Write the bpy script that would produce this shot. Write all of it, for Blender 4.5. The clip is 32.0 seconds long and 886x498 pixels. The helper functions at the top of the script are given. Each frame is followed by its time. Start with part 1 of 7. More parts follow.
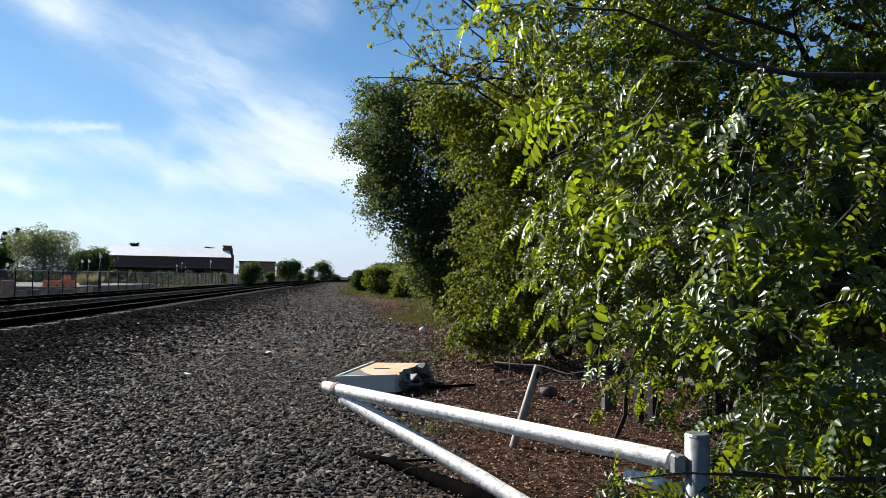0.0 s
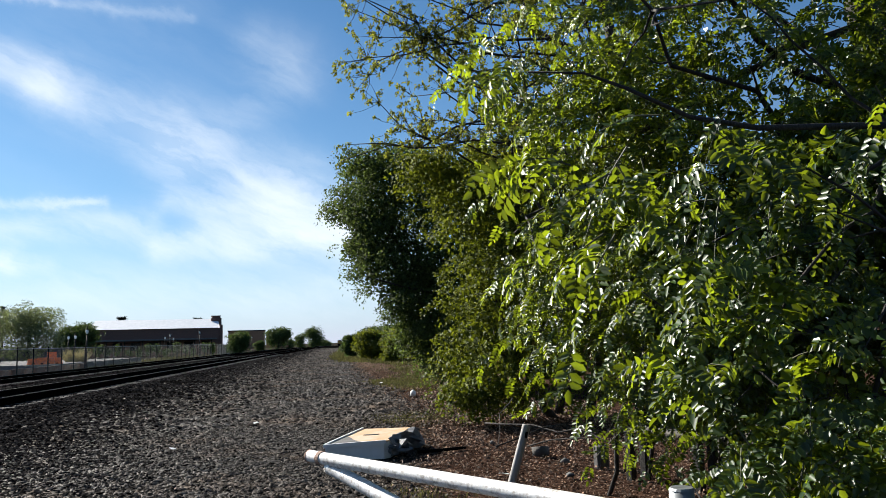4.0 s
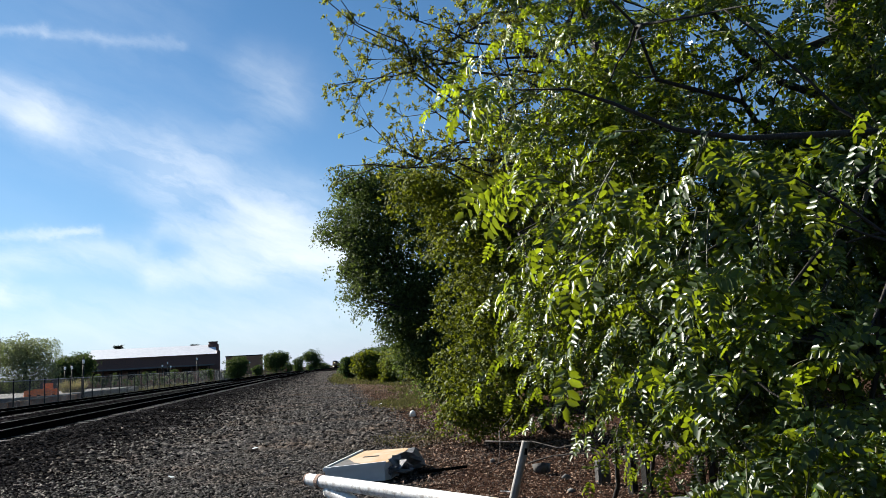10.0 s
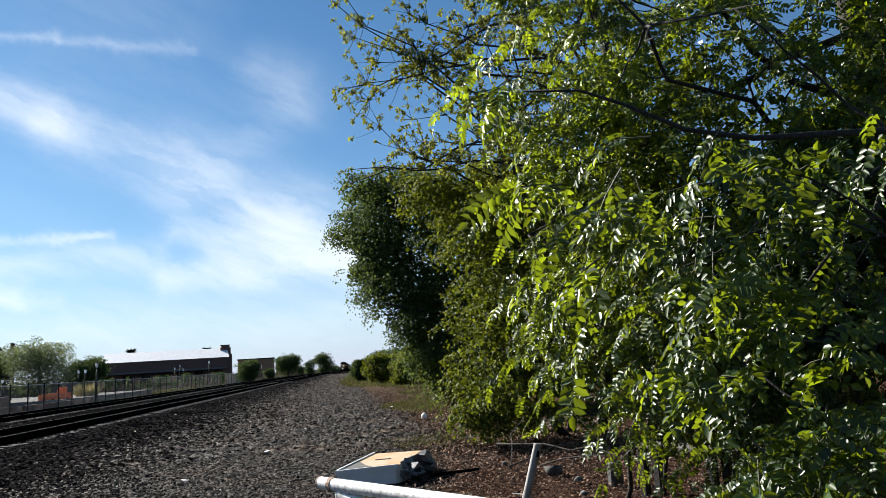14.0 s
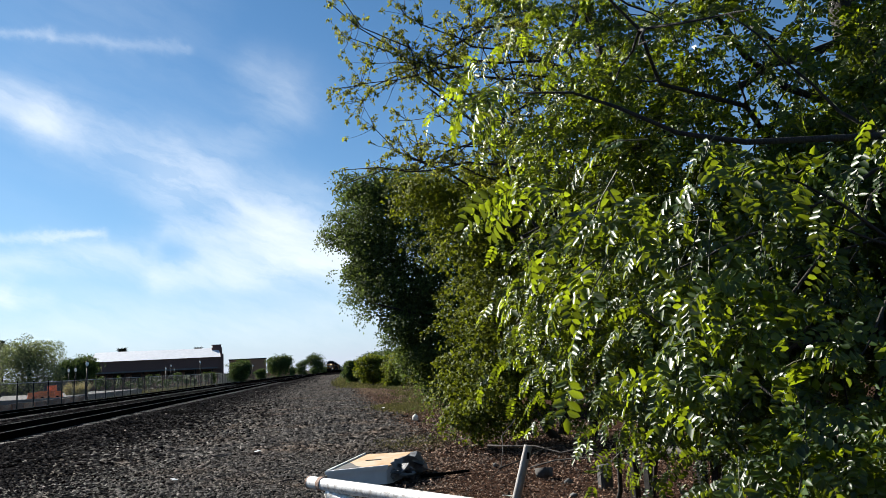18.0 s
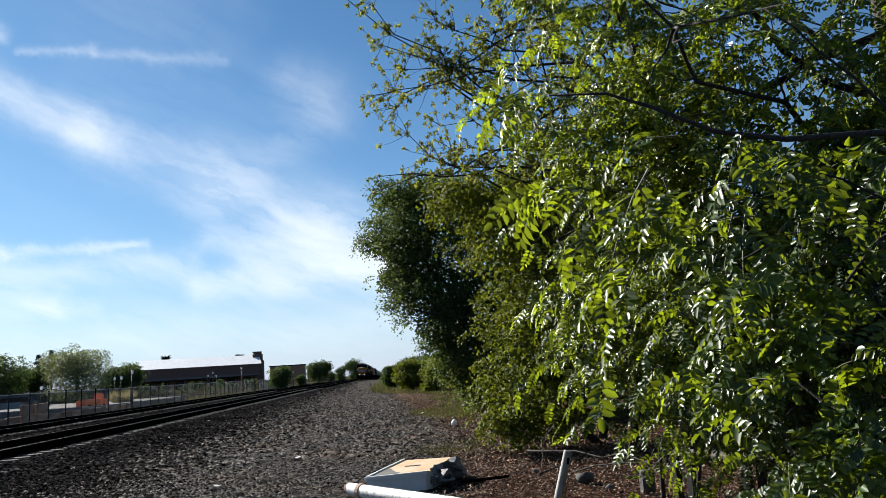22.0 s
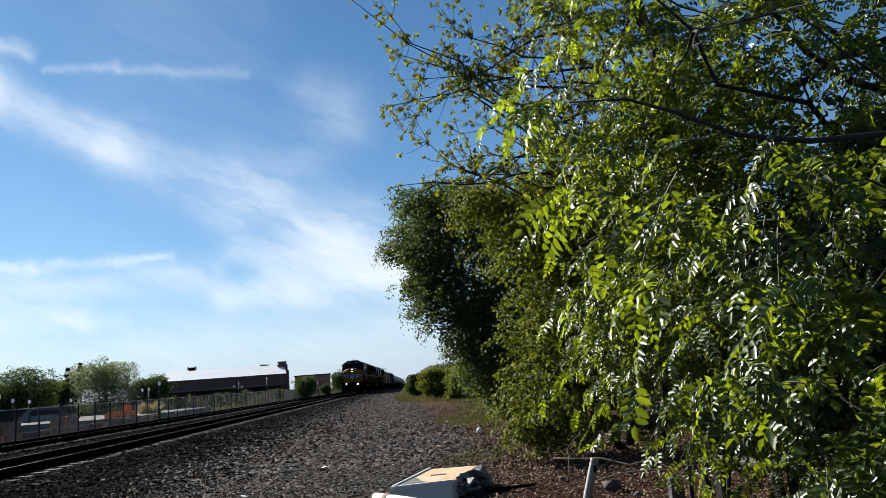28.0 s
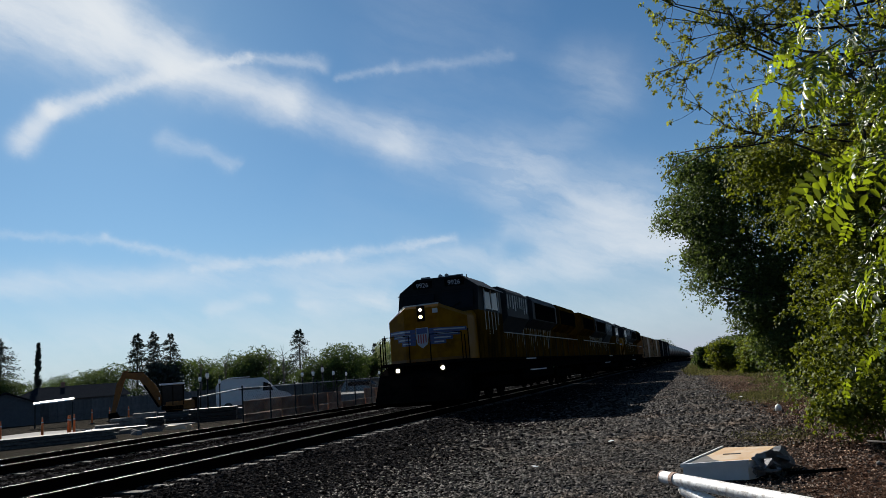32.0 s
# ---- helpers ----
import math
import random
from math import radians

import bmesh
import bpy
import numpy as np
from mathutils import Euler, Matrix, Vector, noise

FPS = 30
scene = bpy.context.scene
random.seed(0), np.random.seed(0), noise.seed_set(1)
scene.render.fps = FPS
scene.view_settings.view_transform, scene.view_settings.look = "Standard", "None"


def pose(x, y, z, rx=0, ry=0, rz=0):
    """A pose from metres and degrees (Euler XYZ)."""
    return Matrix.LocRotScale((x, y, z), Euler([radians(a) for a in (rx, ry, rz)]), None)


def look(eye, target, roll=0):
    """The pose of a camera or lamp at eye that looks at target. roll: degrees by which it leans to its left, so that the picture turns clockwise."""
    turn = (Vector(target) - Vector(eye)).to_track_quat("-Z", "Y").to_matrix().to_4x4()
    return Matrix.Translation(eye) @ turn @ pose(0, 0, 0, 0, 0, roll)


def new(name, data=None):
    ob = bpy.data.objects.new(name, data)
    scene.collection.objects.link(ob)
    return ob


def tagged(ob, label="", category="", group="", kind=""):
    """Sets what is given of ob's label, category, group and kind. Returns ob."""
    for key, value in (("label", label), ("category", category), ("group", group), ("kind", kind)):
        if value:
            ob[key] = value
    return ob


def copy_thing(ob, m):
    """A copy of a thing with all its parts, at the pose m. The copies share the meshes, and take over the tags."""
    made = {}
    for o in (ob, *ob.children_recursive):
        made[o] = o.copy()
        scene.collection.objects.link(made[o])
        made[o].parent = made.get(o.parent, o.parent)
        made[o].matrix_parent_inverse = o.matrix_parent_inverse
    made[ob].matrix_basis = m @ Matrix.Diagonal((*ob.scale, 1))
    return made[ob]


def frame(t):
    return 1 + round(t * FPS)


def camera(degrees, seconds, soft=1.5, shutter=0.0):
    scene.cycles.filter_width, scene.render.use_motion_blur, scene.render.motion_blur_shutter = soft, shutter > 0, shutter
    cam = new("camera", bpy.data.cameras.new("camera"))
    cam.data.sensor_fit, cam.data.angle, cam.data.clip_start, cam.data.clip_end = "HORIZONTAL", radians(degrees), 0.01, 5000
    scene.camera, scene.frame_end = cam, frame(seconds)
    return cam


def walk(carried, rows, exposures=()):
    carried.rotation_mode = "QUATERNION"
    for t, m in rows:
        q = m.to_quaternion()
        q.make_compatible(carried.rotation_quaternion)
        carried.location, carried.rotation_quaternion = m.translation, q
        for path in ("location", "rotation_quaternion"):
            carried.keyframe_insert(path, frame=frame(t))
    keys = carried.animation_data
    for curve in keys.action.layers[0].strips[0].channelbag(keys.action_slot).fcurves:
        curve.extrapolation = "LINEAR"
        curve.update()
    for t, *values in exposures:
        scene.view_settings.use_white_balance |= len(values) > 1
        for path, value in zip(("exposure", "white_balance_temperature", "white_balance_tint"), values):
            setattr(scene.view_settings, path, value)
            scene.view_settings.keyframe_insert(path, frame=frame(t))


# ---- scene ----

cam = camera(61.245, 32.0, soft=0.7)
ROWS = [
    (0, pose(-0.084, 0.049, 1.356, 92.148, -0.795, -6.357)),
    (0.5, pose(-0.088, 0.031, 1.362, 92.641, -0.719, -6.302)),
    (1, pose(-0.072, 0.045, 1.365, 93.756, -0.212, -6.657)),
    (1.5, pose(-0.060, 0.026, 1.362, 94.278, 0.249, -6.750)),
    (2, pose(-0.059, 0.021, 1.359, 95.050, 0.571, -6.879)),
    (2.5, pose(-0.041, 0.030, 1.359, 95.402, 1.019, -6.786)),
    (3, pose(-0.043, 0.004, 1.358, 95.759, 1.090, -6.611)),
    (3.5, pose(-0.034, 0.017, 1.360, 96.327, 1.229, -6.982)),
    (5.5, pose(-0.011, -0.007, 1.348, 97.984, 2.666, -6.499)),
    (6, pose(-0.011, -0.008, 1.346, 98.520, 2.610, -7.451)),
    (6.5, pose(-0.013, -0.003, 1.343, 98.851, 2.892, -7.869)),
    (7, pose(-0.005, 0.011, 1.342, 99.031, 3.124, -8.013)),
    (7.5, pose(0.001, 0.008, 1.347, 99.311, 3.450, -8.265)),
    (8, pose(0.004, -0.003, 1.349, 99.004, 3.601, -7.648)),
    (8.5, pose(0.003, -0.007, 1.350, 98.655, 3.337, -7.538)),
    (9, pose(0.000, 0.000, 1.350, 98.309, 3.332, -7.586)),
    (9.5, pose(0.000, 0.010, 1.351, 98.218, 3.347, -7.216)),
    (10, pose(-0.008, -0.003, 1.353, 98.236, 3.290, -7.097)),
    (10.5, pose(-0.009, 0.004, 1.357, 98.288, 3.127, -7.312)),
    (11, pose(-0.008, -0.000, 1.356, 98.537, 3.162, -7.202)),
    (11.5, pose(-0.005, 0.002, 1.358, 98.759, 3.532, -7.157)),
    (12, pose(0.002, 0.006, 1.354, 98.878, 3.623, -7.313)),
    (12.5, pose(0.002, 0.008, 1.354, 98.842, 3.678, -7.057)),
    (13, pose(-0.004, -0.002, 1.354, 98.648, 3.737, -6.659)),
    (13.5, pose(0.002, -0.000, 1.353, 98.354, 3.700, -6.494)),
    (14, pose(-0.007, 0.000, 1.355, 98.455, 3.546, -6.248)),
    (14.5, pose(-0.001, -0.006, 1.351, 98.548, 3.394, -6.401)),
    (16.5, pose(0.003, -0.005, 1.346, 98.482, 2.887, -6.541)),
    (17, pose(-0.002, -0.008, 1.353, 98.416, 3.206, -6.610)),
    (17.5, pose(-0.009, -0.020, 1.355, 98.476, 3.268, -6.678)),
    (18, pose(-0.002, -0.004, 1.345, 98.575, 3.003, -6.849)),
    (18.5, pose(-0.004, -0.006, 1.349, 98.521, 3.121, -6.354)),
    (19, pose(-0.004, -0.003, 1.352, 98.495, 3.287, -6.133)),
    (19.5, pose(0.003, -0.005, 1.352, 98.702, 3.631, -5.523)),
    (20, pose(-0.004, -0.000, 1.347, 98.821, 3.458, -5.327)),
    (20.5, pose(0.005, 0.010, 1.347, 98.553, 3.569, -4.924)),
    (21, pose(0.002, 0.009, 1.352, 98.695, 3.406, -4.976)),
    (21.5, pose(0.011, 0.019, 1.350, 98.883, 3.558, -4.181)),
    (22, pose(0.010, 0.009, 1.352, 99.081, 3.600, -3.940)),
    (22.5, pose(0.015, 0.015, 1.350, 99.026, 3.340, -4.268)),
    (23, pose(0.012, 0.004, 1.354, 98.896, 3.324, -4.173)),
    (23.5, pose(0.020, 0.007, 1.357, 98.777, 3.462, -3.743)),
    (24, pose(0.016, 0.008, 1.358, 98.851, 3.515, -3.667)),
    (24.5, pose(0.017, -0.003, 1.358, 99.101, 3.464, -3.919)),
    (25, pose(0.013, -0.008, 1.355, 99.158, 3.569, -3.891)),
    (25.5, pose(0.005, 0.001, 1.354, 99.076, 3.764, -3.419)),
    (27.5, pose(0.005, -0.011, 1.361, 99.683, 4.201, -2.405)),
    (28, pose(0.009, 0.005, 1.359, 99.782, 4.304, -2.115)),
    (28.5, pose(0.008, 0.001, 1.361, 99.867, 4.318, -1.805)),
    (29, pose(0.007, -0.019, 1.351, 99.900, 3.876, -1.680)),
    (29.5, pose(0.001, -0.005, 1.366, 99.848, 4.272, -1.540)),
    (30, pose(0.025, -0.029, 1.373, 99.618, 5.119, 1.086)),
    (30.2, look((0.077, 0.007, 1.344), (-0.047, 1.975, 1.679), -4.9)),
    (30.5, pose(0.145, -0.038, 1.371, 99.658, 4.946, 7.635)),
    (30.7, look((0.175, -0.022, 1.374), (-0.134, 1.926, 1.707), -4.7)),
    (31, pose(0.169, -0.102, 1.387, 99.694, 4.502, 12.689)),
    (31.2, look((0.150, -0.044, 1.366), (-0.298, 1.876, 1.699), -4.3)),
    (31.5, pose(0.096, -0.125, 1.397, 99.549, 4.544, 17.645)),
    (31.7, look((0.101, -0.102, 1.369), (-0.516, 1.773, 1.693), -4.4)),
    (32, pose(0.055, -0.109, 1.395, 99.382, 4.408, 19.096)),
]
EXPOSURES = [(0, 1.02), (14, 1.0), (25, 0.95), (28, 0.91), (30, 0.9), (31, 0.66), (32, 0.46)]
walk(cam, ROWS, EXPOSURES)

# ---- world, sun ----
SUN_AZ, SUN_EL = -44.0, 29.5


def direction(az, el):
    a, e = radians(az), radians(el)
    return Vector((math.sin(a) * math.cos(e), math.cos(a) * math.cos(e), math.sin(e)))


def graph(tree):
    """Shorthand for building node trees."""
    def node(kind, inputs=None, **props):
        n = tree.nodes.new(kind)
        for k, v in props.items():
            setattr(n, k, v)
        for k, v in (inputs or {}).items():
            if isinstance(v, bpy.types.NodeSocket):
                tree.links.new(v, n.inputs[k])
            else:
                n.inputs[k].default_value = v
        return n

    def m(op, a, b=0.0, c=None, clamp=False):
        ins = {0: a, 1: b}
        if c is not None:
            ins[2] = c
        return node("ShaderNodeMath", ins, operation=op, use_clamp=clamp).outputs[0]
    return node, m


def make_world():
    w = bpy.data.worlds.new("sky")
    scene.world = w
    w.use_nodes = True
    t = w.node_tree
    t.nodes.clear()
    node, m = graph(t)
    co = node("ShaderNodeTexCoord").outputs["Generated"]
    sky = node("ShaderNodeTexSky", sky_type="NISHITA", sun_disc=False, sun_elevation=radians(SUN_EL), sun_rotation=radians(SUN_AZ),
               altitude=20.0, air_density=1.0, dust_density=0.15, ozone_density=3.0)
    xyz = node("ShaderNodeSeparateXYZ", {0: co})
    # azimuth and elevation in degrees, bent by a noise so that the cloud edges fray
    warp = node("ShaderNodeTexNoise", {"Vector": co, "Scale": 9.0, "Detail": 6.0, "Roughness": 0.6})
    wxyz = node("ShaderNodeSeparateXYZ", {0: warp.outputs["Color"]})
    az0 = m("MULTIPLY", m("ARCTAN2", xyz.outputs[0], xyz.outputs[1]), 57.29578)
    el0 = m("MULTIPLY", m("ARCSINE", xyz.outputs[2]), 57.29578)
    az = m("ADD", az0, m("MULTIPLY", m("SUBTRACT", wxyz.outputs[0], 0.5), 4.5))
    el = m("ADD", el0, m("MULTIPLY", m("SUBTRACT", wxyz.outputs[1], 0.5), 2.6))

    def streak(a1, e1, a2, e2, w1, w2, strength, sharp=False):
        """Cloud density round a segment of the sky from (a1, e1) to (a2, e2), w1 and w2 degrees wide at its ends."""
        dx, dy = a2 - a1, e2 - e1
        ll = dx * dx + dy * dy
        A, E = (az, el) if not sharp else (az0, el1)
        px, py = m("SUBTRACT", A, a1), m("SUBTRACT", E, e1)
        s = m("DIVIDE", m("ADD", m("MULTIPLY", px, dx), m("MULTIPLY", py, dy)), ll, clamp=True)
        qx, qy = m("SUBTRACT", px, m("MULTIPLY", s, dx)), m("SUBTRACT", py, m("MULTIPLY", s, dy))
        dist = m("SQRT", m("ADD", m("MULTIPLY", qx, qx), m("MULTIPLY", qy, qy)))
        width = m("ADD", m("MULTIPLY", s, w2 - w1), w1)
        g = m("DIVIDE", dist, width)
        return m("MULTIPLY", m("EXPONENT", m("MULTIPLY", m("MULTIPLY", g, g), -1.0)), strength)

    fine = node("ShaderNodeTexNoise", {"Vector": co, "Scale": 40.0, "Detail": 5.0, "Roughness": 0.65})
    el1 = m("ADD", el0, m("MULTIPLY", m("SUBTRACT", fine.outputs["Fac"], 0.5), 1.2))
    parts = [
        # the long band that falls towards the trees
        streak(-64, 27, -44, 25.8, 3.0, 2.5, 1.5), streak(-44, 25.4, -38, 23.8, 2.3, 1.8, 1.1), streak(-38, 23.3, -30, 20.7, 1.5, 1.25, 0.95),
        streak(-30, 20.7, -21.4, 18.0, 1.3, 1.6, 0.42), streak(-21.4, 18.0, -13, 14.5, 1.6, 2.2, 0.36), streak(-13, 14.3, -5, 11.0, 2.3, 2.4, 0.46), streak(-5, 11.0, 4, 8.2, 2.3, 2.2, 0.4),
        # the wedge below it
        streak(-13.4, 10.3, 2, 9.0, 0.9, 1.4, 0.35), streak(-13.9, 7.0, 0, 7.6, 0.9, 1.5, 0.6), streak(-10, 8.5, 0, 8.0, 1.2, 1.2, 0.35),
        # a thin puff higher up
        streak(-6.6, 21.9, -4.4, 20.3, 1.8, 2.2, 0.13), streak(-4.6, 19.8, -8.6, 16.3, 2.2, 1.8, 0.12),
        # low lines over the yard
        streak(-54, 11.5, -43, 11.0, 0.25, 0.3, 0.2, True), streak(-43, 11.0, -34, 9.0, 0.3, 0.35, 0.3, True), streak(-37, 8.9, -26.4, 9.4, 0.35, 0.4, 0.5, True), streak(-26.4, 9.4, -17.4, 10.1, 0.4, 0.3, 0.45, True),
        streak(-56, 7.9, -15, 8.2, 1.0, 1.2, 0.42), streak(-38.4, 18.3, -33.5, 16.5, 0.6, 0.45, 0.3), streak(-28.5, 6.2, -23.5, 5.8, 1.0, 0.9, 0.5), streak(-36, 5.9, -32, 6.4, 0.5, 0.5, 0.3), streak(-25, 6.2, -21, 5.3, 0.8, 0.6, 0.3),
        streak(-70, 3.8, 30, 3.8, 2.0, 2.0, 0.3),
        # vapour trails
        streak(-48.3, 17.4, -46.5, 19.6, 0.75, 0.6, 0.8, True), streak(-46.5, 19.7, -38.5, 22.8, 0.6, 0.5, 1.0, True),
        streak(-38.5, 22.9, -32.5, 24.1, 0.42, 0.28, 0.9, True), streak(-32.5, 24.1, -26.9, 23.6, 0.28, 0.5, 0.35, True),
        streak(-25.8, 22.6, -21, 23.2, 0.25, 0.3, 0.2, True), streak(-21, 23.2, -11.8, 23.2, 0.35, 0.4, 0.18, True),
    ]
    total = parts[0]
    for p in parts[1:]:
        total = m("ADD", total, p)
    # fibres: noise stretched along the wind
    run = m("ADD", m("MULTIPLY", az, 0.93), m("MULTIPLY", el, -0.36))
    across = m("ADD", m("MULTIPLY", az, 0.36), m("MULTIPLY", el, 0.93))
    flow = node("ShaderNodeCombineXYZ", {0: m("MULTIPLY", run, 0.11), 1: m("MULTIPLY", across, 0.42), 2: 1.7})
    fib = node("ShaderNodeTexNoise", {"Vector": flow.outputs[0], "Scale": 1.0, "Detail": 8.0, "Roughness": 0.62})
    fibre = m("ADD", m("MULTIPLY", m("SUBTRACT", fib.outputs["Fac"], 0.33), 2.6, clamp=True), 0.3)
    wide = node("ShaderNodeTexNoise", {"Vector": co, "Scale": 2.2, "Detail": 5.0})
    veil = m("MULTIPLY", m("SUBTRACT", wide.outputs["Fac"], 0.5, clamp=True), 0.35)
    dens = m("MULTIPLY", m("ADD", total, veil), fibre)
    above = m("MULTIPLY", m("ADD", el0, 0.5), 0.8, clamp=True)
    dens = m("MULTIPLY", m("SUBTRACT", 1.0, m("EXPONENT", m("MULTIPLY", dens, -1.35))), above, clamp=True)
    tint = node("ShaderNodeMix", {"Factor": 1.0, 6: sky.outputs[0], 7: (0.63, 0.95, 1.1, 1)}, data_type="RGBA", blend_type="MULTIPLY")
    low = m("MULTIPLY", m("EXPONENT", m("MULTIPLY", m("MAXIMUM", el0, 0.0), -0.17)), 0.75)
    tint = node("ShaderNodeMix", {"Factor": low, 6: tint.outputs[2], 7: (7.1, 7.3, 9.9, 1)}, data_type="RGBA")
    white = node("ShaderNodeMix", {"Factor": dens, 6: tint.outputs[2], 7: (CLOUD * 0.95, CLOUD * 1.01, CLOUD * 1.07, 1)}, data_type="RGBA")
    bg = node("ShaderNodeBackground", {"Color": white.outputs[2], "Strength": SKY})
    t.links.new(bg.outputs[0], node("ShaderNodeOutputWorld").inputs[0])


SKY, CLOUD = 0.05, 11.5
make_world()
lamp = bpy.data.lights.new("sun", "SUN")
lamp.energy, lamp.angle, lamp.color = 7.0, radians(0.53), (1.0, 0.95, 0.86)
sun = new("sun", lamp)
sun.matrix_world = look(direction(SUN_AZ, SUN_EL) * 200, (0, 0, 0))

# ---- materials ----


def mat(name, c1, c2=None, scale=6.0, rough=0.75, metal=0.0, bump=0.0, bscale=None, vary=0.0, island=0.0, spec=0.5, c3=None, s3=0.7, amount3=0.5, emit=0.0, stretch=(1, 1, 1), coat=0.0):
    """A surface with two scales of variation: c1 to c2 in grain of that scale, stains of c3 at the scale s3."""
    mt = bpy.data.materials.new(name)
    mt.use_nodes = True
    t = mt.node_tree
    node, m = graph(t)
    b = t.nodes["Principled BSDF"]
    co = node("ShaderNodeTexCoord").outputs["Object"]
    mp = node("ShaderNodeMapping", {"Vector": co, "Scale": stretch}).outputs[0]
    n1 = node("ShaderNodeTexNoise", {"Vector": mp, "Scale": scale, "Detail": 6.0, "Roughness": 0.6})
    c2 = c2 or tuple(min(1, c * 1.25) for c in c1)
    ramp = node("ShaderNodeMapRange", {"Value": n1.outputs["Fac"], 1: 0.33, 2: 0.67})
    col = node("ShaderNodeMix", {"Factor": ramp.outputs[0], 6: (*c1, 1), 7: (*c2, 1)}, data_type="RGBA").outputs[2]
    if c3:
        n2 = node("ShaderNodeTexNoise", {"Vector": mp, "Scale": s3, "Detail": 5.0, "Roughness": 0.65})
        r2 = node("ShaderNodeMapRange", {"Value": n2.outputs["Fac"], 1: 0.48, 2: 0.66, 4: amount3})
        col = node("ShaderNodeMix", {"Factor": r2.outputs[0], 6: col, 7: (*c3, 1)}, data_type="RGBA").outputs[2]
    if vary or island:
        rnd = node("ShaderNodeNewGeometry").outputs["Random Per Island"] if island else node("ShaderNodeObjectInfo").outputs["Random"]
        k = vary or island
        val = m("ADD", m("MULTIPLY", rnd, 2 * k), 1 - k)
        col = node("ShaderNodeHueSaturation", {"Color": col, "Value": val}).outputs[0]
    t.links.new(col, b.inputs["Base Color"])
    rr = m("ADD", m("MULTIPLY", m("SUBTRACT", n1.outputs["Fac"], 0.5), 0.3), rough, clamp=True)
    t.links.new(rr, b.inputs["Roughness"])
    b.inputs["Metallic"].default_value = metal
    b.inputs["Specular IOR Level"].default_value = spec
    b.inputs["Coat Weight"].default_value = coat
    if emit:
        b.inputs["Emission Color"].default_value = (*c1, 1)
        b.inputs["Emission Strength"].default_value = emit
    if bump:
        nb = node("ShaderNodeTexNoise", {"Vector": mp, "Scale": bscale or scale * 4, "Detail": 5.0})
        bp = node("ShaderNodeBump", {"Height": nb.outputs["Fac"], "Strength": bump, "Distance": 0.02})
        t.links.new(bp.outputs[0], b.inputs["Normal"])
    return mt


def leaf_mat(name, c1, c2, through_col, mix=0.4, rough=0.42, spec=0.5):
    """Leaves: two greens from leaf to leaf, a gloss, and light that comes through."""
    mt = bpy.data.materials.new(name)
    mt.use_nodes = True
    t = mt.node_tree
    node, m = graph(t)
    b = t.nodes["Principled BSDF"]
    rnd = node("ShaderNodeNewGeometry").outputs["Random Per Island"]
    co = node("ShaderNodeTexCoord").outputs["Object"]
    big = node("ShaderNodeTexNoise", {"Vector": co, "Scale": 0.9, "Detail": 3.0}).outputs["Fac"]
    fac = m("ADD", m("MULTIPLY", rnd, 0.7), m("MULTIPLY", m("SUBTRACT", big, 0.35), 1.0), clamp=True)
    col = node("ShaderNodeMix", {"Factor": fac, 6: (*c1, 1), 7: (*c2, 1)}, data_type="RGBA").outputs[2]
    t.links.new(col, b.inputs["Base Color"])
    b.inputs["Roughness"].default_value = rough
    b.inputs["Specular IOR Level"].default_value = spec
    k = m("MULTIPLY", m("MULTIPLY", rnd, rnd), 1.0)
    dim = tuple(c * 0.28 for c in through_col)
    glow = node("ShaderNodeMix", {"Factor": k, 6: (*dim, 1), 7: (*through_col, 1)}, data_type="RGBA").outputs[2]
    tr = node("ShaderNodeBsdfTranslucent", {"Color": glow})
    mx = node("ShaderNodeMixShader", {0: mix, 1: b.outputs[0], 2: tr.outputs[0]})
    t.links.new(mx.outputs[0], t.nodes["Material Output"].inputs[0])
    return mt


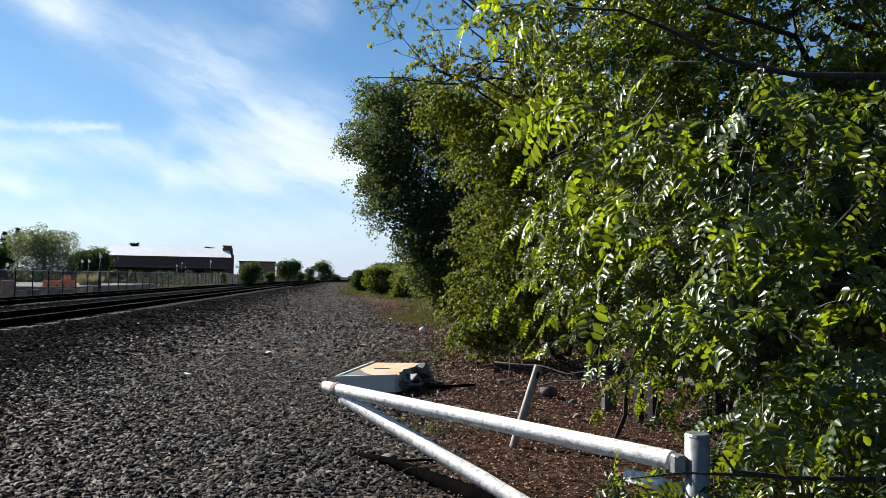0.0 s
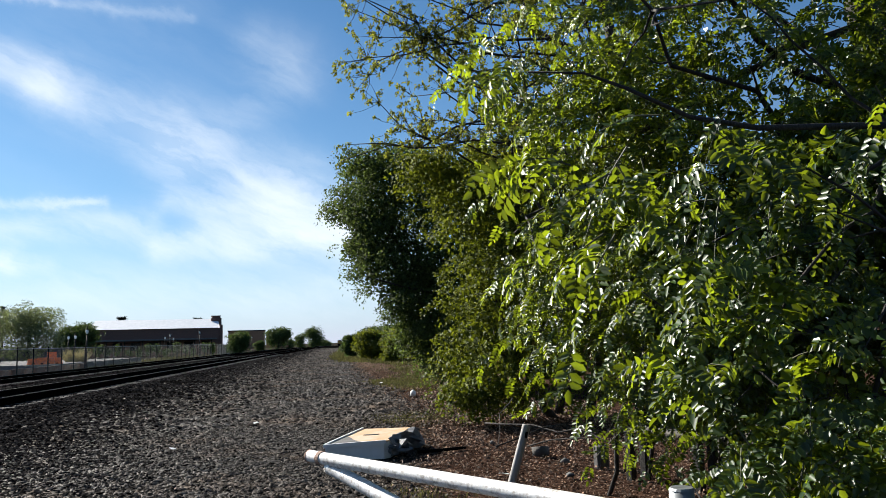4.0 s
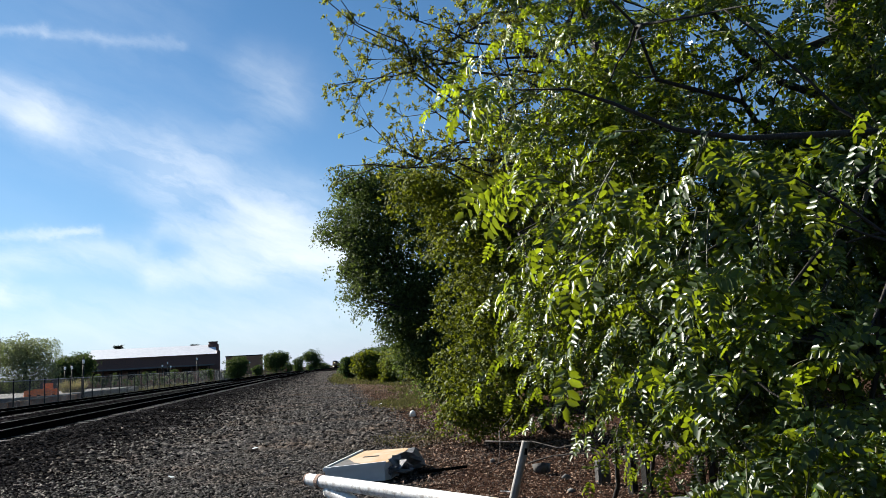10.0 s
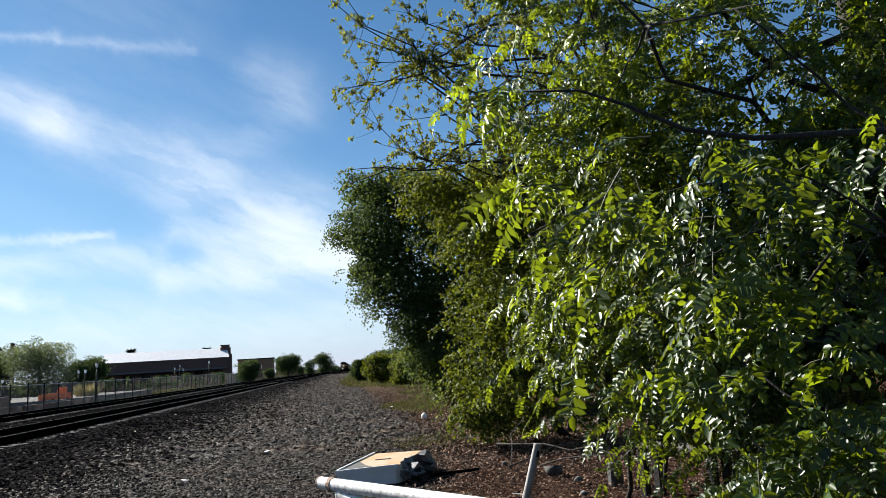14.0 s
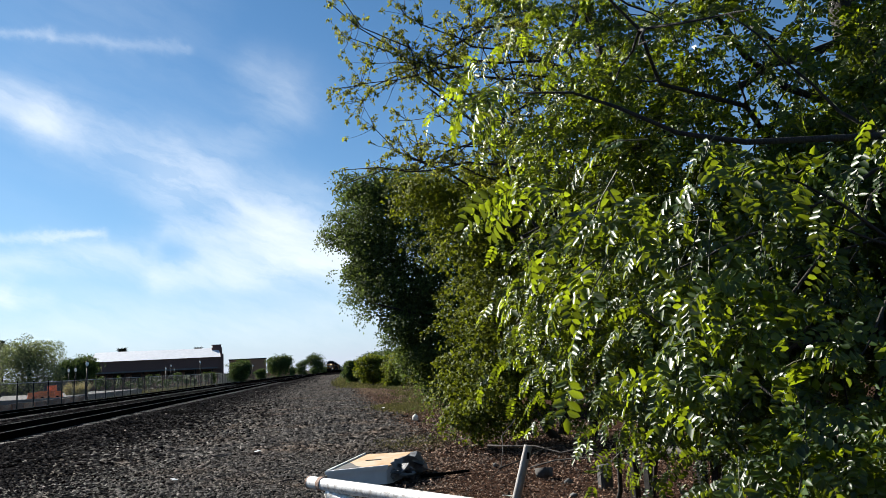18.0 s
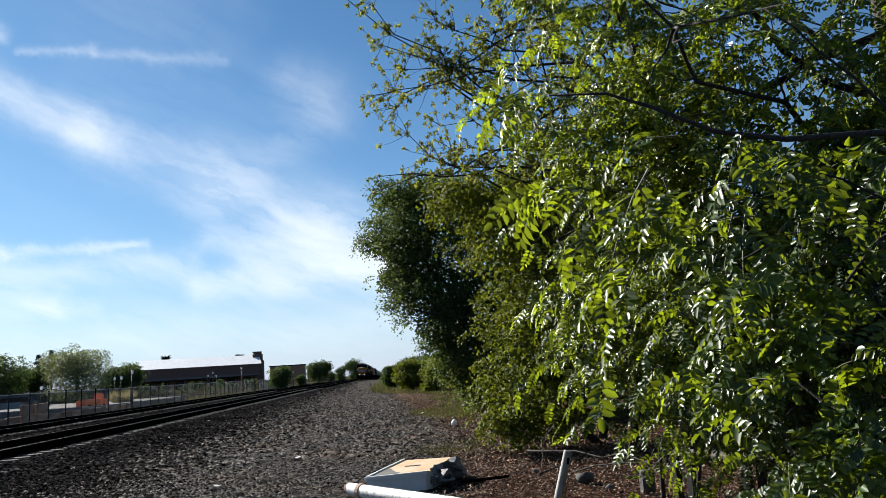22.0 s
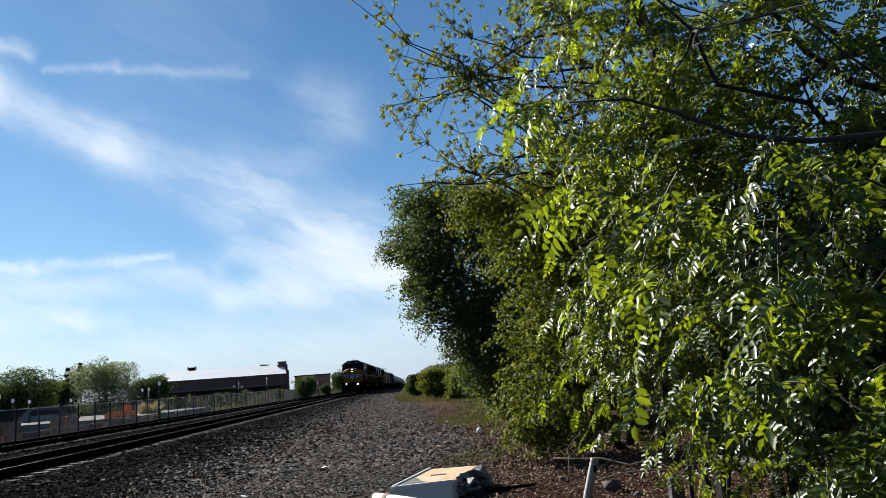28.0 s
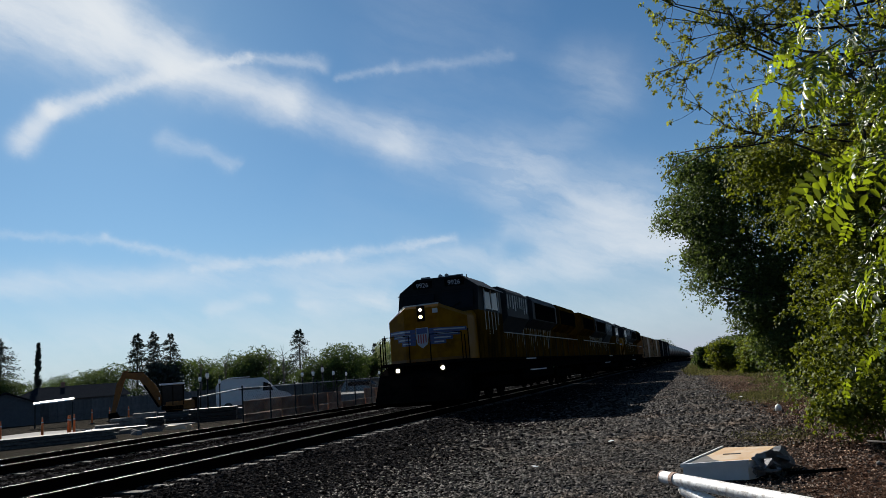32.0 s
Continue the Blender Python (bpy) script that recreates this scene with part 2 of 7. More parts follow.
def ground_mat():
    """Crushed rock and dirt: gravel by cells, brown litter and dry grass towards the trees, dust on the far yard."""
    mt = bpy.data.materials.new("crushed_rock")
    mt.use_nodes = True
    t = mt.node_tree
    node, m = graph(t)
    b = t.nodes["Principled BSDF"]
    co = node("ShaderNodeTexCoord").outputs["Object"]
    xyz = node("ShaderNodeSeparateXYZ", {0: co})
    cell = node("ShaderNodeTexVoronoi", {"Vector": co, "Scale": 17.0})
    cell2 = node("ShaderNodeTexVoronoi", {"Vector": co, "Scale": 9.0})
    big = node("ShaderNodeTexNoise", {"Vector": co, "Scale": 0.35, "Detail": 6.0, "Roughness": 0.65}).outputs["Fac"]
    mid = node("ShaderNodeTexNoise", {"Vector": co, "Scale": 2.2, "Detail": 6.0, "Roughness": 0.65}).outputs["Fac"]
    g = node("ShaderNodeSeparateColor", {0: cell.outputs["Color"]}).outputs[0]
    grey = node("ShaderNodeMix", {"Factor": g, 6: (0.006, 0.0057, 0.0055, 1), 7: (0.04, 0.037, 0.034, 1)}, data_type="RGBA").outputs[2]
    warmth = node("ShaderNodeMapRange", {"Value": m("ADD", m("MULTIPLY", xyz.outputs[0], 0.12), m("MULTIPLY", big, 1.2)), 1: 0.25, 2: 0.95, 4: 0.7})
    dusty = node("ShaderNodeMix", {"Factor": warmth.outputs[0], 6: grey, 7: (0.055, 0.045, 0.036, 1)}, data_type="RGBA").outputs[2]
    # ground colour goes nearly black towards the rails
    railward = node("ShaderNodeMapRange", {"Value": m("ADD", xyz.outputs[0], m("MULTIPLY", m("SUBTRACT", big, 0.5), 4.0)), 1: -1.8, 2: -4.2})
    dusty = node("ShaderNodeMix", {"Factor": railward.outputs[0], 6: dusty, 7: (0.004, 0.0038, 0.0038, 1)}, data_type="RGBA").outputs[2]
    lit = m("ADD", xyz.outputs[0], m("MULTIPLY", m("SUBTRACT", mid, 0.5), 1.6))
    lit = m("SUBTRACT", lit, m("MINIMUM", m("MULTIPLY", xyz.outputs[1], 0.08), 1.05))
    lit = m("ADD", lit, m("MULTIPLY", m("DIVIDE", m("SUBTRACT", xyz.outputs[1], 19.0), 16.0, clamp=True), 0.85))
    lit = m("ADD", lit, m("MULTIPLY", m("DIVIDE", m("SUBTRACT", xyz.outputs[1], 46.0), 12.0, clamp=True), 1.2))
    litter = node("ShaderNodeMapRange", {"Value": lit, 1: -0.35, 2: 0.35})
    brown = node("ShaderNodeMix", {"Factor": g, 6: (0.014, 0.008, 0.006, 1), 7: (0.06, 0.035, 0.025, 1)}, data_type="RGBA").outputs[2]
    bare = node("ShaderNodeMapRange", {"Value": m("ADD", xyz.outputs[1], m("MULTIPLY", m("SUBTRACT", mid, 0.5), 12.0)), 1: 16.0, 2: 24.0, 4: 0.75})
    brown = node("ShaderNodeMix", {"Factor": bare.outputs[0], 6: brown, 7: (0.048, 0.03, 0.021, 1)}, data_type="RGBA").outputs[2]
    sandy = node("ShaderNodeMapRange", {"Value": m("ADD", xyz.outputs[1], m("MULTIPLY", m("SUBTRACT", mid, 0.5), 10.0)), 1: 36.0, 2: 41.0, 4: 0.55})
    sandy = node("ShaderNodeMath", {0: sandy.outputs[0], 1: node("ShaderNodeMapRange", {"Value": xyz.outputs[1], 1: 56.0, 2: 48.0}).outputs[0]}, operation="MULTIPLY")
    brown = node("ShaderNodeMix", {"Factor": sandy.outputs[0], 6: brown, 7: (0.12, 0.082, 0.052, 1)}, data_type="RGBA").outputs[2]
    col = node("ShaderNodeMix", {"Factor": litter.outputs[0], 6: dusty, 7: brown}, data_type="RGBA").outputs[2]
    yard = node("ShaderNodeMapRange", {"Value": xyz.outputs[0], 1: -17.2, 2: -18.5})
    sand = node("ShaderNodeMix", {"Factor": big, 6: (0.02, 0.019, 0.018, 1), 7: (0.045, 0.04, 0.032, 1)}, data_type="RGBA").outputs[2]
    col = node("ShaderNodeMix", {"Factor": yard.outputs[0], 6: col, 7: sand}, data_type="RGBA").outputs[2]
    t.links.new(col, b.inputs["Base Color"])
    b.inputs["Roughness"].default_value = 0.9
    b.inputs["Specular IOR Level"].default_value = 0.0
    h = m("ADD", m("MULTIPLY", cell.outputs["Distance"], -1.0), m("MULTIPLY", cell2.outputs["Distance"], -0.8))
    soft = node("ShaderNodeTexNoise", {"Vector": co, "Scale": 38.0, "Detail": 4.0}).outputs["Fac"]
    h = node("ShaderNodeMix", {"Factor": litter.outputs[0], 2: h, 3: m("MULTIPLY", soft, 0.5)}, data_type="FLOAT").outputs[0]
    bp = node("ShaderNodeBump", {"Height": h, "Strength": 1.0, "Distance": 0.06})
    t.links.new(bp.outputs[0], b.inputs["Normal"])
    return mt


M_GROUND = ground_mat()
M_STONE = mat("ballast_stone", (0.002, 0.002, 0.002), (0.088, 0.081, 0.076), 16, 0.55, island=0.95, bump=0.3, bscale=60, spec=0.024, c3=(0.07, 0.05, 0.036), s3=0.5, amount3=0.6)
M_STONE_DARK = mat("dark_ballast_stone", (0.0005, 0.0005, 0.0006), (0.024, 0.0232, 0.024), 16, 0.6, island=0.95, bump=0.3, bscale=60, spec=0.0)
M_CHIP = mat("brown_litter", (0.014, 0.008, 0.006), (0.23, 0.14, 0.09), 22, 0.75, island=0.95, spec=0.3)
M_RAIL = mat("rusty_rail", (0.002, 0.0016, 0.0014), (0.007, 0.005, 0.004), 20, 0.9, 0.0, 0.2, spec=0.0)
M_RAILTOP = mat("worn_steel", (0.035, 0.034, 0.033), (0.07, 0.068, 0.066), 30, 0.5, 1.0)
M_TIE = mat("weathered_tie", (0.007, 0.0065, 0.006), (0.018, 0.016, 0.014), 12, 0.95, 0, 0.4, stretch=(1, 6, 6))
M_PIPE = mat("galvanised_white_pipe", (0.6, 0.59, 0.58), (0.82, 0.81, 0.8), 18, 0.45, 0.15, 0.15, c3=(0.26, 0.22, 0.18), s3=30, amount3=0.8)
M_POLE = mat("dull_grey_pipe", (0.2, 0.19, 0.185), (0.3, 0.285, 0.275), 18, 0.6, 0.0, 0.2, c3=(0.12, 0.1, 0.09), s3=9, amount3=0.6)
M_RUST = mat("rust", (0.16, 0.085, 0.06), (0.3, 0.19, 0.14), 30, 0.85, 0, 0.4)
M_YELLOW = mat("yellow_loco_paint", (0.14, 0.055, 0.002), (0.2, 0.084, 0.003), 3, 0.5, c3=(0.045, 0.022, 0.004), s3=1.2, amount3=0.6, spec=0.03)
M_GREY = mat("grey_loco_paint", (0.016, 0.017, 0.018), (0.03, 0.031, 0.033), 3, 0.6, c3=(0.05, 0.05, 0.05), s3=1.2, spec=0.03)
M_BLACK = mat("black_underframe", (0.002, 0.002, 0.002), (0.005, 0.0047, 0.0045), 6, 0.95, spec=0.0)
M_GLASSDARK = mat("dark_window_glass", (0.004, 0.005, 0.006), (0.007, 0.008, 0.01), 3, 0.12, spec=0.1)
M_LAMP = mat("ditch_light_glow", (1.0, 0.85, 0.55), (1.0, 0.85, 0.55), 3, 0.5, emit=40.0)
M_LAMPWARM = mat("headlight_glow", (1.0, 0.62, 0.3), (1.0, 0.62, 0.3), 3, 0.5, emit=14.0)
M_BARK = mat("bark", (0.009, 0.007, 0.006), (0.028, 0.023, 0.019), 9, 0.9, 0, 0.6, stretch=(3, 3, 0.6))
M_TWIG = mat("twig", (0.03, 0.034, 0.014), (0.06, 0.06, 0.028), 9, 0.7)
M_LEAF_NEAR = leaf_mat("ash_leaf", (0.01, 0.028, 0.007), (0.03, 0.064, 0.012), (0.36, 0.46, 0.014), 0.37, 0.4, 0.45)
M_LEAF_YOUNG = leaf_mat("young_ash_leaf", (0.035, 0.075, 0.01), (0.06, 0.1, 0.013), (0.38, 0.48, 0.015), 0.48, 0.42, 0.45)
M_LEAF_MID = leaf_mat("yellow_green_leaf", (0.02, 0.034, 0.006), (0.1, 0.125, 0.017), (0.36, 0.42, 0.022), 0.24, 0.7, 0.15)
M_LEAF_DARK = leaf_mat("dark_leaf", (0.018, 0.036, 0.013), (0.058, 0.085, 0.027), (0.2, 0.28, 0.05), 0.33, 0.6, 0.12)
M_LEAF_SPRING = leaf_mat("spring_leaf", (0.06, 0.075, 0.015), (0.12, 0.14, 0.025), (0.42, 0.44, 0.05), 0.48, 0.7, 0.2)
M_FAR_LEAF = leaf_mat("far_leaf", (0.018, 0.038, 0.015), (0.06, 0.095, 0.032), (0.15, 0.22, 0.045), 0.3, 0.7, 0.1)
M_PALE_LEAF = leaf_mat("pale_leaf", (0.09, 0.115, 0.055), (0.17, 0.2, 0.1), (0.3, 0.36, 0.13), 0.36, 0.6, 0.3)
M_CONIFER = leaf_mat("conifer_needles", (0.008, 0.014, 0.011), (0.02, 0.03, 0.02), (0.03, 0.05, 0.02), 0.12, 0.7)
M_GRASS = leaf_mat("dry_grass", (0.03, 0.04, 0.01), (0.13, 0.105, 0.042), (0.16, 0.16, 0.05), 0.3, 0.8, 0.1)
M_BRICK = mat("dark_red_brick", (0.09, 0.05, 0.042), (0.14, 0.075, 0.06), 5, 0.85)
M_ROOFMETAL = mat("pale_metal_roof", (0.62, 0.64, 0.66), (0.74, 0.75, 0.77), 2, 0.5, 0.0)
M_METALPOST = mat("galvanised_post", (0.13, 0.14, 0.15), (0.22, 0.23, 0.24), 20, 0.5, 0.6)
M_DARKPOST = mat("dark_post", (0.006, 0.0065, 0.0065), (0.014, 0.014, 0.014), 20, 0.6, 0.0, spec=0.2)

# ---- mesh helpers ----


class Shape:
    """Collects simple solids into one mesh."""

    def __init__(self):
        self.v, self.f = [], []

    def add(self, verts, faces):
        k = len(self.v)
        self.v += [tuple(p) for p in verts]
        self.f += [tuple(i + k for i in f) for f in faces]
        return self

    def box(self, x0, y0, z0, x1, y1, z1, b=0.0):
        """A box; b bevels its upright and top edges."""
        if b <= 0:
            return self.loft([[(x0, y0, z0), (x1, y0, z0), (x1, y1, z0), (x0, y1, z0)], [(x0, y0, z1), (x1, y0, z1), (x1, y1, z1), (x0, y1, z1)]])
        ring = lambda i, z: [(x0 + b + i, y0 + i, z), (x1 - b - i, y0 + i, z), (x1 - i, y0 + b + i, z), (x1 - i, y1 - b - i, z),
                             (x1 - b - i, y1 - i, z), (x0 + b + i, y1 - i, z), (x0 + i, y1 - b - i, z), (x0 + i, y0 + b + i, z)]
        return self.loft([ring(b * 0.6, z0), ring(0, z0 + b * 0.6), ring(0, z1 - b * 0.6), ring(b * 0.6, z1)])

    def loft(self, rings, caps=True, closed=True):
        n = len(rings[0])
        k = len(self.v)
        for r in rings:
            self.v += [tuple(p) for p in r]
        for j in range(len(rings) - 1):
            for i in range(n if closed else n - 1):
                a, b2 = k + j * n + i, k + j * n + (i + 1) % n
                self.f.append((a, b2, b2 + n, a + n))
        if caps:
            self.f.append(tuple(range(k + n - 1, k - 1, -1)))
            self.f.append(tuple(k + (len(rings) - 1) * n + i for i in range(n)))
        return self

    def tube(self, pts, radii, n=8, caps=True):
        """A round bar along a line of points."""
        pts = [Vector(p) for p in pts]
        if not hasattr(radii, "__len__"):
            radii = [radii] * len(pts)
        rings = []
        ref = Vector((0.13, 0.27, 0.95))
        for i, p in enumerate(pts):
            d = (pts[min(i + 1, len(pts) - 1)] - pts[max(i - 1, 0)]).normalized()
            if abs(d.dot(ref)) > 0.93:
                ref = Vector((0.95, 0.2, 0.1))
            a = d.cross(ref).normalized()
            b2 = d.cross(a)
            rings.append([p + (a * math.cos(q) + b2 * math.sin(q)) * radii[i] for q in (2 * math.pi * k / n for k in range(n))])
        return self.loft(rings, caps)

    def cyl(self, x, y, z0, z1, r0, r1=None, n=12):
        return self.tube([(x, y, z0), (x, y, z1)], [r0, r0 if r1 is None else r1], n)

    def ball(self, x, y, z, rx, ry=None, rz=None, n=10, rows=6):
        ry, rz = ry or rx, rz or rx
        rings = []
        for j in range(rows + 1):
            a = math.pi * (j / rows) * 0.98 + 0.03
            rings.append([(x + rx * math.sin(a) * math.cos(2 * math.pi * i / n), y + ry * math.sin(a) * math.sin(2 * math.pi * i / n), z - rz * math.cos(a)) for i in range(n)])
        return self.loft(rings)

    def mesh(self, name="mesh"):
        me = bpy.data.meshes.new(name)
        me.from_pydata(self.v, [], self.f)
        return me


def put(name, shape, material, parent=None, label="", smooth=False, m=None):
    """One mesh object, under parent where that is given."""
    me = shape if isinstance(shape, bpy.types.Mesh) else shape.mesh(name)
    if not me.materials:
        me.materials.append(material)
    if smooth:
        me.polygons.foreach_set("use_smooth", [True] * len(me.polygons))
    ob = new(name, me)
    ob.parent = parent
    if m is not None:
        ob.matrix_basis = m
    if label:
        tagged(ob, label)
    return ob


def thing(name, label, category, m=None, group="", kind=""):
    ob = new(name)
    ob.empty_display_size = 0.2
    if m is not None:
        ob.matrix_basis = m
    return tagged(ob, label, category, group, kind)


def np_mesh(name, V, F, material):
    """A mesh from arrays of vertices and of faces with equal corners."""
    V, F = np.asarray(V, np.float32), np.asarray(F, np.int32)
    me = bpy.data.meshes.new(name)
    me.vertices.add(len(V))
    me.vertices.foreach_set("co", V.ravel())
    me.loops.add(F.size)
    me.loops.foreach_set("vertex_index", F.ravel())
    me.polygons.add(len(F))
    me.polygons.foreach_set("loop_start", np.arange(len(F), dtype=np.int32) * F.shape[1])
    me.update(calc_edges=True)
    me.materials.append(material)
    return me


RNG = np.random.default_rng(7)


def unit(v):
    return v / np.maximum(np.linalg.norm(v, axis=-1, keepdims=True), 1e-9)


def leaf_array(base, along, up, length, width, fold=0.25, droop=0.15):
    """Folded pointed leaves: at each base, along a direction, with its upper face to up. Returns vertices and quads."""
    n = len(base)
    along = unit(along)
    side = unit(np.cross(along, up))
    nor = np.cross(side, along)
    L, W = length[:, None], width[:, None]
    p = [base,
         base + along * L * 0.32 + side * W * 0.5 + nor * W * fold,
         base + along * L * 0.7 + side * W * 0.42 + nor * (W * fold - L * droop * 0.4),
         base + along * L - nor * L * droop,
         base + along * L * 0.7 - side * W * 0.42 + nor * (W * fold - L * droop * 0.4),
         base + along * L * 0.32 - side * W * 0.5 + nor * W * fold]
    V = np.stack(p, 1).reshape(-1, 3)
    k = np.arange(n)[:, None] * 6
    F = np.concatenate([k + np.array([[0, 1, 2, 3]]), k + np.array([[0, 3, 4, 5]])], 0)
    return V, F


def rhomb_array(base, along, up, length, width, fold=0.3):
    """Small leaves as one bent quad each."""
    n = len(base)
    along = unit(along)
    side = unit(np.cross(along, up))
    nor = np.cross(side, along)
    L, W = length[:, None], width[:, None]
    V = np.stack([base, base + along * L * 0.5 + side * W * 0.5 + nor * W * fold, base + along * L, base + along * L * 0.5 - side * W * 0.5 + nor * W * fold], 1).reshape(-1, 3)
    F = np.arange(n * 4).reshape(-1, 4)
    return V, F


def random_dirs(n, flat=1.0):
    d = RNG.normal(size=(n, 3))
    d[:, 2] *= flat
    return unit(d)


def lumps(P, scale, seed):
    """A cheap smooth noise, for gaps in crowns."""
    r = np.random.default_rng(seed)
    out = np.zeros(len(P))
    for _ in range(10):
        k = r.normal(size=3) * scale
        out += np.sin(P @ k + r.uniform(0, 6.28))
    return out / 3.2


def in_blobs(n, blobs, shell=0.55):
    """Points in a union of ellipsoids (x, y, z, rx, ry, rz), denser towards their skins."""
    vol = np.array([b[3] * b[4] * b[5] for b in blobs]) ** 0.7
    which = RNG.choice(len(blobs), n, p=vol / vol.sum())
    B = np.array(blobs)[which]
    r = RNG.uniform(shell ** 3, 1, n) ** (1 / 3)
    r *= 1 + 0.08 * np.clip(RNG.normal(size=n), -2.0, 1.1)
    return B[:, :3] + random_dirs(n) * r[:, None] * B[:, 3:], B


def branch(shape, a, b, r0, r1, sag=0.0, wob=0.08, n=6, sides=7, seed=0):
    """A limb from a to b that tapers and wavers."""
    r = random.Random(seed)
    a, b = Vector(a), Vector(b)
    pts, rad = [], []
    L = (b - a).length
    for i in range(n + 1):
        s = i / n
        w = 0 if i in (0,) else wob * L * 0.3
        pts.append(a.lerp(b, s) + Vector((r.uniform(-w, w), r.uniform(-w, w), r.uniform(-w, w) * 0.6 + sag * math.sin(math.pi * s))))
        rad.append(r0 + (r1 - r0) * s)
    shape.tube(pts, rad, sides)
    return pts


# ---- ground and track ----
RAIL_Z = 0.284
TRACK_X = -8.70
FAR_TRACK_X = -13.77


def dip(y, x=0.0):
    """The line falls away in a long summit curve; the yard stays level as far as the hall."""
    w = 1.0 if x > -17 else min(1.0, max(0.0, (y - 130) / 50))
    return -7.2e-6 * min(max(y, 0.0), 800.0) ** 2 * w


def height(x, y=0.0):
    """Lie of the land across the track: path, ballast shoulder, track beds, lower yard beyond."""
    pts = [(-400, -0.3), (-17.6, -0.3), (-16.2, 0.02), (-15.4, 0.09), (-12.2, 0.09), (-11.4, 0.05), (-10.6, 0.08), (-7.0, 0.08), (-6.3, 0.02), (-5.3, -0.01), (400, 0.0)]
    return float(np.interp(x, [p[0] for p in pts], [p[1] for p in pts])) + dip(y, x)


def swell(x, y):
    """Low hummocks of the path."""
    return 0.035 * noise.noise((x * 0.7, y * 0.5, 3.0)) if -6 < y < 60 and -7 < x < 7 else 0.0


def build_ground():
    xs = sorted(set([-3000, -1000, -400, -150, -80, -50, -30, -22, 8, 15, 30, 80, 300, 1000, 3000] + [round(-20 + 0.35 * i, 2) for i in range(75)]))
    ys = sorted(set([-3000, -800, -200, -60, -20, -8, 80, 100, 130, 155, 180, 200, 250, 300, 350, 400, 500, 600, 700, 800, 1500, 3000] + [round(-4 + 0.4 * i, 2) for i in range(80)] + [30 + 2.5 * i for i in range(20)]))
    V = []
    for y in ys:
        for x in xs:
            z = height(x, y)
            V.append((x, y, z + swell(x, y)))
    n = len(xs)
    F = [(j * n + i, j * n + i + 1, (j + 1) * n + i + 1, (j + 1) * n + i) for j in range(len(ys) - 1) for i in range(n - 1)]
    ob = put("ground", np_mesh("ground", V, F, M_GROUND), M_GROUND, smooth=True)
    tagged(ob, "grey crushed-rock ground beside the tracks with brown litter under the trees", "ground", kind="structure")


build_ground()


def rock_shapes(k=8, seed=3):
    r = np.random.default_rng(seed)
    out = []
    g = (1 + 5 ** 0.5) / 2
    base = unit(np.array([(-1, g, 0), (1, g, 0), (-1, -g, 0), (1, -g, 0), (0, -1, g), (0, 1, g), (0, -1, -g), (0, 1, -g), (g, 0, -1), (g, 0, 1), (-g, 0, -1), (-g, 0, 1)], float))
    F = np.array([(0, 11, 5), (0, 5, 1), (0, 1, 7), (0, 7, 10), (0, 10, 11), (1, 5, 9), (5, 11, 4), (11, 10, 2), (10, 7, 6), (7, 1, 8), (3, 9, 4), (3, 4, 2), (3, 2, 6), (3, 6, 8), (3, 8, 9), (4, 9, 5), (2, 4, 11), (6, 2, 10), (8, 6, 7), (9, 8, 1)])
    for _ in range(k):
        v = base * r.uniform(0.6, 1.15, (12, 1)) * r.uniform(0.55, 1.0, 3)
        out.append(v)
    return out, F


def scatter_stones(name, X, Y, size, material, label, zoff=0.3, coarse=False):
    shapes, F = rock_shapes()
    if coarse:
        r = np.random.default_rng(9)
        # half-buried stones: a skewed foot of four corners and a broken ridge on top
        chip = np.array([(1, -0.7, -0.55), (0.8, 0.8, -0.6), (-0.9, 0.75, -0.5), (-1, -0.7, -0.6), (0.45, 0.05, 0.5), (-0.4, 0.0, 0.45)], float)
        shapes = [chip * r.uniform(0.75, 1.25, (6, 1)) * np.array([1.25, r.uniform(0.6, 0.95), r.uniform(0.5, 0.95)]) + r.normal(size=(6, 3)) * 0.16 for _ in range(16)]
        F = np.array([(0, 1, 4), (1, 2, 5), (1, 5, 4), (2, 3, 5), (3, 0, 4), (3, 4, 5)])
    n, k = len(X), len(shapes[0])
    S = np.stack(shapes)[RNG.integers(0, len(shapes), n)]
    a, b2 = RNG.uniform(0, 6.28, n), RNG.uniform(-0.8, 0.8, n)
    ca, sa, cb, sb = np.cos(a), np.sin(a), np.cos(b2), np.sin(b2)
    o = np.zeros(n)
    Rz = np.stack([np.stack([ca, -sa, o], -1), np.stack([sa, ca, o], -1), np.stack([o, o, o + 1], -1)], -2)
    Rx = np.stack([np.stack([o + 1, o, o], -1), np.stack([o, cb, -sb], -1), np.stack([o, sb, cb], -1)], -2)
    P = np.einsum("nij,nkj->nki", Rz @ Rx, S * size[:, None, None])
    Z = np.array([height(x, y) + swell(x, y) for x, y in zip(X, Y)]) + size * zoff
    P += np.stack([X, Y, Z], -1)[:, None, :]
    FF = (F[None] + np.arange(n)[:, None, None] * k).reshape(-1, 3)
    ob = put(name, np_mesh(name, P.reshape(-1, 3), FF, material), material)
    return tagged(ob, label, "gravel", kind="stuff")


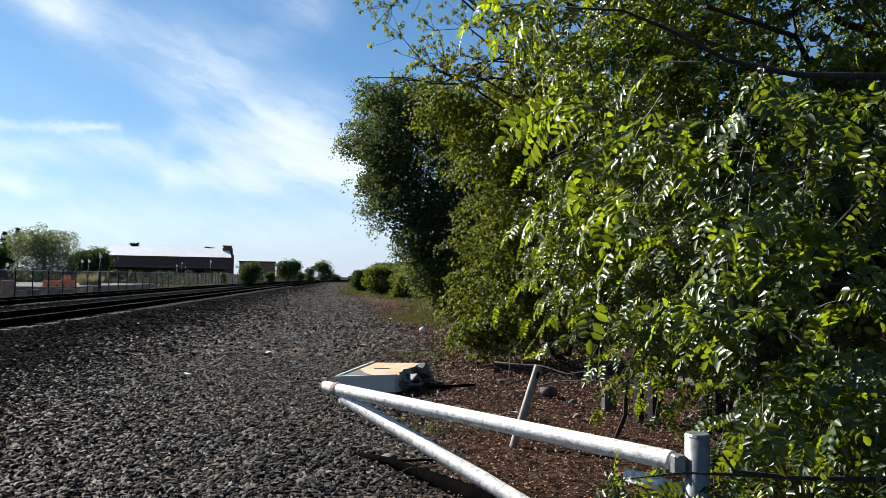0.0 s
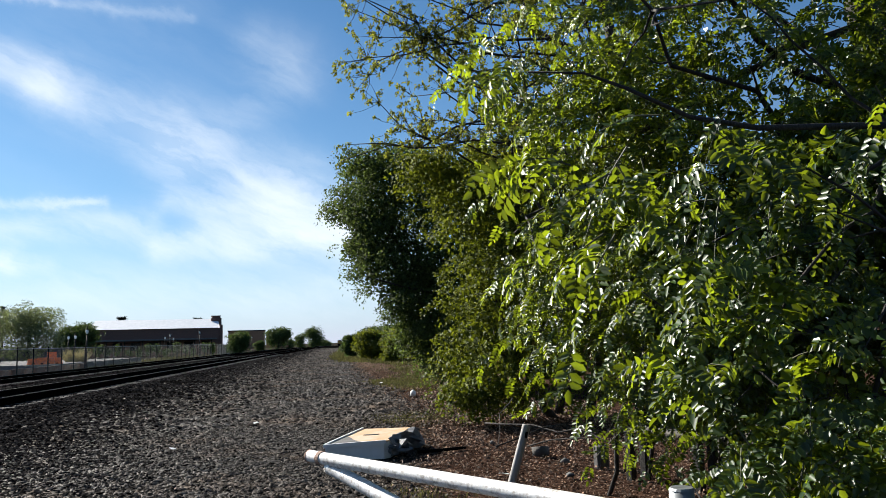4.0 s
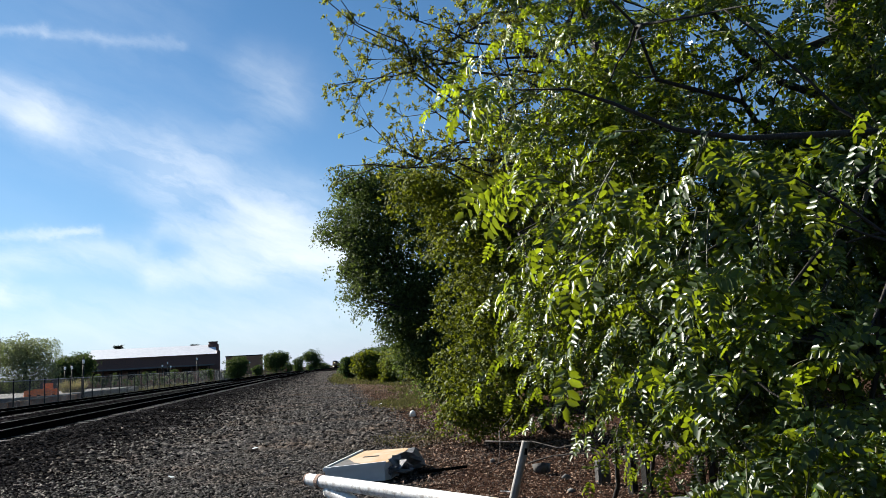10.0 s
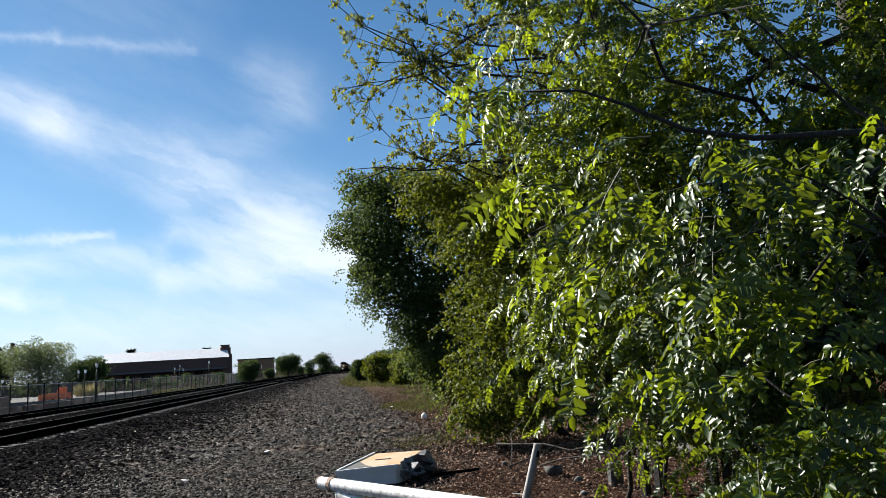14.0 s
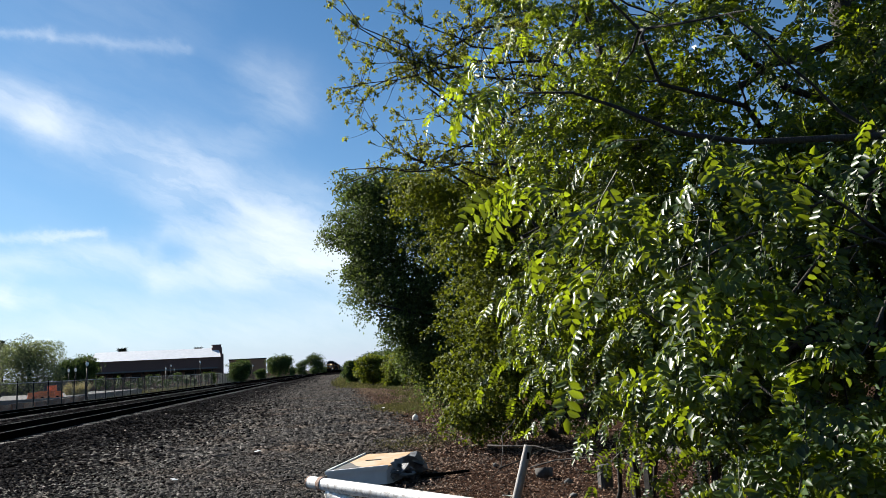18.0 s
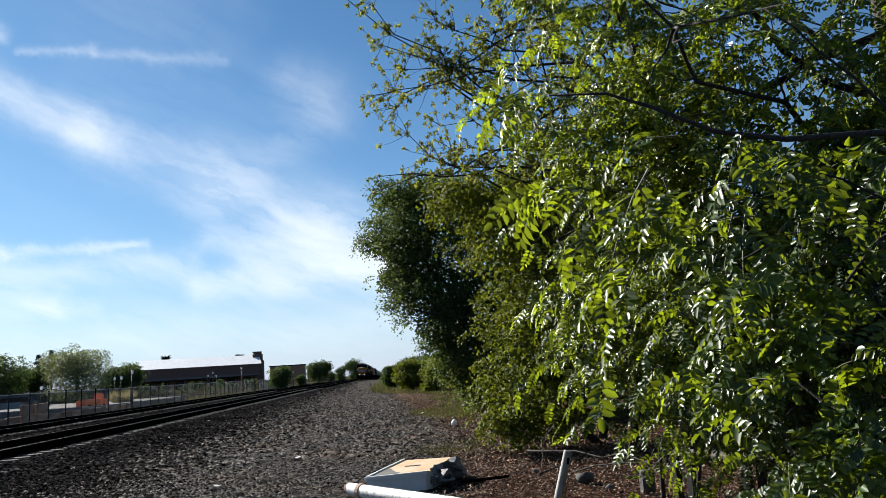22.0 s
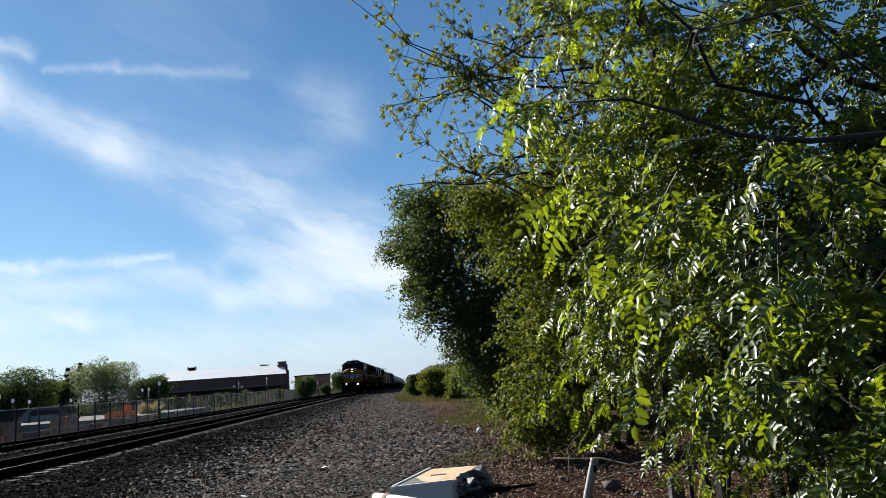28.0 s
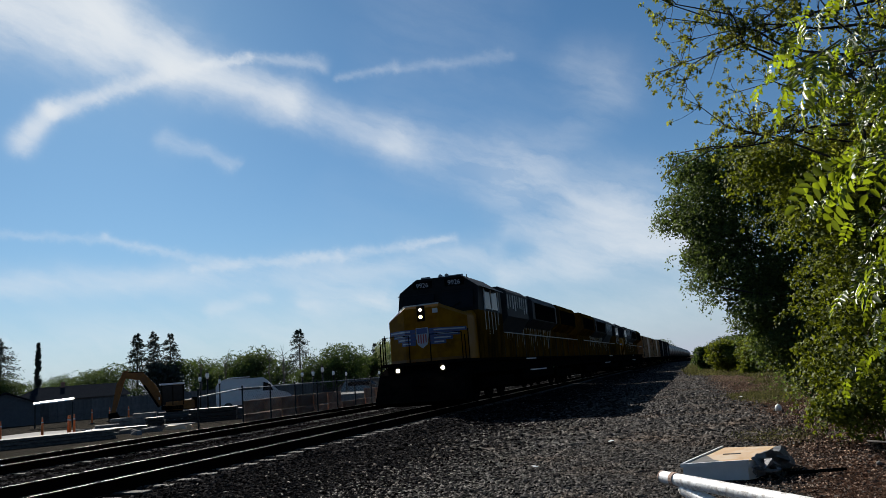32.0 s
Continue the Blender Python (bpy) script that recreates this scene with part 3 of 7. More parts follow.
def build_stones():
    n = 135000
    X, Y = RNG.uniform(-7.4, 1.1, n), 3.3 + 15 * RNG.uniform(0, 1, n) ** 1.35
    keep = X < -0.1 + 0.25 * RNG.normal(size=n) + 0.08 * Y
    X, Y = X[keep], Y[keep]
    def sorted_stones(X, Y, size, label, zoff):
        """Lighter stones on the path, darker ones towards the rails."""
        railside = X + RNG.normal(size=len(X)) * 1.3 + 0.02 * Y < -3.2
        scatter_stones("ballast_gravel", X[~railside], Y[~railside], size[~railside], M_STONE, "loose angular grey stones " + label, zoff, True)
        scatter_stones("track_ballast", X[railside], Y[railside], size[railside], M_STONE_DARK, "darker ballast stones " + label, zoff, True)

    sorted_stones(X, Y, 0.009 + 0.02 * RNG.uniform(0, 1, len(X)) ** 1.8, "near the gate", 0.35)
    n = 10000
    X, Y = RNG.uniform(-7.4, 0.6, n), RNG.uniform(-5.0, 3.6, n)
    keep = X < 0.05 + 0.25 * RNG.normal(size=n)
    X, Y = X[keep], Y[keep]
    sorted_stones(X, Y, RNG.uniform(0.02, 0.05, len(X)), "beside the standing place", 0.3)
    n = 50000
    X, Y = RNG.uniform(-7.4, 2.2, n), 13 + 50 * RNG.uniform(0, 1, n) ** 1.3
    keep = X < np.interp(Y, (13, 20, 26, 31, 40, 47, 58, 70), (1.3, 1.1, 0.7, 0.35, 0.15, -0.1, -1.1, -1.5)) + 0.3 * RNG.normal(size=n)
    X, Y = X[keep], Y[keep]
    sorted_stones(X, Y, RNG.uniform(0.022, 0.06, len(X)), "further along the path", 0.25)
    n = 13000
    X, Y = RNG.uniform(-7.4, -1.3, n), 50 + 120 * RNG.uniform(0, 1, n) ** 1.3
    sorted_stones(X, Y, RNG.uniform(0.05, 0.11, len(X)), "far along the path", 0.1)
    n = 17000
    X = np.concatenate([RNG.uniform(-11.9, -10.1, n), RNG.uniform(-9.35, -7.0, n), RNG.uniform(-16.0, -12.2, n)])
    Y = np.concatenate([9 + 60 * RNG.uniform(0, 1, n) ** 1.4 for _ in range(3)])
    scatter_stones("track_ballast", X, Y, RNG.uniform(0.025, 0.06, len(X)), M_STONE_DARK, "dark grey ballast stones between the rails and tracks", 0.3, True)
    # flat flakes of bark and dry leaf
    n = 135000
    X, Y = RNG.uniform(-0.3, 4.6, n), np.where(np.arange(n) < 95000, 3.0 + 17 * RNG.uniform(0, 1, n) ** 1.35, RNG.uniform(-4.0, 3.2, n))
    keep = (X > -0.05 + 0.3 * RNG.normal(size=n) + 0.08 * Y) & (Y + RNG.normal(size=n) * 2 < 17)
    X, Y = X[keep], Y[keep]
    k = 16000
    X2, Y2 = RNG.uniform(-0.1, 3.2, k), RNG.uniform(16, 47, k)
    keep = X2 > np.interp(Y2, (16, 26, 31, 40), (1.1, 0.6, 0.3, 0.1)) + 0.3 * RNG.normal(size=k)
    X, Y = np.concatenate([X, X2[keep]]), np.concatenate([Y, Y2[keep]])
    n = len(X)
    L = (0.015 + 0.03 * RNG.uniform(0, 1, n) ** 2) * np.clip(np.abs(Y) / 8, 0.8, 1.5)
    D = unit(RNG.normal(size=(n, 3)) * np.array([1, 1, 0.35]))
    V, F = rhomb_array(np.stack([X, Y, RNG.uniform(0.004, 0.03, n)], -1), D, unit(RNG.normal(size=(n, 3)) * 0.6 + np.array([0, 0, 1.0])), L, L * RNG.uniform(0.3, 0.7, n), 0.2)
    tagged(put("leaf_litter", np_mesh("leaf_litter", V, F, M_CHIP), M_CHIP), "brown dry litter and bark chips under the trees", "litter", kind="stuff")


build_stones()


def build_track(x, label):
    """Two rails on ties; a tie is a part, built along the stretch that the camera sees near by."""
    tr = thing("railway_track", label, "railway track", pose(x, 0, 0), kind="structure")
    prof = [(-0.07, 0.0), (0.07, 0.0), (0.07, 0.012), (0.012, 0.03), (0.012, 0.13), (0.036, 0.14), (0.036, 0.168), (-0.036, 0.168), (-0.036, 0.14), (-0.012, 0.13), (-0.012, 0.03), (-0.07, 0.012)]
    for sx in (-0.7525, 0.7525):
        run = [-60, 0] + [40 * k for k in range(1, 21)] + [1600]
        s = Shape().loft([[(sx + px, y, RAIL_Z - 0.172 + pz + dip(y)) for px, pz in prof] for y in run])
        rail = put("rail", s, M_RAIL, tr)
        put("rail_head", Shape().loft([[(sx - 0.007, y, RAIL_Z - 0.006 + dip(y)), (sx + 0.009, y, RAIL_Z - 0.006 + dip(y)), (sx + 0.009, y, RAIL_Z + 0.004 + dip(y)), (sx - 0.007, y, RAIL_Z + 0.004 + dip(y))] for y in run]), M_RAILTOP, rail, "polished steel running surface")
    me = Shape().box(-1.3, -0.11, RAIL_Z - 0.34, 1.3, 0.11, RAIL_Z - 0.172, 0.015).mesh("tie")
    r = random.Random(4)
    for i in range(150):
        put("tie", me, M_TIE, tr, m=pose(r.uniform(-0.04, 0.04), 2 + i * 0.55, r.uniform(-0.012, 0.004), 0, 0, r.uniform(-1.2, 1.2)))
    return tr


build_track(TRACK_X, "nearer railway track with dark rails on weathered ties")
build_track(FAR_TRACK_X, "further railway track with dark rails on weathered ties")

# ---- trees ----


def crown_mesh(name, blobs, clumps, per, size, material, radius=0.16, gap=-0.4, gscale=1.6, seed=1, shell=0.75, core=0.25, ratio=0.55, tilt=0.5, rough=0.22, lift=1.0):
    """A crown of leafy pads on the skins of ellipsoids: each pad a bent layer of leaves round a twig's end, with gaps between the pads, over a filling of inner leaves."""
    P, B = in_blobs(clumps, blobs, shell)
    keep = (lumps(P, gscale, seed) > gap) & (P[:, 2] > 0.08)
    P, B = P[keep], B[keep]
    out = unit((P - B[:, :3]) / B[:, 3:])
    P = P - out * 0.04 * B[:, 3:] + out * (lumps(P, gscale * 1.7, seed + 50)[:, None] * rough * B[:, 3:])
    nor = unit(out * 0.7 + RNG.normal(size=P.shape) * 0.35 + np.array([0, 0, lift]))
    e1 = unit(np.cross(nor, unit(RNG.normal(size=P.shape))))
    e2 = np.cross(nor, e1)
    wide = radius * RNG.uniform(0.6, 1.5, len(P))
    n = len(P) * per
    rep = lambda A: np.repeat(A, per, 0)
    u, v, w = np.clip(RNG.normal(size=n) * 0.6, -1.1, 1.1), np.clip(RNG.normal(size=n) * 0.6, -1.1, 1.1), np.clip(RNG.normal(size=n) * 0.16, -0.3, 0.3)
    w = w - 0.35 * (u * u + v * v)
    rad = rep(wide)[:, None]
    base = rep(P) + rad * (rep(e1) * u[:, None] + rep(e2) * v[:, None] + rep(nor) * w[:, None])
    along = unit(rep(e1) * u[:, None] + rep(e2) * v[:, None] + rep(nor) * -0.25 + RNG.normal(size=(n, 3)) * 0.45)
    upv = unit(rep(nor) + RNG.normal(size=(n, 3)) * tilt)
    L = size * RNG.uniform(0.6, 1.3, n)
    V, F = rhomb_array(base, along, upv, L, L * ratio)
    keep = base[:, 2] > 0.03
    V, F = V.reshape(-1, 4, 3)[keep].reshape(-1, 3), np.arange(4 * int(keep.sum())).reshape(-1, 4)
    k = int(n * core * 0.35)
    if k:
        Q, _ = in_blobs(k, [(b[0], b[1], b[2], b[3] * 0.72, b[4] * 0.72, b[5] * 0.72) for b in blobs], 0.1)
        Q = Q[Q[:, 2] > 0.15]
        V2, F2 = rhomb_array(Q, random_dirs(len(Q)), random_dirs(len(Q)), np.full(len(Q), size * 1.7), np.full(len(Q), size * 1.1))
        F2 = F2 + len(V)
        V, F = np.concatenate([V, V2]), np.concatenate([F, F2])
    return np_mesh(name, V, F, material)


def build_dark_tree():
    tr = thing("tree", "dense dark green tree overhanging the gravel path", "tree", pose(3.4, 21.5, 0))
    s = Shape()
    branch(s, (0.4, 0, -0.1), (0.1, 0, 3.2), 0.2, 0.12, seed=1)
    put("trunk", s, M_BARK, tr, smooth=True)
    for i, (dx, dy, dz) in enumerate([(-2.6, -1, 4.6), (-1.6, 1.5, 5.4), (1.2, -1.6, 5.0), (-2.8, -2, 2.9), (0.3, 1.6, 5.6)]):
        s = Shape()
        branch(s, (0.15, 0, 1.6 + 0.25 * i), (dx, dy, dz), 0.08, 0.015, seed=i + 3)
        put("limb", s, M_BARK, tr, smooth=True)
    blobs = [(-2.75, 0, 5.2, 1.4, 1.6, 1.1), (-2.2, -0.4, 6.3, 1.4, 1.5, 0.75), (-2.55, -0.3, 4.3, 1.1, 1.4, 0.85), (-2.3, -0.6, 3.4, 1.25, 1.4, 0.85), (-1.85, -0.9, 2.5, 1.2, 1.3, 0.85), (-1.3, -1.2, 1.6, 1.15, 1.2, 0.8), (-0.75, -1.3, 0.8, 1.1, 1.2, 0.7),
             (-0.7, 0, 5.7, 1.5, 1.7, 1.3), (-0.4, -0.5, 3.8, 1.8, 1.9, 1.5), (-0.2, -0.9, 1.8, 1.8, 1.9, 1.4), (1.5, 0, 4.0, 2.1, 2.3, 2.7), (-3.5, 0.1, 5.0, 0.7, 0.8, 0.45), (-3.2, -0.2, 4.0, 0.65, 0.7, 0.4), (-3.0, 0, 6.4, 0.6, 0.6, 0.4)]
    put("crown", crown_mesh("crown", blobs, 6000, 34, 0.075, M_LEAF_DARK, 0.23, 0.05, 4.6, 11, 0.82, 0.7, 0.62, 0.65, 0.15, 0.7), M_LEAF_DARK, tr)


def build_mid_tree():
    tr = thing("tree", "yellow-green leafy maple thicket with small fresh leaves", "tree", pose(3.3, 12.6, 0))
    for i, (bx, by, tx, ty, tz) in enumerate([(0.2, 0.2, -0.4, -0.5, 4.2), (0.5, -0.6, 0.7, -1.2, 3.9), (-0.3, 0.8, -1.2, 0.6, 3.2), (0.1, -0.2, -1.3, -1.0, 2.4)]):
        s = Shape()
        branch(s, (bx, by, -0.1), (tx, ty, tz), 0.08, 0.012, wob=0.14, n=8, seed=i + 20)
        put("trunk" if i == 0 else "limb", s, M_BARK, tr, smooth=True)
    blobs = [(-1.15, -0.3, 4.05, 1.15, 1.2, 0.65), (-0.2, -0.3, 4.25, 1.2, 1.3, 0.65), (-1.0, -0.4, 3.3, 1.1, 1.3, 0.75), (-0.75, -0.5, 2.45, 1.1, 1.3, 0.75), (-0.85, -0.5, 1.55, 1.15, 1.3, 0.75), (-0.9, -0.6, 0.8, 1.2, 1.2, 0.6), (-2.0, -0.2, 4.2, 0.6, 0.8, 0.4),
             (0.5, -0.6, 3.2, 1.3, 1.4, 1.2), (0.5, -0.7, 1.6, 1.4, 1.4, 1.3), (1.6, -0.2, 2.6, 1.5, 1.6, 2.0), (-1.6, -1.0, 0.5, 0.5, 0.6, 0.35)]
    put("crown", crown_mesh("crown", blobs, 9000, 26, 0.06, M_LEAF_MID, 0.14, 0.48, 6.2, 5, 0.72, 0.6, 0.7, 0.45, 0.26, 1.0), M_LEAF_MID, tr)


def build_spring_tree():
    """A tall tree with thin twigs and tufts of young leaves, seen against the sky."""
    tr = thing("tree", "tall sparse tree with thin bare twigs and tufts of young leaves", "tree", pose(4.2, 10.6, 0))
    s = Shape()
    trunk = branch(s, (0, 0, -0.1), (-0.5, -0.2, 8.5), 0.17, 0.05, wob=0.05, n=9, seed=31)
    put("trunk", s, M_BARK, tr, smooth=True)
    r = random.Random(12)
    tips = []
    goals = [(-4.6, -0.4, 6.7), (-4.3, -0.5, 6.4), (-4.15, -0.3, 6.1), (-3.65, -0.4, 5.65), (-3.8, -0.6, 5.25), (-4.0, -0.4, 4.98), (-3.85, -0.3, 4.7), (-3.4, -0.5, 4.25), (-4.3, -0.45, 3.98), (-4.2, -0.4, 3.78),
             (-2.9, -1.0, 3.9), (-3.0, 0.4, 7.3), (-2.6, -1.4, 4.9), (-2.2, 0.8, 8.2), (-1.2, -1.5, 8.6), (-3.5, -0.3, 7.9), (-1.5, -1.6, 6.9), (-3.2, -0.5, 5.5), (-2.4, -0.6, 6.2), (-2.7, 0.2, 5.6), (-1.8, -1.2, 5.6),
             (-2.0, -0.4, 7.2), (-3.0, -0.9, 6.9), (-1.6, 0.3, 4.6), (-1.4, -1.4, 4.4), (-3.2, 0.0, 5.0), (-3.0, 0.3, 4.6), (-3.3, -0.6, 6.2)]
    for i, gpos in enumerate(goals):
        s = Shape()
        a = trunk[2 + i % 6]
        pts = branch(s, a, gpos, 0.03, 0.005, sag=0.25, wob=0.14, n=9, sides=6, seed=50 + i)
        thin = gpos[0] < -4.1 and gpos[2] < 4.1
        for j in range(16 if thin else 54):
            p = Vector(pts[r.randint(3, 9)])
            d = (Vector(gpos) - Vector(a)).normalized() * 0.6 + Vector((r.uniform(-1, 1), r.uniform(-1, 1), r.uniform(-0.7, 0.9)))
            q = p + d.normalized() * r.uniform(0.12, 0.25 if thin else 0.5)
            pts2 = branch(s, p, q, 0.005, 0.002, wob=0.18, n=3, sides=4, seed=1000 + i * 60 + j)
            tips += [pts2[-1], pts2[-2]] if j % 2 else [pts2[-1]]
        tips.append(pts[-1])
        put("limb", s, M_BARK, tr, smooth=True)
    T = np.array([tuple(p) for p in tips])
    n = 14
    base = np.repeat(T, n, 0) + RNG.normal(size=(len(T) * n, 3)) * 0.016
    along = unit(random_dirs(len(base)) + np.array([0, 0, -0.25]))
    L = RNG.uniform(0.03, 0.06, len(base))
    V, F = leaf_array(base, along, unit(random_dirs(len(base)) * 0.6 + np.array([0, 0, 1.0])), L, L * 0.5)
    put("crown", np_mesh("crown", V, F, M_LEAF_SPRING), M_LEAF_SPRING, tr)


def compound(P, D, up, rach, leaf, pairs=4, ratio=(0.4, 0.52)):
    """Pinnate leaves: leaflets in pairs along a drooping stalk, and one at its end."""
    n = len(P)
    D = unit(D)
    side = unit(np.cross(D, up))
    nor = np.cross(side, D)
    B, A, U, L = [], [], [], []
    for i in range(pairs):
        s = (i + 1) / (pairs + 0.6)
        p = P + D * (rach * s)[:, None] - nor * (rach * 0.25 * s * s)[:, None]
        for sg in (-1, 1):
            B.append(p)
            A.append(side * sg * 0.95 + D * 0.4 - nor * 0.12 + RNG.normal(size=(n, 3)) * 0.1)
            U.append(nor + RNG.normal(size=(n, 3)) * 0.16 + side * (sg * -0.2))
            L.append(leaf * (0.75 + 0.35 * math.sin(math.pi * s)))
    B.append(P + D * rach[:, None] - nor * (rach * 0.25)[:, None])
    A.append(D - nor * 0.4 + RNG.normal(size=(n, 3)) * 0.1)
    U.append(nor)
    L.append(leaf * 1.05)
    B, A, U, L = np.concatenate(B), np.concatenate(A), unit(np.concatenate(U)), np.concatenate(L)
    return leaf_array(B, A, U, L, L * RNG.uniform(*ratio, len(L)), 0.2, 0.16)


SPRAYS = []


def build_near_tree():
    tr = thing("tree", "ash tree with glossy green compound leaves hanging low over the gate", "tree", pose(4.0, 5.4, 0))
    s = Shape()
    trunk = branch(s, (0.6, 0.2, -0.1), (0.2, 0.0, 5.2), 0.16, 0.1, wob=0.05, n=8, sides=10, seed=71)
    put("trunk", s, M_BARK, tr, smooth=True)
    goals = [(-2.4, -1.2, 3.6), (-1.6, -2.6, 1.6), (-2.2, -0.6, 4.6), (-1.2, -2.4, 4.4), (-2.6, 0.2, 2.3), (-0.6, -3.0, 2.6), (-2.0, -1.6, 1.2), (0.5, -2.6, 5.2), (-1.3, 0.8, 5.6)]
    for i, gpos in enumerate(goals):
        s = Shape()
        pts = branch(s, trunk[2 + i % 6], gpos, 0.04, 0.007, sag=0.2, wob=0.13, n=9, sides=7, seed=80 + i)
        r = random.Random(90 + i)
        for j in range(10):
            p = Vector(pts[r.randint(3, 9)])
            q = p + Vector((r.uniform(-1, 0.5), r.uniform(-1, 0.5), r.uniform(-0.7, 0.6))).normalized() * r.uniform(0.4, 0.9)
            branch(s, p, q, 0.01, 0.003, wob=0.15, n=4, sides=5, seed=300 + i * 20 + j)
        put("limb", s, M_BARK, tr, smooth=True)
    for i, (bx, by, tx, ty, tz) in enumerate([(-1.9, 0.9, -1.6, 0.6, 1.7), (-1.25, 1.6, -0.9, 1.0, 2.2), (-1.55, -0.1, -1.2, -0.3, 1.6), (-0.8, 0.6, -0.4, 0.4, 2.4), (-1.0, -0.9, -0.6, -1.1, 1.8)]):
        s = Shape()
        branch(s, (bx, by, -0.05), (tx, ty, tz), 0.022, 0.01, wob=0.12, n=6, sides=7, seed=130 + i)
        put("stem", s, M_BARK, tr, "dark upright stem", smooth=True)
    s = Shape().tube([(0.5, 0.0, 1.6), (-0.5, -1.4, 2.15), (-1.41, -2.2, 2.31), (-2.13, -2.2, 2.29), (-2.46, -2.2, 2.34), (-2.75, -2.2, 2.47), (-2.95, -2.2, 2.54), (-3.2, -2.15, 2.56)], [0.032, 0.025, 0.019, 0.014, 0.011, 0.009, 0.006, 0.004], 9)
    put("limb", s, M_BARK, tr, "long dark limb reaching out over the gate", smooth=True)
    s = Shape()
    branch(s, (-1.2, -2.1, 2.25), (-2.1, -2.2, 1.45), 0.016, 0.006, wob=0.1, n=7, sides=6, seed=141)
    branch(s, (-1.0, -1.8, 2.3), (-2.2, -1.5, 1.75), 0.014, 0.005, wob=0.12, n=7, sides=6, seed=142)
    branch(s, (-0.8, -1.7, 2.2), (-1.7, -1.5, 3.3), 0.014, 0.005, wob=0.12, n=7, sides=6, seed=143)
    put("limb", s, M_BARK, tr, "thin forked dark side branch", smooth=True)

    low = Shape().tube([(0.3, -0.4, 0.7), (-0.9, -2.0, 0.5), (-1.95, -2.5, 0.56), (-2.3, -2.45, 0.56), (-2.54, -2.4, 0.575), (-2.63, -2.3, 0.74)], [0.018, 0.015, 0.012, 0.009, 0.007, 0.003], 8)
    low.tube([(-2.3, -2.45, 0.56), (-2.8, -2.5, 0.6), (-3.1, -2.52, 0.58)], [0.008, 0.005, 0.003], 6)
    put("limb", low, M_BARK, tr, "low dark limb beside the hinge post", smooth=True)

    def foliage(name, P, D, reach, per, rach, leaf, pairs, material, droop=0.45, ratio=(0.46, 0.58), lowest=0.62):
        """Shoots from the points P along D: each a thin bent twig that carries compound leaves to both sides. One mesh of leaves, one of twigs under it."""
        n = len(P)
        D = unit(D)
        L = RNG.uniform(*reach, n)
        dr = droop * RNG.uniform(0.4, 1.4, n)
        side = unit(np.cross(D, np.array([0, 0, 1.0]) + RNG.normal(size=(n, 3)) * 0.3))
        down = np.array([0, 0, -1.0])
        at = lambda q: P + D * (L * q)[:, None] + down * (L * dr * q * q)[:, None]
        PP, DD, UU = [], [], []
        for j in range(per):
            q = np.full(n, 0.18 + 0.82 * j / (per - 1)) + RNG.normal(size=n) * 0.03
            tang = unit(D + down * (2 * dr * q)[:, None])
            sg = (-1) ** j * RNG.uniform(0.5, 1.1, n) * (j < per - 1)
            PP.append(at(q))
            DD.append(tang * RNG.uniform(0.35, 0.8, n)[:, None] + side * sg[:, None] + RNG.normal(size=(n, 3)) * 0.25 + down * 0.3)
            UU.append(RNG.normal(size=(n, 3)) * 0.55 + np.array([-0.45, -0.2, 0.8]))
        PP, DD, UU = np.concatenate(PP), unit(np.concatenate(DD)), unit(np.concatenate(UU))
        keep = (PP[:, 2] > lowest) & (RNG.uniform(0, 1, len(PP)) > 0.08)
        PP, DD, UU = PP[keep], DD[keep], UU[keep]
        scale = RNG.uniform(0.7, 1.15, len(PP))
        V, F = compound(PP, DD, UU, RNG.uniform(*rach, len(PP)) * scale, RNG.uniform(*leaf, len(PP)) * scale, pairs, ratio)
        ob = put(name, np_mesh(name, V, F, material), material, tr)
        # twigs with three sides
        rings = []
        for q in (0.0, 0.35, 0.7, 1.0):
            c = at(np.full(n, q))
            for k in range(3):
                a = 2.0944 * k
                rings.append(c + (side * math.cos(a) + np.cross(side, D) * math.sin(a)) * (0.0042 * (1.25 - q)))
        TV = np.stack(rings, 1).reshape(-1, 3)
        cell = np.array([(r * 3 + k, r * 3 + (k + 1) % 3, r * 3 + 3 + (k + 1) % 3, r * 3 + 3 + k) for r in range(3) for k in range(3)])
        TF = (cell[None] + np.arange(n)[:, None, None] * 12).reshape(-1, 4)
        tagged(put("twig", np_mesh("twig", TV, TF, M_TWIG), M_TWIG, ob), "thin green-brown twigs", kind="stuff")
        return ob

    def on_skin(blobs, n, shell, gap, gsc, seed, rough=0.15):
        P, B = in_blobs(n, blobs, shell)
        keep = lumps(P, gsc, seed) > gap
        P, B = P[keep], B[keep]
        out = unit((P - B[:, :3]) / B[:, 3:])
        return P + out * (lumps(P, gsc * 1.6, seed + 9)[:, None] * rough), out

    # the body of the crown: a wall of hanging shoots with dark hollows between them
    main = [(-1.95, 0.2, 3.5, 0.9, 0.9, 0.85), (-1.85, 0.2, 2.5, 0.8, 0.9, 0.85), (-1.75, 0.1, 1.65, 0.8, 0.9, 0.65), (-1.0, -0.3, 3.2, 1.1, 1.0, 1.0), (-1.0, -0.4, 2.0, 1.1, 1.0, 0.95), 
            (0.2, -0.6, 2.6, 1.3, 1.1, 1.2), (0.0, -0.8, 3.8, 1.2, 1.0, 0.7), (0.3, -0.7, 1.5, 1.3, 1.1, 0.9), (1.5, -0.8, 2.4, 1.3, 1.3, 1.4), (-0.9, 0.2, 1.3, 1.2, 0.9, 0.45)]
    P, out = on_skin(main, 5000, 0.7, -0.05, 4.6, 21)
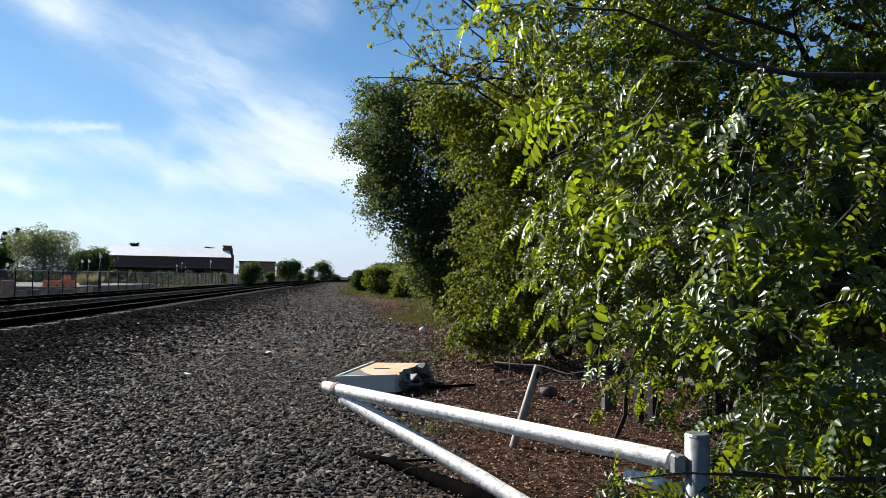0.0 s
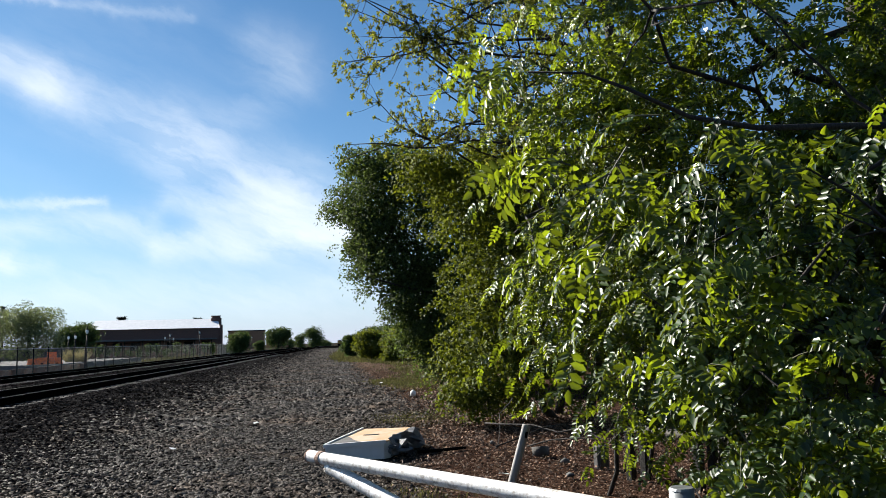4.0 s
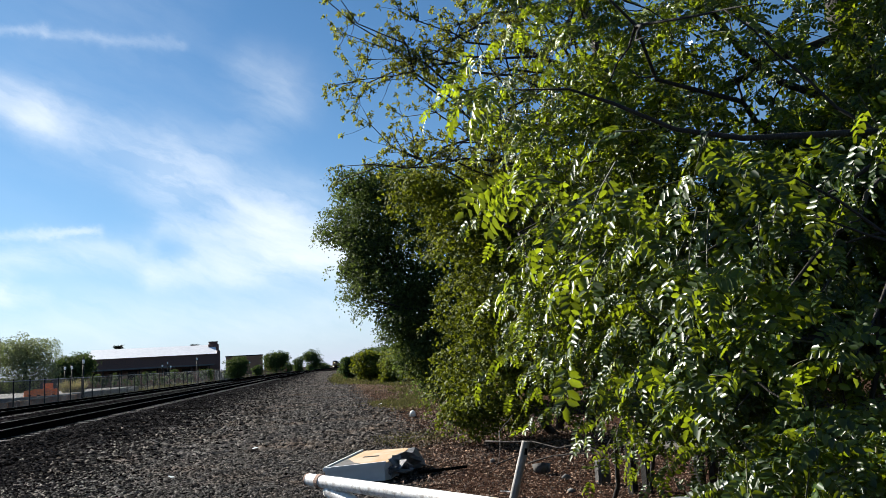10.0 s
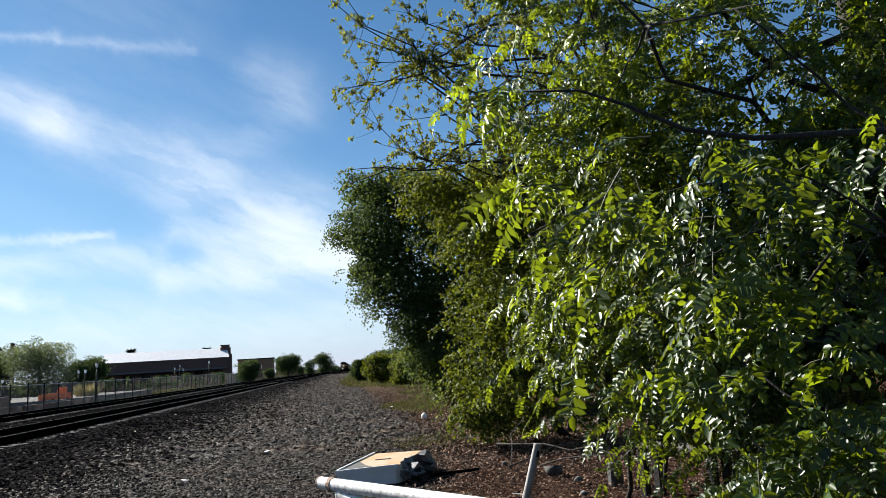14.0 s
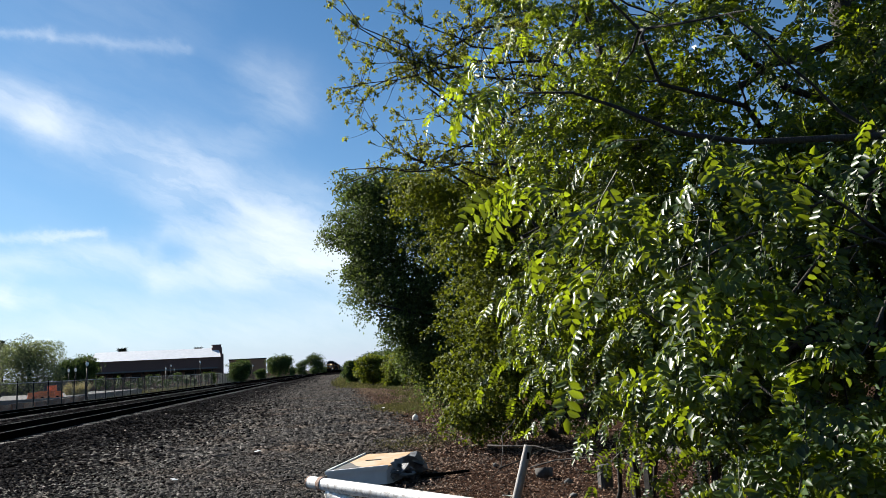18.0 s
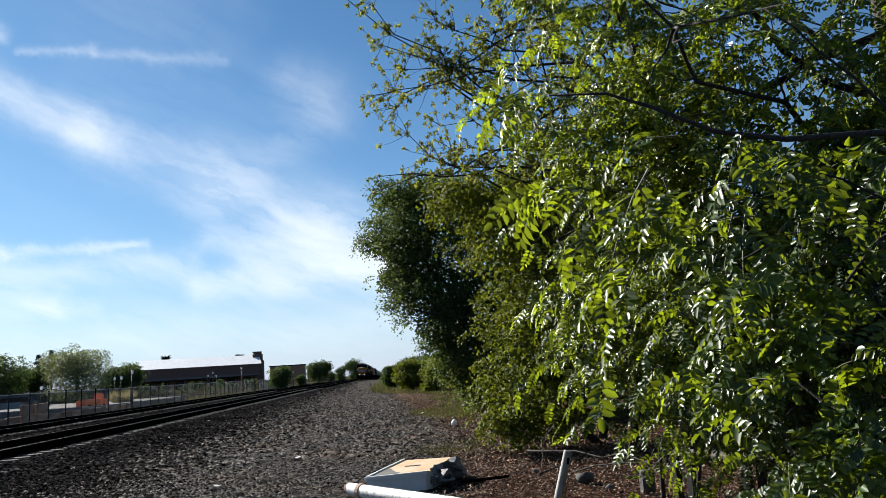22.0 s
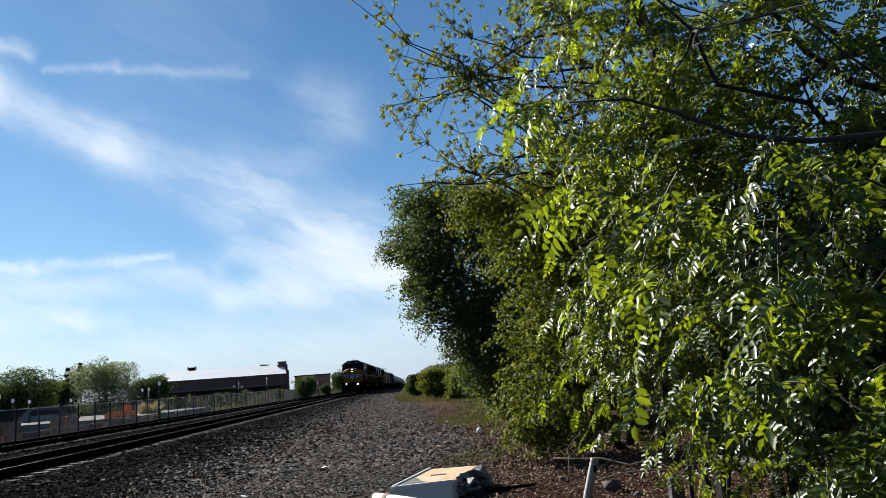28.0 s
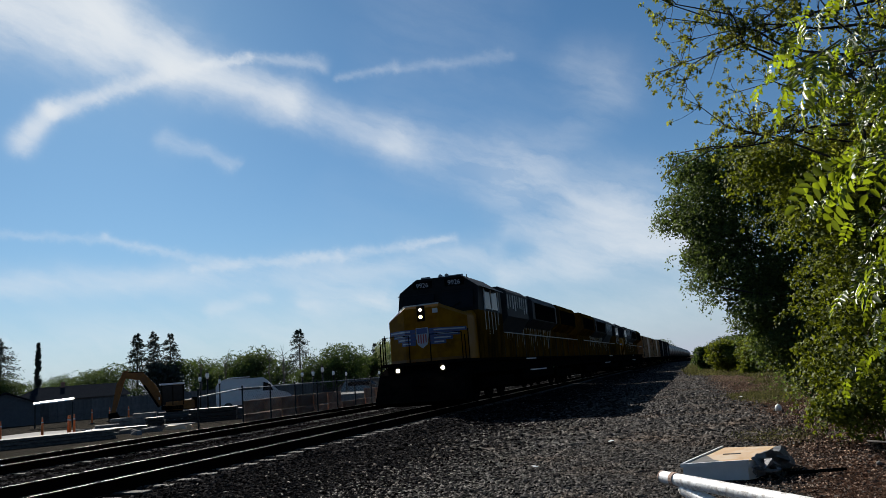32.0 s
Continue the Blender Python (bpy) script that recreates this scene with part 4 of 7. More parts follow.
    keep = (P[:, 2] < 2.9) | (RNG.uniform(0, 1, len(P)) < 0.8)
    P, out = P[keep], out[keep]
    D = out * 0.8 + RNG.normal(size=P.shape) * 0.45 + np.array([-0.25, -0.1, 0.1])
    old = RNG.uniform(0, 1, len(P)) < np.where(P[:, 2] > 2.4, 0.6, 0.8)
    foliage("crown", P[old], D[old], (0.25, 0.5), 8, (0.1, 0.165), (0.034, 0.048), 5, M_LEAF_NEAR, ratio=(0.48, 0.6))
    foliage("crown", P[~old], D[~old], (0.28, 0.5), 7, (0.11, 0.17), (0.036, 0.052), 5, M_LEAF_YOUNG)
    # low fringe under the crown
    P, out = on_skin([(-1.5, 0.2, 1.0, 0.9, 0.8, 0.3), (-0.7, -0.5, 0.95, 0.9, 0.8, 0.3), (0.6, -1.0, 0.9, 1.0, 0.9, 0.4), (-1.1, -0.9, 0.65, 0.7, 0.6, 0.3)], 330, 0.5, -0.6, 4.0, 27)
    foliage("crown", P, out * 0.5 + RNG.normal(size=P.shape) * 0.5 + np.array([-0.3, -0.3, 0.0]), (0.25, 0.45), 7, (0.09, 0.15), (0.036, 0.052), 4, M_LEAF_NEAR, lowest=0.3)
    # sprays near the gate, with larger pale leaflets
    P, out = on_skin([(-2.35, -2.35, 1.15, 0.28, 0.3, 0.3), (-2.1, -2.4, 1.4, 0.25, 0.3, 0.25), (-2.25, -2.3, 0.8, 0.3, 0.3, 0.25), (-1.8, -2.3, 1.0, 0.4, 0.4, 0.5), (-2.0, -2.2, 0.45, 0.4, 0.35, 0.3), (-1.4, -2.2, 0.6, 0.5, 0.5, 0.5)], 72, 0.3, -0.8, 3.0, 22, 0.05)
    SPRAYS.append(foliage("crown", P, out * 0.4 + RNG.normal(size=P.shape) * 0.4 + np.array([-0.3, -0.25, 0.55]), (0.25, 0.5), 7, (0.12, 0.19), (0.042, 0.058), 5, M_LEAF_NEAR, 0.6, (0.52, 0.66), 0.1))
    P, out = on_skin([(-3.0, -2.4, 2.05, 0.12, 0.2, 0.18), (-2.85, -2.35, 1.75, 0.12, 0.2, 0.15), (-2.6, -2.3, 2.2, 0.3, 0.25, 0.15), (-2.3, -2.2, 1.9, 0.3, 0.3, 0.25), (-1.6, -2.3, 2.25, 0.45, 0.3, 0.3)], 40, 0.3, -2, 3.0, 23, 0.03)
    SPRAYS.append(foliage("crown", P, out * 0.4 + RNG.normal(size=P.shape) * 0.4 + np.array([-0.4, -0.1, -0.2]), (0.2, 0.4), 6, (0.12, 0.18), (0.045, 0.062), 4, M_LEAF_NEAR, 0.6, (0.46, 0.6)))
    # young sprays with light coming through
    P = np.array([(-3.15, -2.4, 2.06), (-3.25, -2.2, 2.62), (-3.2, -2.0, 2.45), (-2.7, -2.5, 1.35), (-2.45, -2.6, 1.6), (-2.6, -1.6, 1.3), (-3.0, -1.2, 1.75), (-2.95, -0.9, 2.9), (-3.05, -0.6, 3.3)])
    SPRAYS.append(foliage("crown", P, np.tile([-0.5, -0.2, -0.1], (len(P), 1)) + RNG.normal(size=P.shape) * 0.3, (0.15, 0.3), 5, (0.14, 0.2), (0.048, 0.064), 5, M_LEAF_YOUNG, 0.5, (0.36, 0.46)))
    # growth at the foot of the hinge post
    P, out = on_skin([(-1.95, -1.9, 0.75, 0.25, 0.25, 0.25), (-1.6, -2.1, 0.6, 0.35, 0.35, 0.3), (-2.0, -2.0, 0.35, 0.22, 0.22, 0.15), (-1.65, -2.2, 0.3, 0.35, 0.3, 0.2), (-1.2, -1.7, 0.4, 0.5, 0.5, 0.35)], 80, 0.2, -2, 3.4, 28, 0.05)
    foliage("crown", P, RNG.normal(size=P.shape) * 0.6 + np.array([-0.3, -0.3, 0.5]), (0.15, 0.35), 6, (0.1, 0.16), (0.036, 0.055), 5, M_LEAF_NEAR, 0.3, (0.42, 0.54), 0.05)
    P, out = on_skin([(-3.0, -2.5, 0.42, 0.14, 0.07, 0.1), (-2.78, -2.48, 0.42, 0.12, 0.08, 0.1), (-2.6, -2.45, 0.4, 0.15, 0.1, 0.12)], 34, 0.2, -2, 2.6, 25, 0.02)
    foliage("crown", P, RNG.normal(size=P.shape) * 0.5 + np.array([-0.2, -0.2, 0.6]), (0.08, 0.18), 5, (0.08, 0.12), (0.03, 0.042), 4, M_LEAF_NEAR, 0.3, (0.42, 0.54), 0.04)
    # shaded leaves deep inside
    core = [(b[0] + 0.5, b[1] + 0.6, b[2], b[3] * 0.75, b[4] * 0.7, b[5] * 0.8) for b in main]
    Q, _ = in_blobs(26000, core, 0.2)
    Q = Q[(Q[:, 2] > 0.75) & (Q[:, 2] < 2.9 + RNG.normal(size=len(Q)) * 0.6)]
    L = RNG.uniform(0.06, 0.1, len(Q))
    V, F = rhomb_array(Q, random_dirs(len(Q)), random_dirs(len(Q)), L, L * 0.55)
    put("crown", np_mesh("inner", V, F, M_LEAF_NEAR), M_LEAF_NEAR, tr, "shaded inner leaves")


build_dark_tree()
build_mid_tree()
build_spring_tree()
build_near_tree()


def round_tree(x, y, w, h, label, material, n=2500, leaf=0.3, trunk=0.25, name="tree", gap=-0.3, seed=1, base=-0.3, group=""):
    tr = thing(name, label, "tree" if name == "tree" else "shrub", pose(x, y, base + dip(y, x)), group)
    s = Shape()
    branch(s, (0, 0, -0.2), (0.05 * w, 0, h * 0.7), 0.035 * h, 0.012 * h, seed=seed)
    put("trunk", s, M_BARK, tr, smooth=True)
    r = random.Random(seed)
    blobs = []
    for _ in range(7):
        a, q = r.uniform(0, 6.28), r.uniform(0.1, 0.5)
        blobs.append((math.cos(a) * q * w * 0.5, math.sin(a) * q * w * 0.5, h * r.uniform(trunk + 0.15, 0.8), w * r.uniform(0.25, 0.36), w * r.uniform(0.25, 0.36), h * r.uniform(0.14, 0.22)))
    blobs.append((0, 0, h * (trunk + 1) / 2, w * 0.42, w * 0.42, h * (1 - trunk) * 0.48))
    put("crown", crown_mesh("crown", blobs, n // 14, 14, leaf, material, leaf * 1.3, gap, 7.0 / w, seed, 0.75, 1.0, 0.6, 0.8, 0.09, 0.5), material, tr)
    return tr


def conifer(x, y, w, h, label, n=1800, seed=1, base=-0.3, slim=False):
    tr = thing("tree", label, "tree", pose(x, y, base))
    s = Shape()
    branch(s, (0, 0, -0.2), (0, 0, h * 0.97), 0.02 * h, 0.004 * h, wob=0.005, seed=seed)
    put("trunk", s, M_BARK, tr, smooth=True)
    r = np.random.default_rng(seed)
    k = 240
    u = np.sort(r.uniform(0.04 if slim else 0.1, 0.99, k))
    a = r.uniform(0, 6.28, k)
    reach = w * 0.5 * ((1 - u) ** (0.55 if slim else 0.85) + 0.03) * (0.8 if slim else 1.5) * r.uniform(0.85 if slim else 0.5, 1.1, k)
    per = max(n // k, 8)
    s0 = r.uniform(0.1, 1, (k, per))
    rad = reach[:, None] * s0
    A = a[:, None] + r.normal(size=(k, per)) * (0.25 if slim else 0.13)
    Z = u[:, None] * h + rad * (0.5 if slim else -0.2) + r.normal(size=(k, per)) * 0.007 * h
    P = np.stack([rad * np.cos(A), rad * np.sin(A), np.clip(Z, 0.1, h)], -1).reshape(-1, 3)
    D = np.stack([np.cos(A), np.sin(A), np.full(A.shape, 1.5 if slim else -0.3)], -1).reshape(-1, 3) + r.normal(size=P.shape) * 0.45
    L = np.full(len(P), h * (0.03 if slim else 0.024)) * r.uniform(0.6, 1.4, len(P))
    V, F = rhomb_array(P, D, unit(r.normal(size=P.shape) + np.array([0, 0, 1.0])), L, L * 0.4)
    put("crown", np_mesh("crown", V, F, M_CONIFER), M_CONIFER, tr)
    return tr


def polar(az, dist):
    return dist * math.sin(radians(az)), dist * math.cos(radians(az))


def build_far_trees():
    r = random.Random(77)
    # behind the yard
    for az, dist, w, h in [(-49.5, 92, 8, 4.5), (-46, 95, 9, 4.6), (-44.3, 90, 9, 5.0), (-42.6, 92, 8, 5.2), (-37.3, 95, 9, 6.0), (-35.6, 90, 7, 5.0), (-33.6, 85, 8, 5.9), (-31.5, 98, 8, 5.4), (-28.2, 88, 7, 5.2),
                           (-26.3, 88, 8, 5.9), (-24.8, 95, 7, 5.0), (-19.0, 100, 6, 4.4), (-53, 90, 10, 5), (-56, 88, 10, 6), (-16.6, 150, 8, 5.0)]:
        x, y = polar(az, dist)
        round_tree(x, y, w, h + r.uniform(0, 0.6), "leafy green tree behind the yard", M_FAR_LEAF, 15000, 0.15, 0.0, gap=-0.5, seed=int(abs(az) * 10), group="trees behind the yard")
    x, y = polar(-21.9, 88)
    round_tree(x, y, 7.8, 6.9, "broad pale green tree with an open crown", M_PALE_LEAF, 24000, 0.12, 0.05, gap=-0.6, seed=5)
    x, y = polar(-18.7, 108)
    round_tree(x, y, 4.2, 5.0, "dark green tree beside the station building", M_FAR_LEAF, 2200, 0.26, 0.2, seed=9)
    for az, el, w in [(-41.0, 4.4, 4.6), (-39.9, 4.5, 4.8), (-38.8, 4.3, 5.0), (-29.7, 4.05, 6.5), (-49.3, 4.5, 7.0), (-24.1, 2.6, 3.4), (-23.3, 2.9, 3.8)]:
        x, y = polar(az, 95)
        conifer(x, y, w, 1.7 + 95 * math.tan(radians(el)), "tall dark conifer behind the yard", 5500, int(abs(az) * 7))
    x, y = polar(-39.2, 92)
    round_tree(x, y, 5.5, 6.0, "dense dark evergreen under the redwoods", M_CONIFER, 3000, 0.3, 0.05, seed=33)
    x, y = polar(-47.15, 90)
    conifer(x, y, 0.9, 1.7 + 90 * math.tan(radians(3.95)), "slim dark cypress behind the yard", 5000, 8, slim=True)
    # along the line, far away
    for az, dist, w, h in [(-5.35, 190, 7.6, 6.3), (-3.75, 215, 4.2, 4.8), (-2.65, 600, 19, 18.5), (-2.85, 240, 2.4, 2.4), (-8.15, 105, 4.2, 3.6), (-6.7, 160, 3.0, 2.6), (-4.5, 300, 6, 4.4), (-1.9, 800, 18, 9), (0.75, 300, 9.8, 6.2), (0.25, 420, 8, 6.0), (1.4, 220, 6, 5.0)]:
        x, y = polar(az, dist)
        round_tree(x, y, w, h, "rounded dark green tree beside the line", M_FAR_LEAF, 12000, w * 0.026, -0.1, gap=-1.2, seed=int(dist), group="trees beside the line")
    for x, y, w, h in [(1.3, 51, 2.6, 2.1), (0.1, 63, 2.2, 1.9), (3.2, 34, 3.0, 2.3), (2.7, 46, 2.6, 1.9), (2.0, 55, 3.0, 2.0), (2.4, 82, 3.2, 2.4), (3.9, 48, 3.6, 2.6), (4.6, 60, 4.5, 3.0), (5.5, 75, 6, 3.5), (5, 100, 7, 4.0), (6, 140, 9, 4.5), (5.5, 200, 10, 5.0), (6, 290, 12, 6), (7, 33, 6, 5), (3.4, 92, 3.5, 3.0), (4.0, 115, 4.5, 3.8), (4.2, 150, 6, 5.0), (3.6, 56, 3.5, 2.6)]:
        round_tree(x, y, w, h, "leafy green shrub at the edge of the gravel path", M_LEAF_MID if y < 60 else M_FAR_LEAF, 7000 if y < 80 else 3000, 0.055 + y * 0.0015, 0.02, "shrub", seed=int(y), base=0.0, group="shrubs along the path")


build_far_trees()


def build_grass():
    n = 15000
    X, Y = RNG.uniform(-2.2, 4.0, n), 40 + 180 * RNG.uniform(0, 1, n) ** 1.8
    edge = np.interp(Y, (40, 46, 50, 58, 75), (2.6, 1.2, -0.2, -1.3, -1.6))
    keep = X > edge + RNG.normal(size=n) * 0.3
    X, Y = X[keep], Y[keep]
    for cx, cy, sx, sy, k in [(1.0, 13.2, 0.3, 0.45, 900), (1.75, 23.5, 0.4, 1.3, 900), (1.2, 24.5, 0.3, 0.9, 350), (2.3, 27.5, 0.35, 1.2, 300), (0.6, 6.8, 0.18, 0.18, 60), (2.6, 34, 0.5, 2, 300)]:
        X, Y = np.concatenate([X, cx + RNG.normal(size=k) * sx]), np.concatenate([Y, cy + RNG.normal(size=k) * sy])
    k = 3
    X, Y = np.repeat(X, k) + RNG.normal(size=len(X) * k) * 0.05, np.repeat(Y, k) + RNG.normal(size=len(Y) * k) * 0.05
    far = np.clip(Y / 30, 0.5, 2.2)
    L = RNG.uniform(0.05, 0.13, len(X)) * far
    base = np.stack([X, Y, np.array([dip(y) for y in Y]) - 0.01], -1)
    D = unit(RNG.normal(size=(len(X), 3)) * 0.35 + np.array([0, 0, 1.0]))
    V, F = rhomb_array(base, D, random_dirs(len(X)), L, np.full(len(X), 0.012) * np.clip(Y / 12, 1, 4))
    tagged(put("grass", np_mesh("grass", V, F, M_GRASS), M_GRASS), "patches of dry yellow-green grass beside the gravel", "grass", kind="stuff")


build_grass()

# ---- the gate and litter by the path ----
M_TAN = mat("tan_board", (0.36, 0.23, 0.12), (0.44, 0.29, 0.16), 5, 0.7, c3=(0.4, 0.36, 0.3), s3=2.5, amount3=0.6)
M_WHITE = mat("white_plastic", (0.5, 0.51, 0.53), (0.6, 0.6, 0.61), 4, 0.45, c3=(0.5, 0.48, 0.44), s3=3, amount3=0.4)
M_TARP = mat("grey_foil", (0.06, 0.065, 0.07), (0.2, 0.2, 0.21), 8, 0.5, 0.2, 0.6, 14)
M_BOARD = mat("weathered_board", (0.045, 0.04, 0.034), (0.1, 0.09, 0.076), 5, 0.85, 0, 0.3, vary=0.25, stretch=(6, 6, 1))
M_CONCRETE = mat("concrete", (0.09, 0.09, 0.09), (0.15, 0.148, 0.145), 6, 0.85, 0, 0.2, spec=0.04)
M_PALEROCK = mat("pale_rock", (0.6, 0.58, 0.54), (0.75, 0.73, 0.68), 9, 0.8, 0, 0.4)
M_DARKROCK = mat("dark_rock", (0.03, 0.028, 0.028), (0.075, 0.07, 0.065), 9, 0.85, 0, 0.5)
M_BLUE = mat("pale_blue_plastic", (0.09, 0.15, 0.22), (0.14, 0.21, 0.28), 5, 0.5)


def build_gate():
    g = thing("pipe_gate", "white galvanised pipe swing gate with rust marks beside the path", "gate", pose(0, 0, 0))
    tip, end = Vector((-0.30, 5.22, 0.60)), Vector((1.22, 3.05, 0.61))
    rail = put("top_rail", Shape().tube([tip, tip.lerp(end, 0.004), tip.lerp(end, 0.05), tip.lerp(end, 0.5), tip.lerp(end, 0.996), end], 0.041, 18), M_PIPE, g, smooth=True)
    put("collar", Shape().tube([tip.lerp(end, 0.045), tip.lerp(end, 0.06)], 0.0455, 18), M_RUST, rail, "rusty weld ring")
    put("end_cap", Shape().tube([tip + Vector((-0.006, 0.008, 0)), tip], 0.0435, 18), M_RUST, rail, "rusty pipe cap")
    put("brace", Shape().tube([(-0.17, 5.05, 0.55), (-0.163, 5.04, 0.5475), (0.56, 4.03, 0.3), (1.233, 3.06, 0.0525), (1.24, 3.05, 0.05)], 0.043, 16), M_PIPE, g, smooth=True)
    post = put("hinge_post", Shape().cyl(1.295, 2.99, -0.1, 0.725, 0.05, n=18), M_METALPOST, g, "grey steel hinge post", smooth=True)
    put("post_cap", Shape().cyl(1.295, 2.99, 0.725, 0.735, 0.052, 0.045, n=18), M_METALPOST, post)
    put("hinge", Shape().box(1.19, 2.96, 0.57, 1.24, 3.02, 0.65, 0.01), M_METALPOST, g)
    put("lower_rail", Shape().tube([(1.1, 3.26, 0.5), (1.26, 3.03, 0.49)], 0.03, 12), M_PIPE, g, smooth=True)


build_gate()


def build_rest_post():
    p = thing("leaning_pole", "leaning white pipe stake stuck in the litter", "pole", pose(1.2, 6.1, 0))
    pole = put("pole", Shape().tube([(-0.035, 0.0, -0.08), (-0.033, 0.0, -0.074), (0.188, 0.0, 0.634), (0.19, 0.0, 0.64)], 0.034, 14), M_POLE, p, smooth=True)
    put("bolt_hole", Shape().tube([(0.17, -0.037, 0.54), (0.18, -0.033, 0.59)], 0.012, 8), M_BLACK, pole)


build_rest_post()


def build_box():
    """A shallow discarded box lying askew: white sides and rim, a tan board on top, one side torn open."""
    b = thing("discarded_box", "discarded shallow white box with a tan lid and torn end", "box", pose(0.02, 8.86, 0))

    def at(u, v, z):
        """A point of the box: u along its front, v towards its back, z up."""
        lo = Vector((-0.37, 0.03, 0)).lerp(Vector((0.38, -0.02, 0)), u)
        hi = Vector((0.095, 1.3, 0)).lerp(Vector((0.72, 1.0, 0)), u)
        p = lo.lerp(hi, v)
        return (p.x, p.y, z)

    def slab(u0, u1, v0, v1, z0, z1, cut=0.0):
        ring = [(u0, v0), (u1 - cut, v0), (u1, v0 + cut), (u1, v1), (u0, v1)]
        return [[at(u, v, z0 + 0.03 * u * (z0 > 0.05) + 0.03 * v * (z0 > 0.05)) for u, v in ring], [at(u, v, z1 + 0.03 * u + 0.03 * v) for u, v in ring]]
    put("body", Shape().loft(slab(0.02, 0.99, 0.02, 0.99, 0.0, 0.16, 0.07)), M_WHITE, b)
    put("rim", Shape().loft(slab(0.0, 0.95, 0.0, 0.025, 0.145, 0.185)), M_WHITE, b, "white raised front rim")
    put("rim", Shape().loft(slab(0.0, 0.035, 0.03, 1.0, 0.145, 0.19)), M_WHITE, b, "white raised side rim")
    put("lid", Shape().loft(slab(0.045, 0.985, 0.03, 0.985, 0.162, 0.172, 0.06)), M_TAN, b, "tan board with a scuffed corner")
    scuff = [(0.05, 0.035), (0.6, 0.035), (0.35, 0.22), (0.16, 0.42), (0.05, 0.5)]
    put("scuff", Shape().loft([[at(u, v, z + 0.03 * u + 0.03 * v) for u, v in scuff] for z in (0.17, 0.176)]), M_CONCRETE, b, "bare grey corner of the board")
    put("slot", Shape().loft(slab(0.33, 0.6, 0.52, 0.55, 0.17, 0.178)), M_DARKROCK, b, "dark slot in the lid")
    r = random.Random(5)
    for i in range(14):
        x, y, _ = at(1.05 + r.uniform(0, 0.22), r.uniform(0.0, 0.8), 0)
        z, w = r.uniform(0.04, 0.15), r.uniform(0.05, 0.13)
        s = Shape().loft([[(x + r.uniform(-w, w), y + r.uniform(-w, w), max(0.0, z + r.uniform(-0.05, 0.05))) for _ in range(4)], [(x + r.uniform(-w, w), y + r.uniform(-w, w), z + r.uniform(0, 0.08)) for _ in range(4)]])
        put("foil_piece", s, M_TARP, b, "" if i else "crumpled grey foil lining")
    curl = [[at(1.0 + 0.02 * k + 0.05 * math.sin(k * 1.3 + j), 0.06 + 0.13 * k, 0.02 + 0.055 * j + 0.02 * math.sin(2.1 * k + j)) for j in range(5)] + [at(1.05 + 0.035 * k + 0.06 * math.sin(k * 1.3 + j), 0.08 + 0.13 * k, 0.03 + 0.055 * j + 0.02 * math.sin(2.1 * k + j)) for j in range(4, -1, -1)] for k in range(7)]
    put("torn_side", Shape().loft(curl), M_TARP, b, "torn curled grey side panel")
    put("flap", Shape().loft([[at(1.02, 0.05, 0.03), at(1.1, 0.1, 0.03), at(1.1, 0.2, 0.25), at(1.01, 0.12, 0.26)], [at(1.03, 0.07, 0.03), at(1.11, 0.12, 0.03), at(1.12, 0.22, 0.25), at(1.03, 0.14, 0.26)]]), M_TARP, b)
    st = thing("black_strip", "black plastic strip lying on the litter", "scrap", pose(0.85, 8.95, 0))
    put("strip", Shape().tube([(-0.1, -0.02, 0.05), (0.25, 0.1, 0.045), (0.5, 0.3, 0.03)], 0.02, 6), M_BLACK, st)


build_box()


def stone(x, y, r, material, label, sq=0.7, name="rock"):
    shapes, F = rock_shapes(3, int(abs(x * 31 + y * 17)))
    V = shapes[1] * np.array([r, r, r * sq]) + np.array([x, y, r * sq * 0.6])
    tagged(put(name, np_mesh(name, V, F, material), material, smooth=False), label, "rock")


stone(1.44, 18.0, 0.17, M_PALEROCK, "pale white rock at the edge of the gravel", 0.75)
stone(2.1, 8.5, 0.14, M_DARKROCK, "dark rock among the brown litter")
stone(2.22, 7.95, 0.07, M_CONCRETE, "small round grey stone on the litter")
stone(0.16, 5.63, 0.1, M_DARKROCK, "flat dark stone half sunk in the gravel", 0.4)
stone(2.05, 7.2, 0.06, M_CONCRETE, "small grey stone under the trees")
stone(1.75, 9.6, 0.06, M_CONCRETE, "small pale stone under the trees")


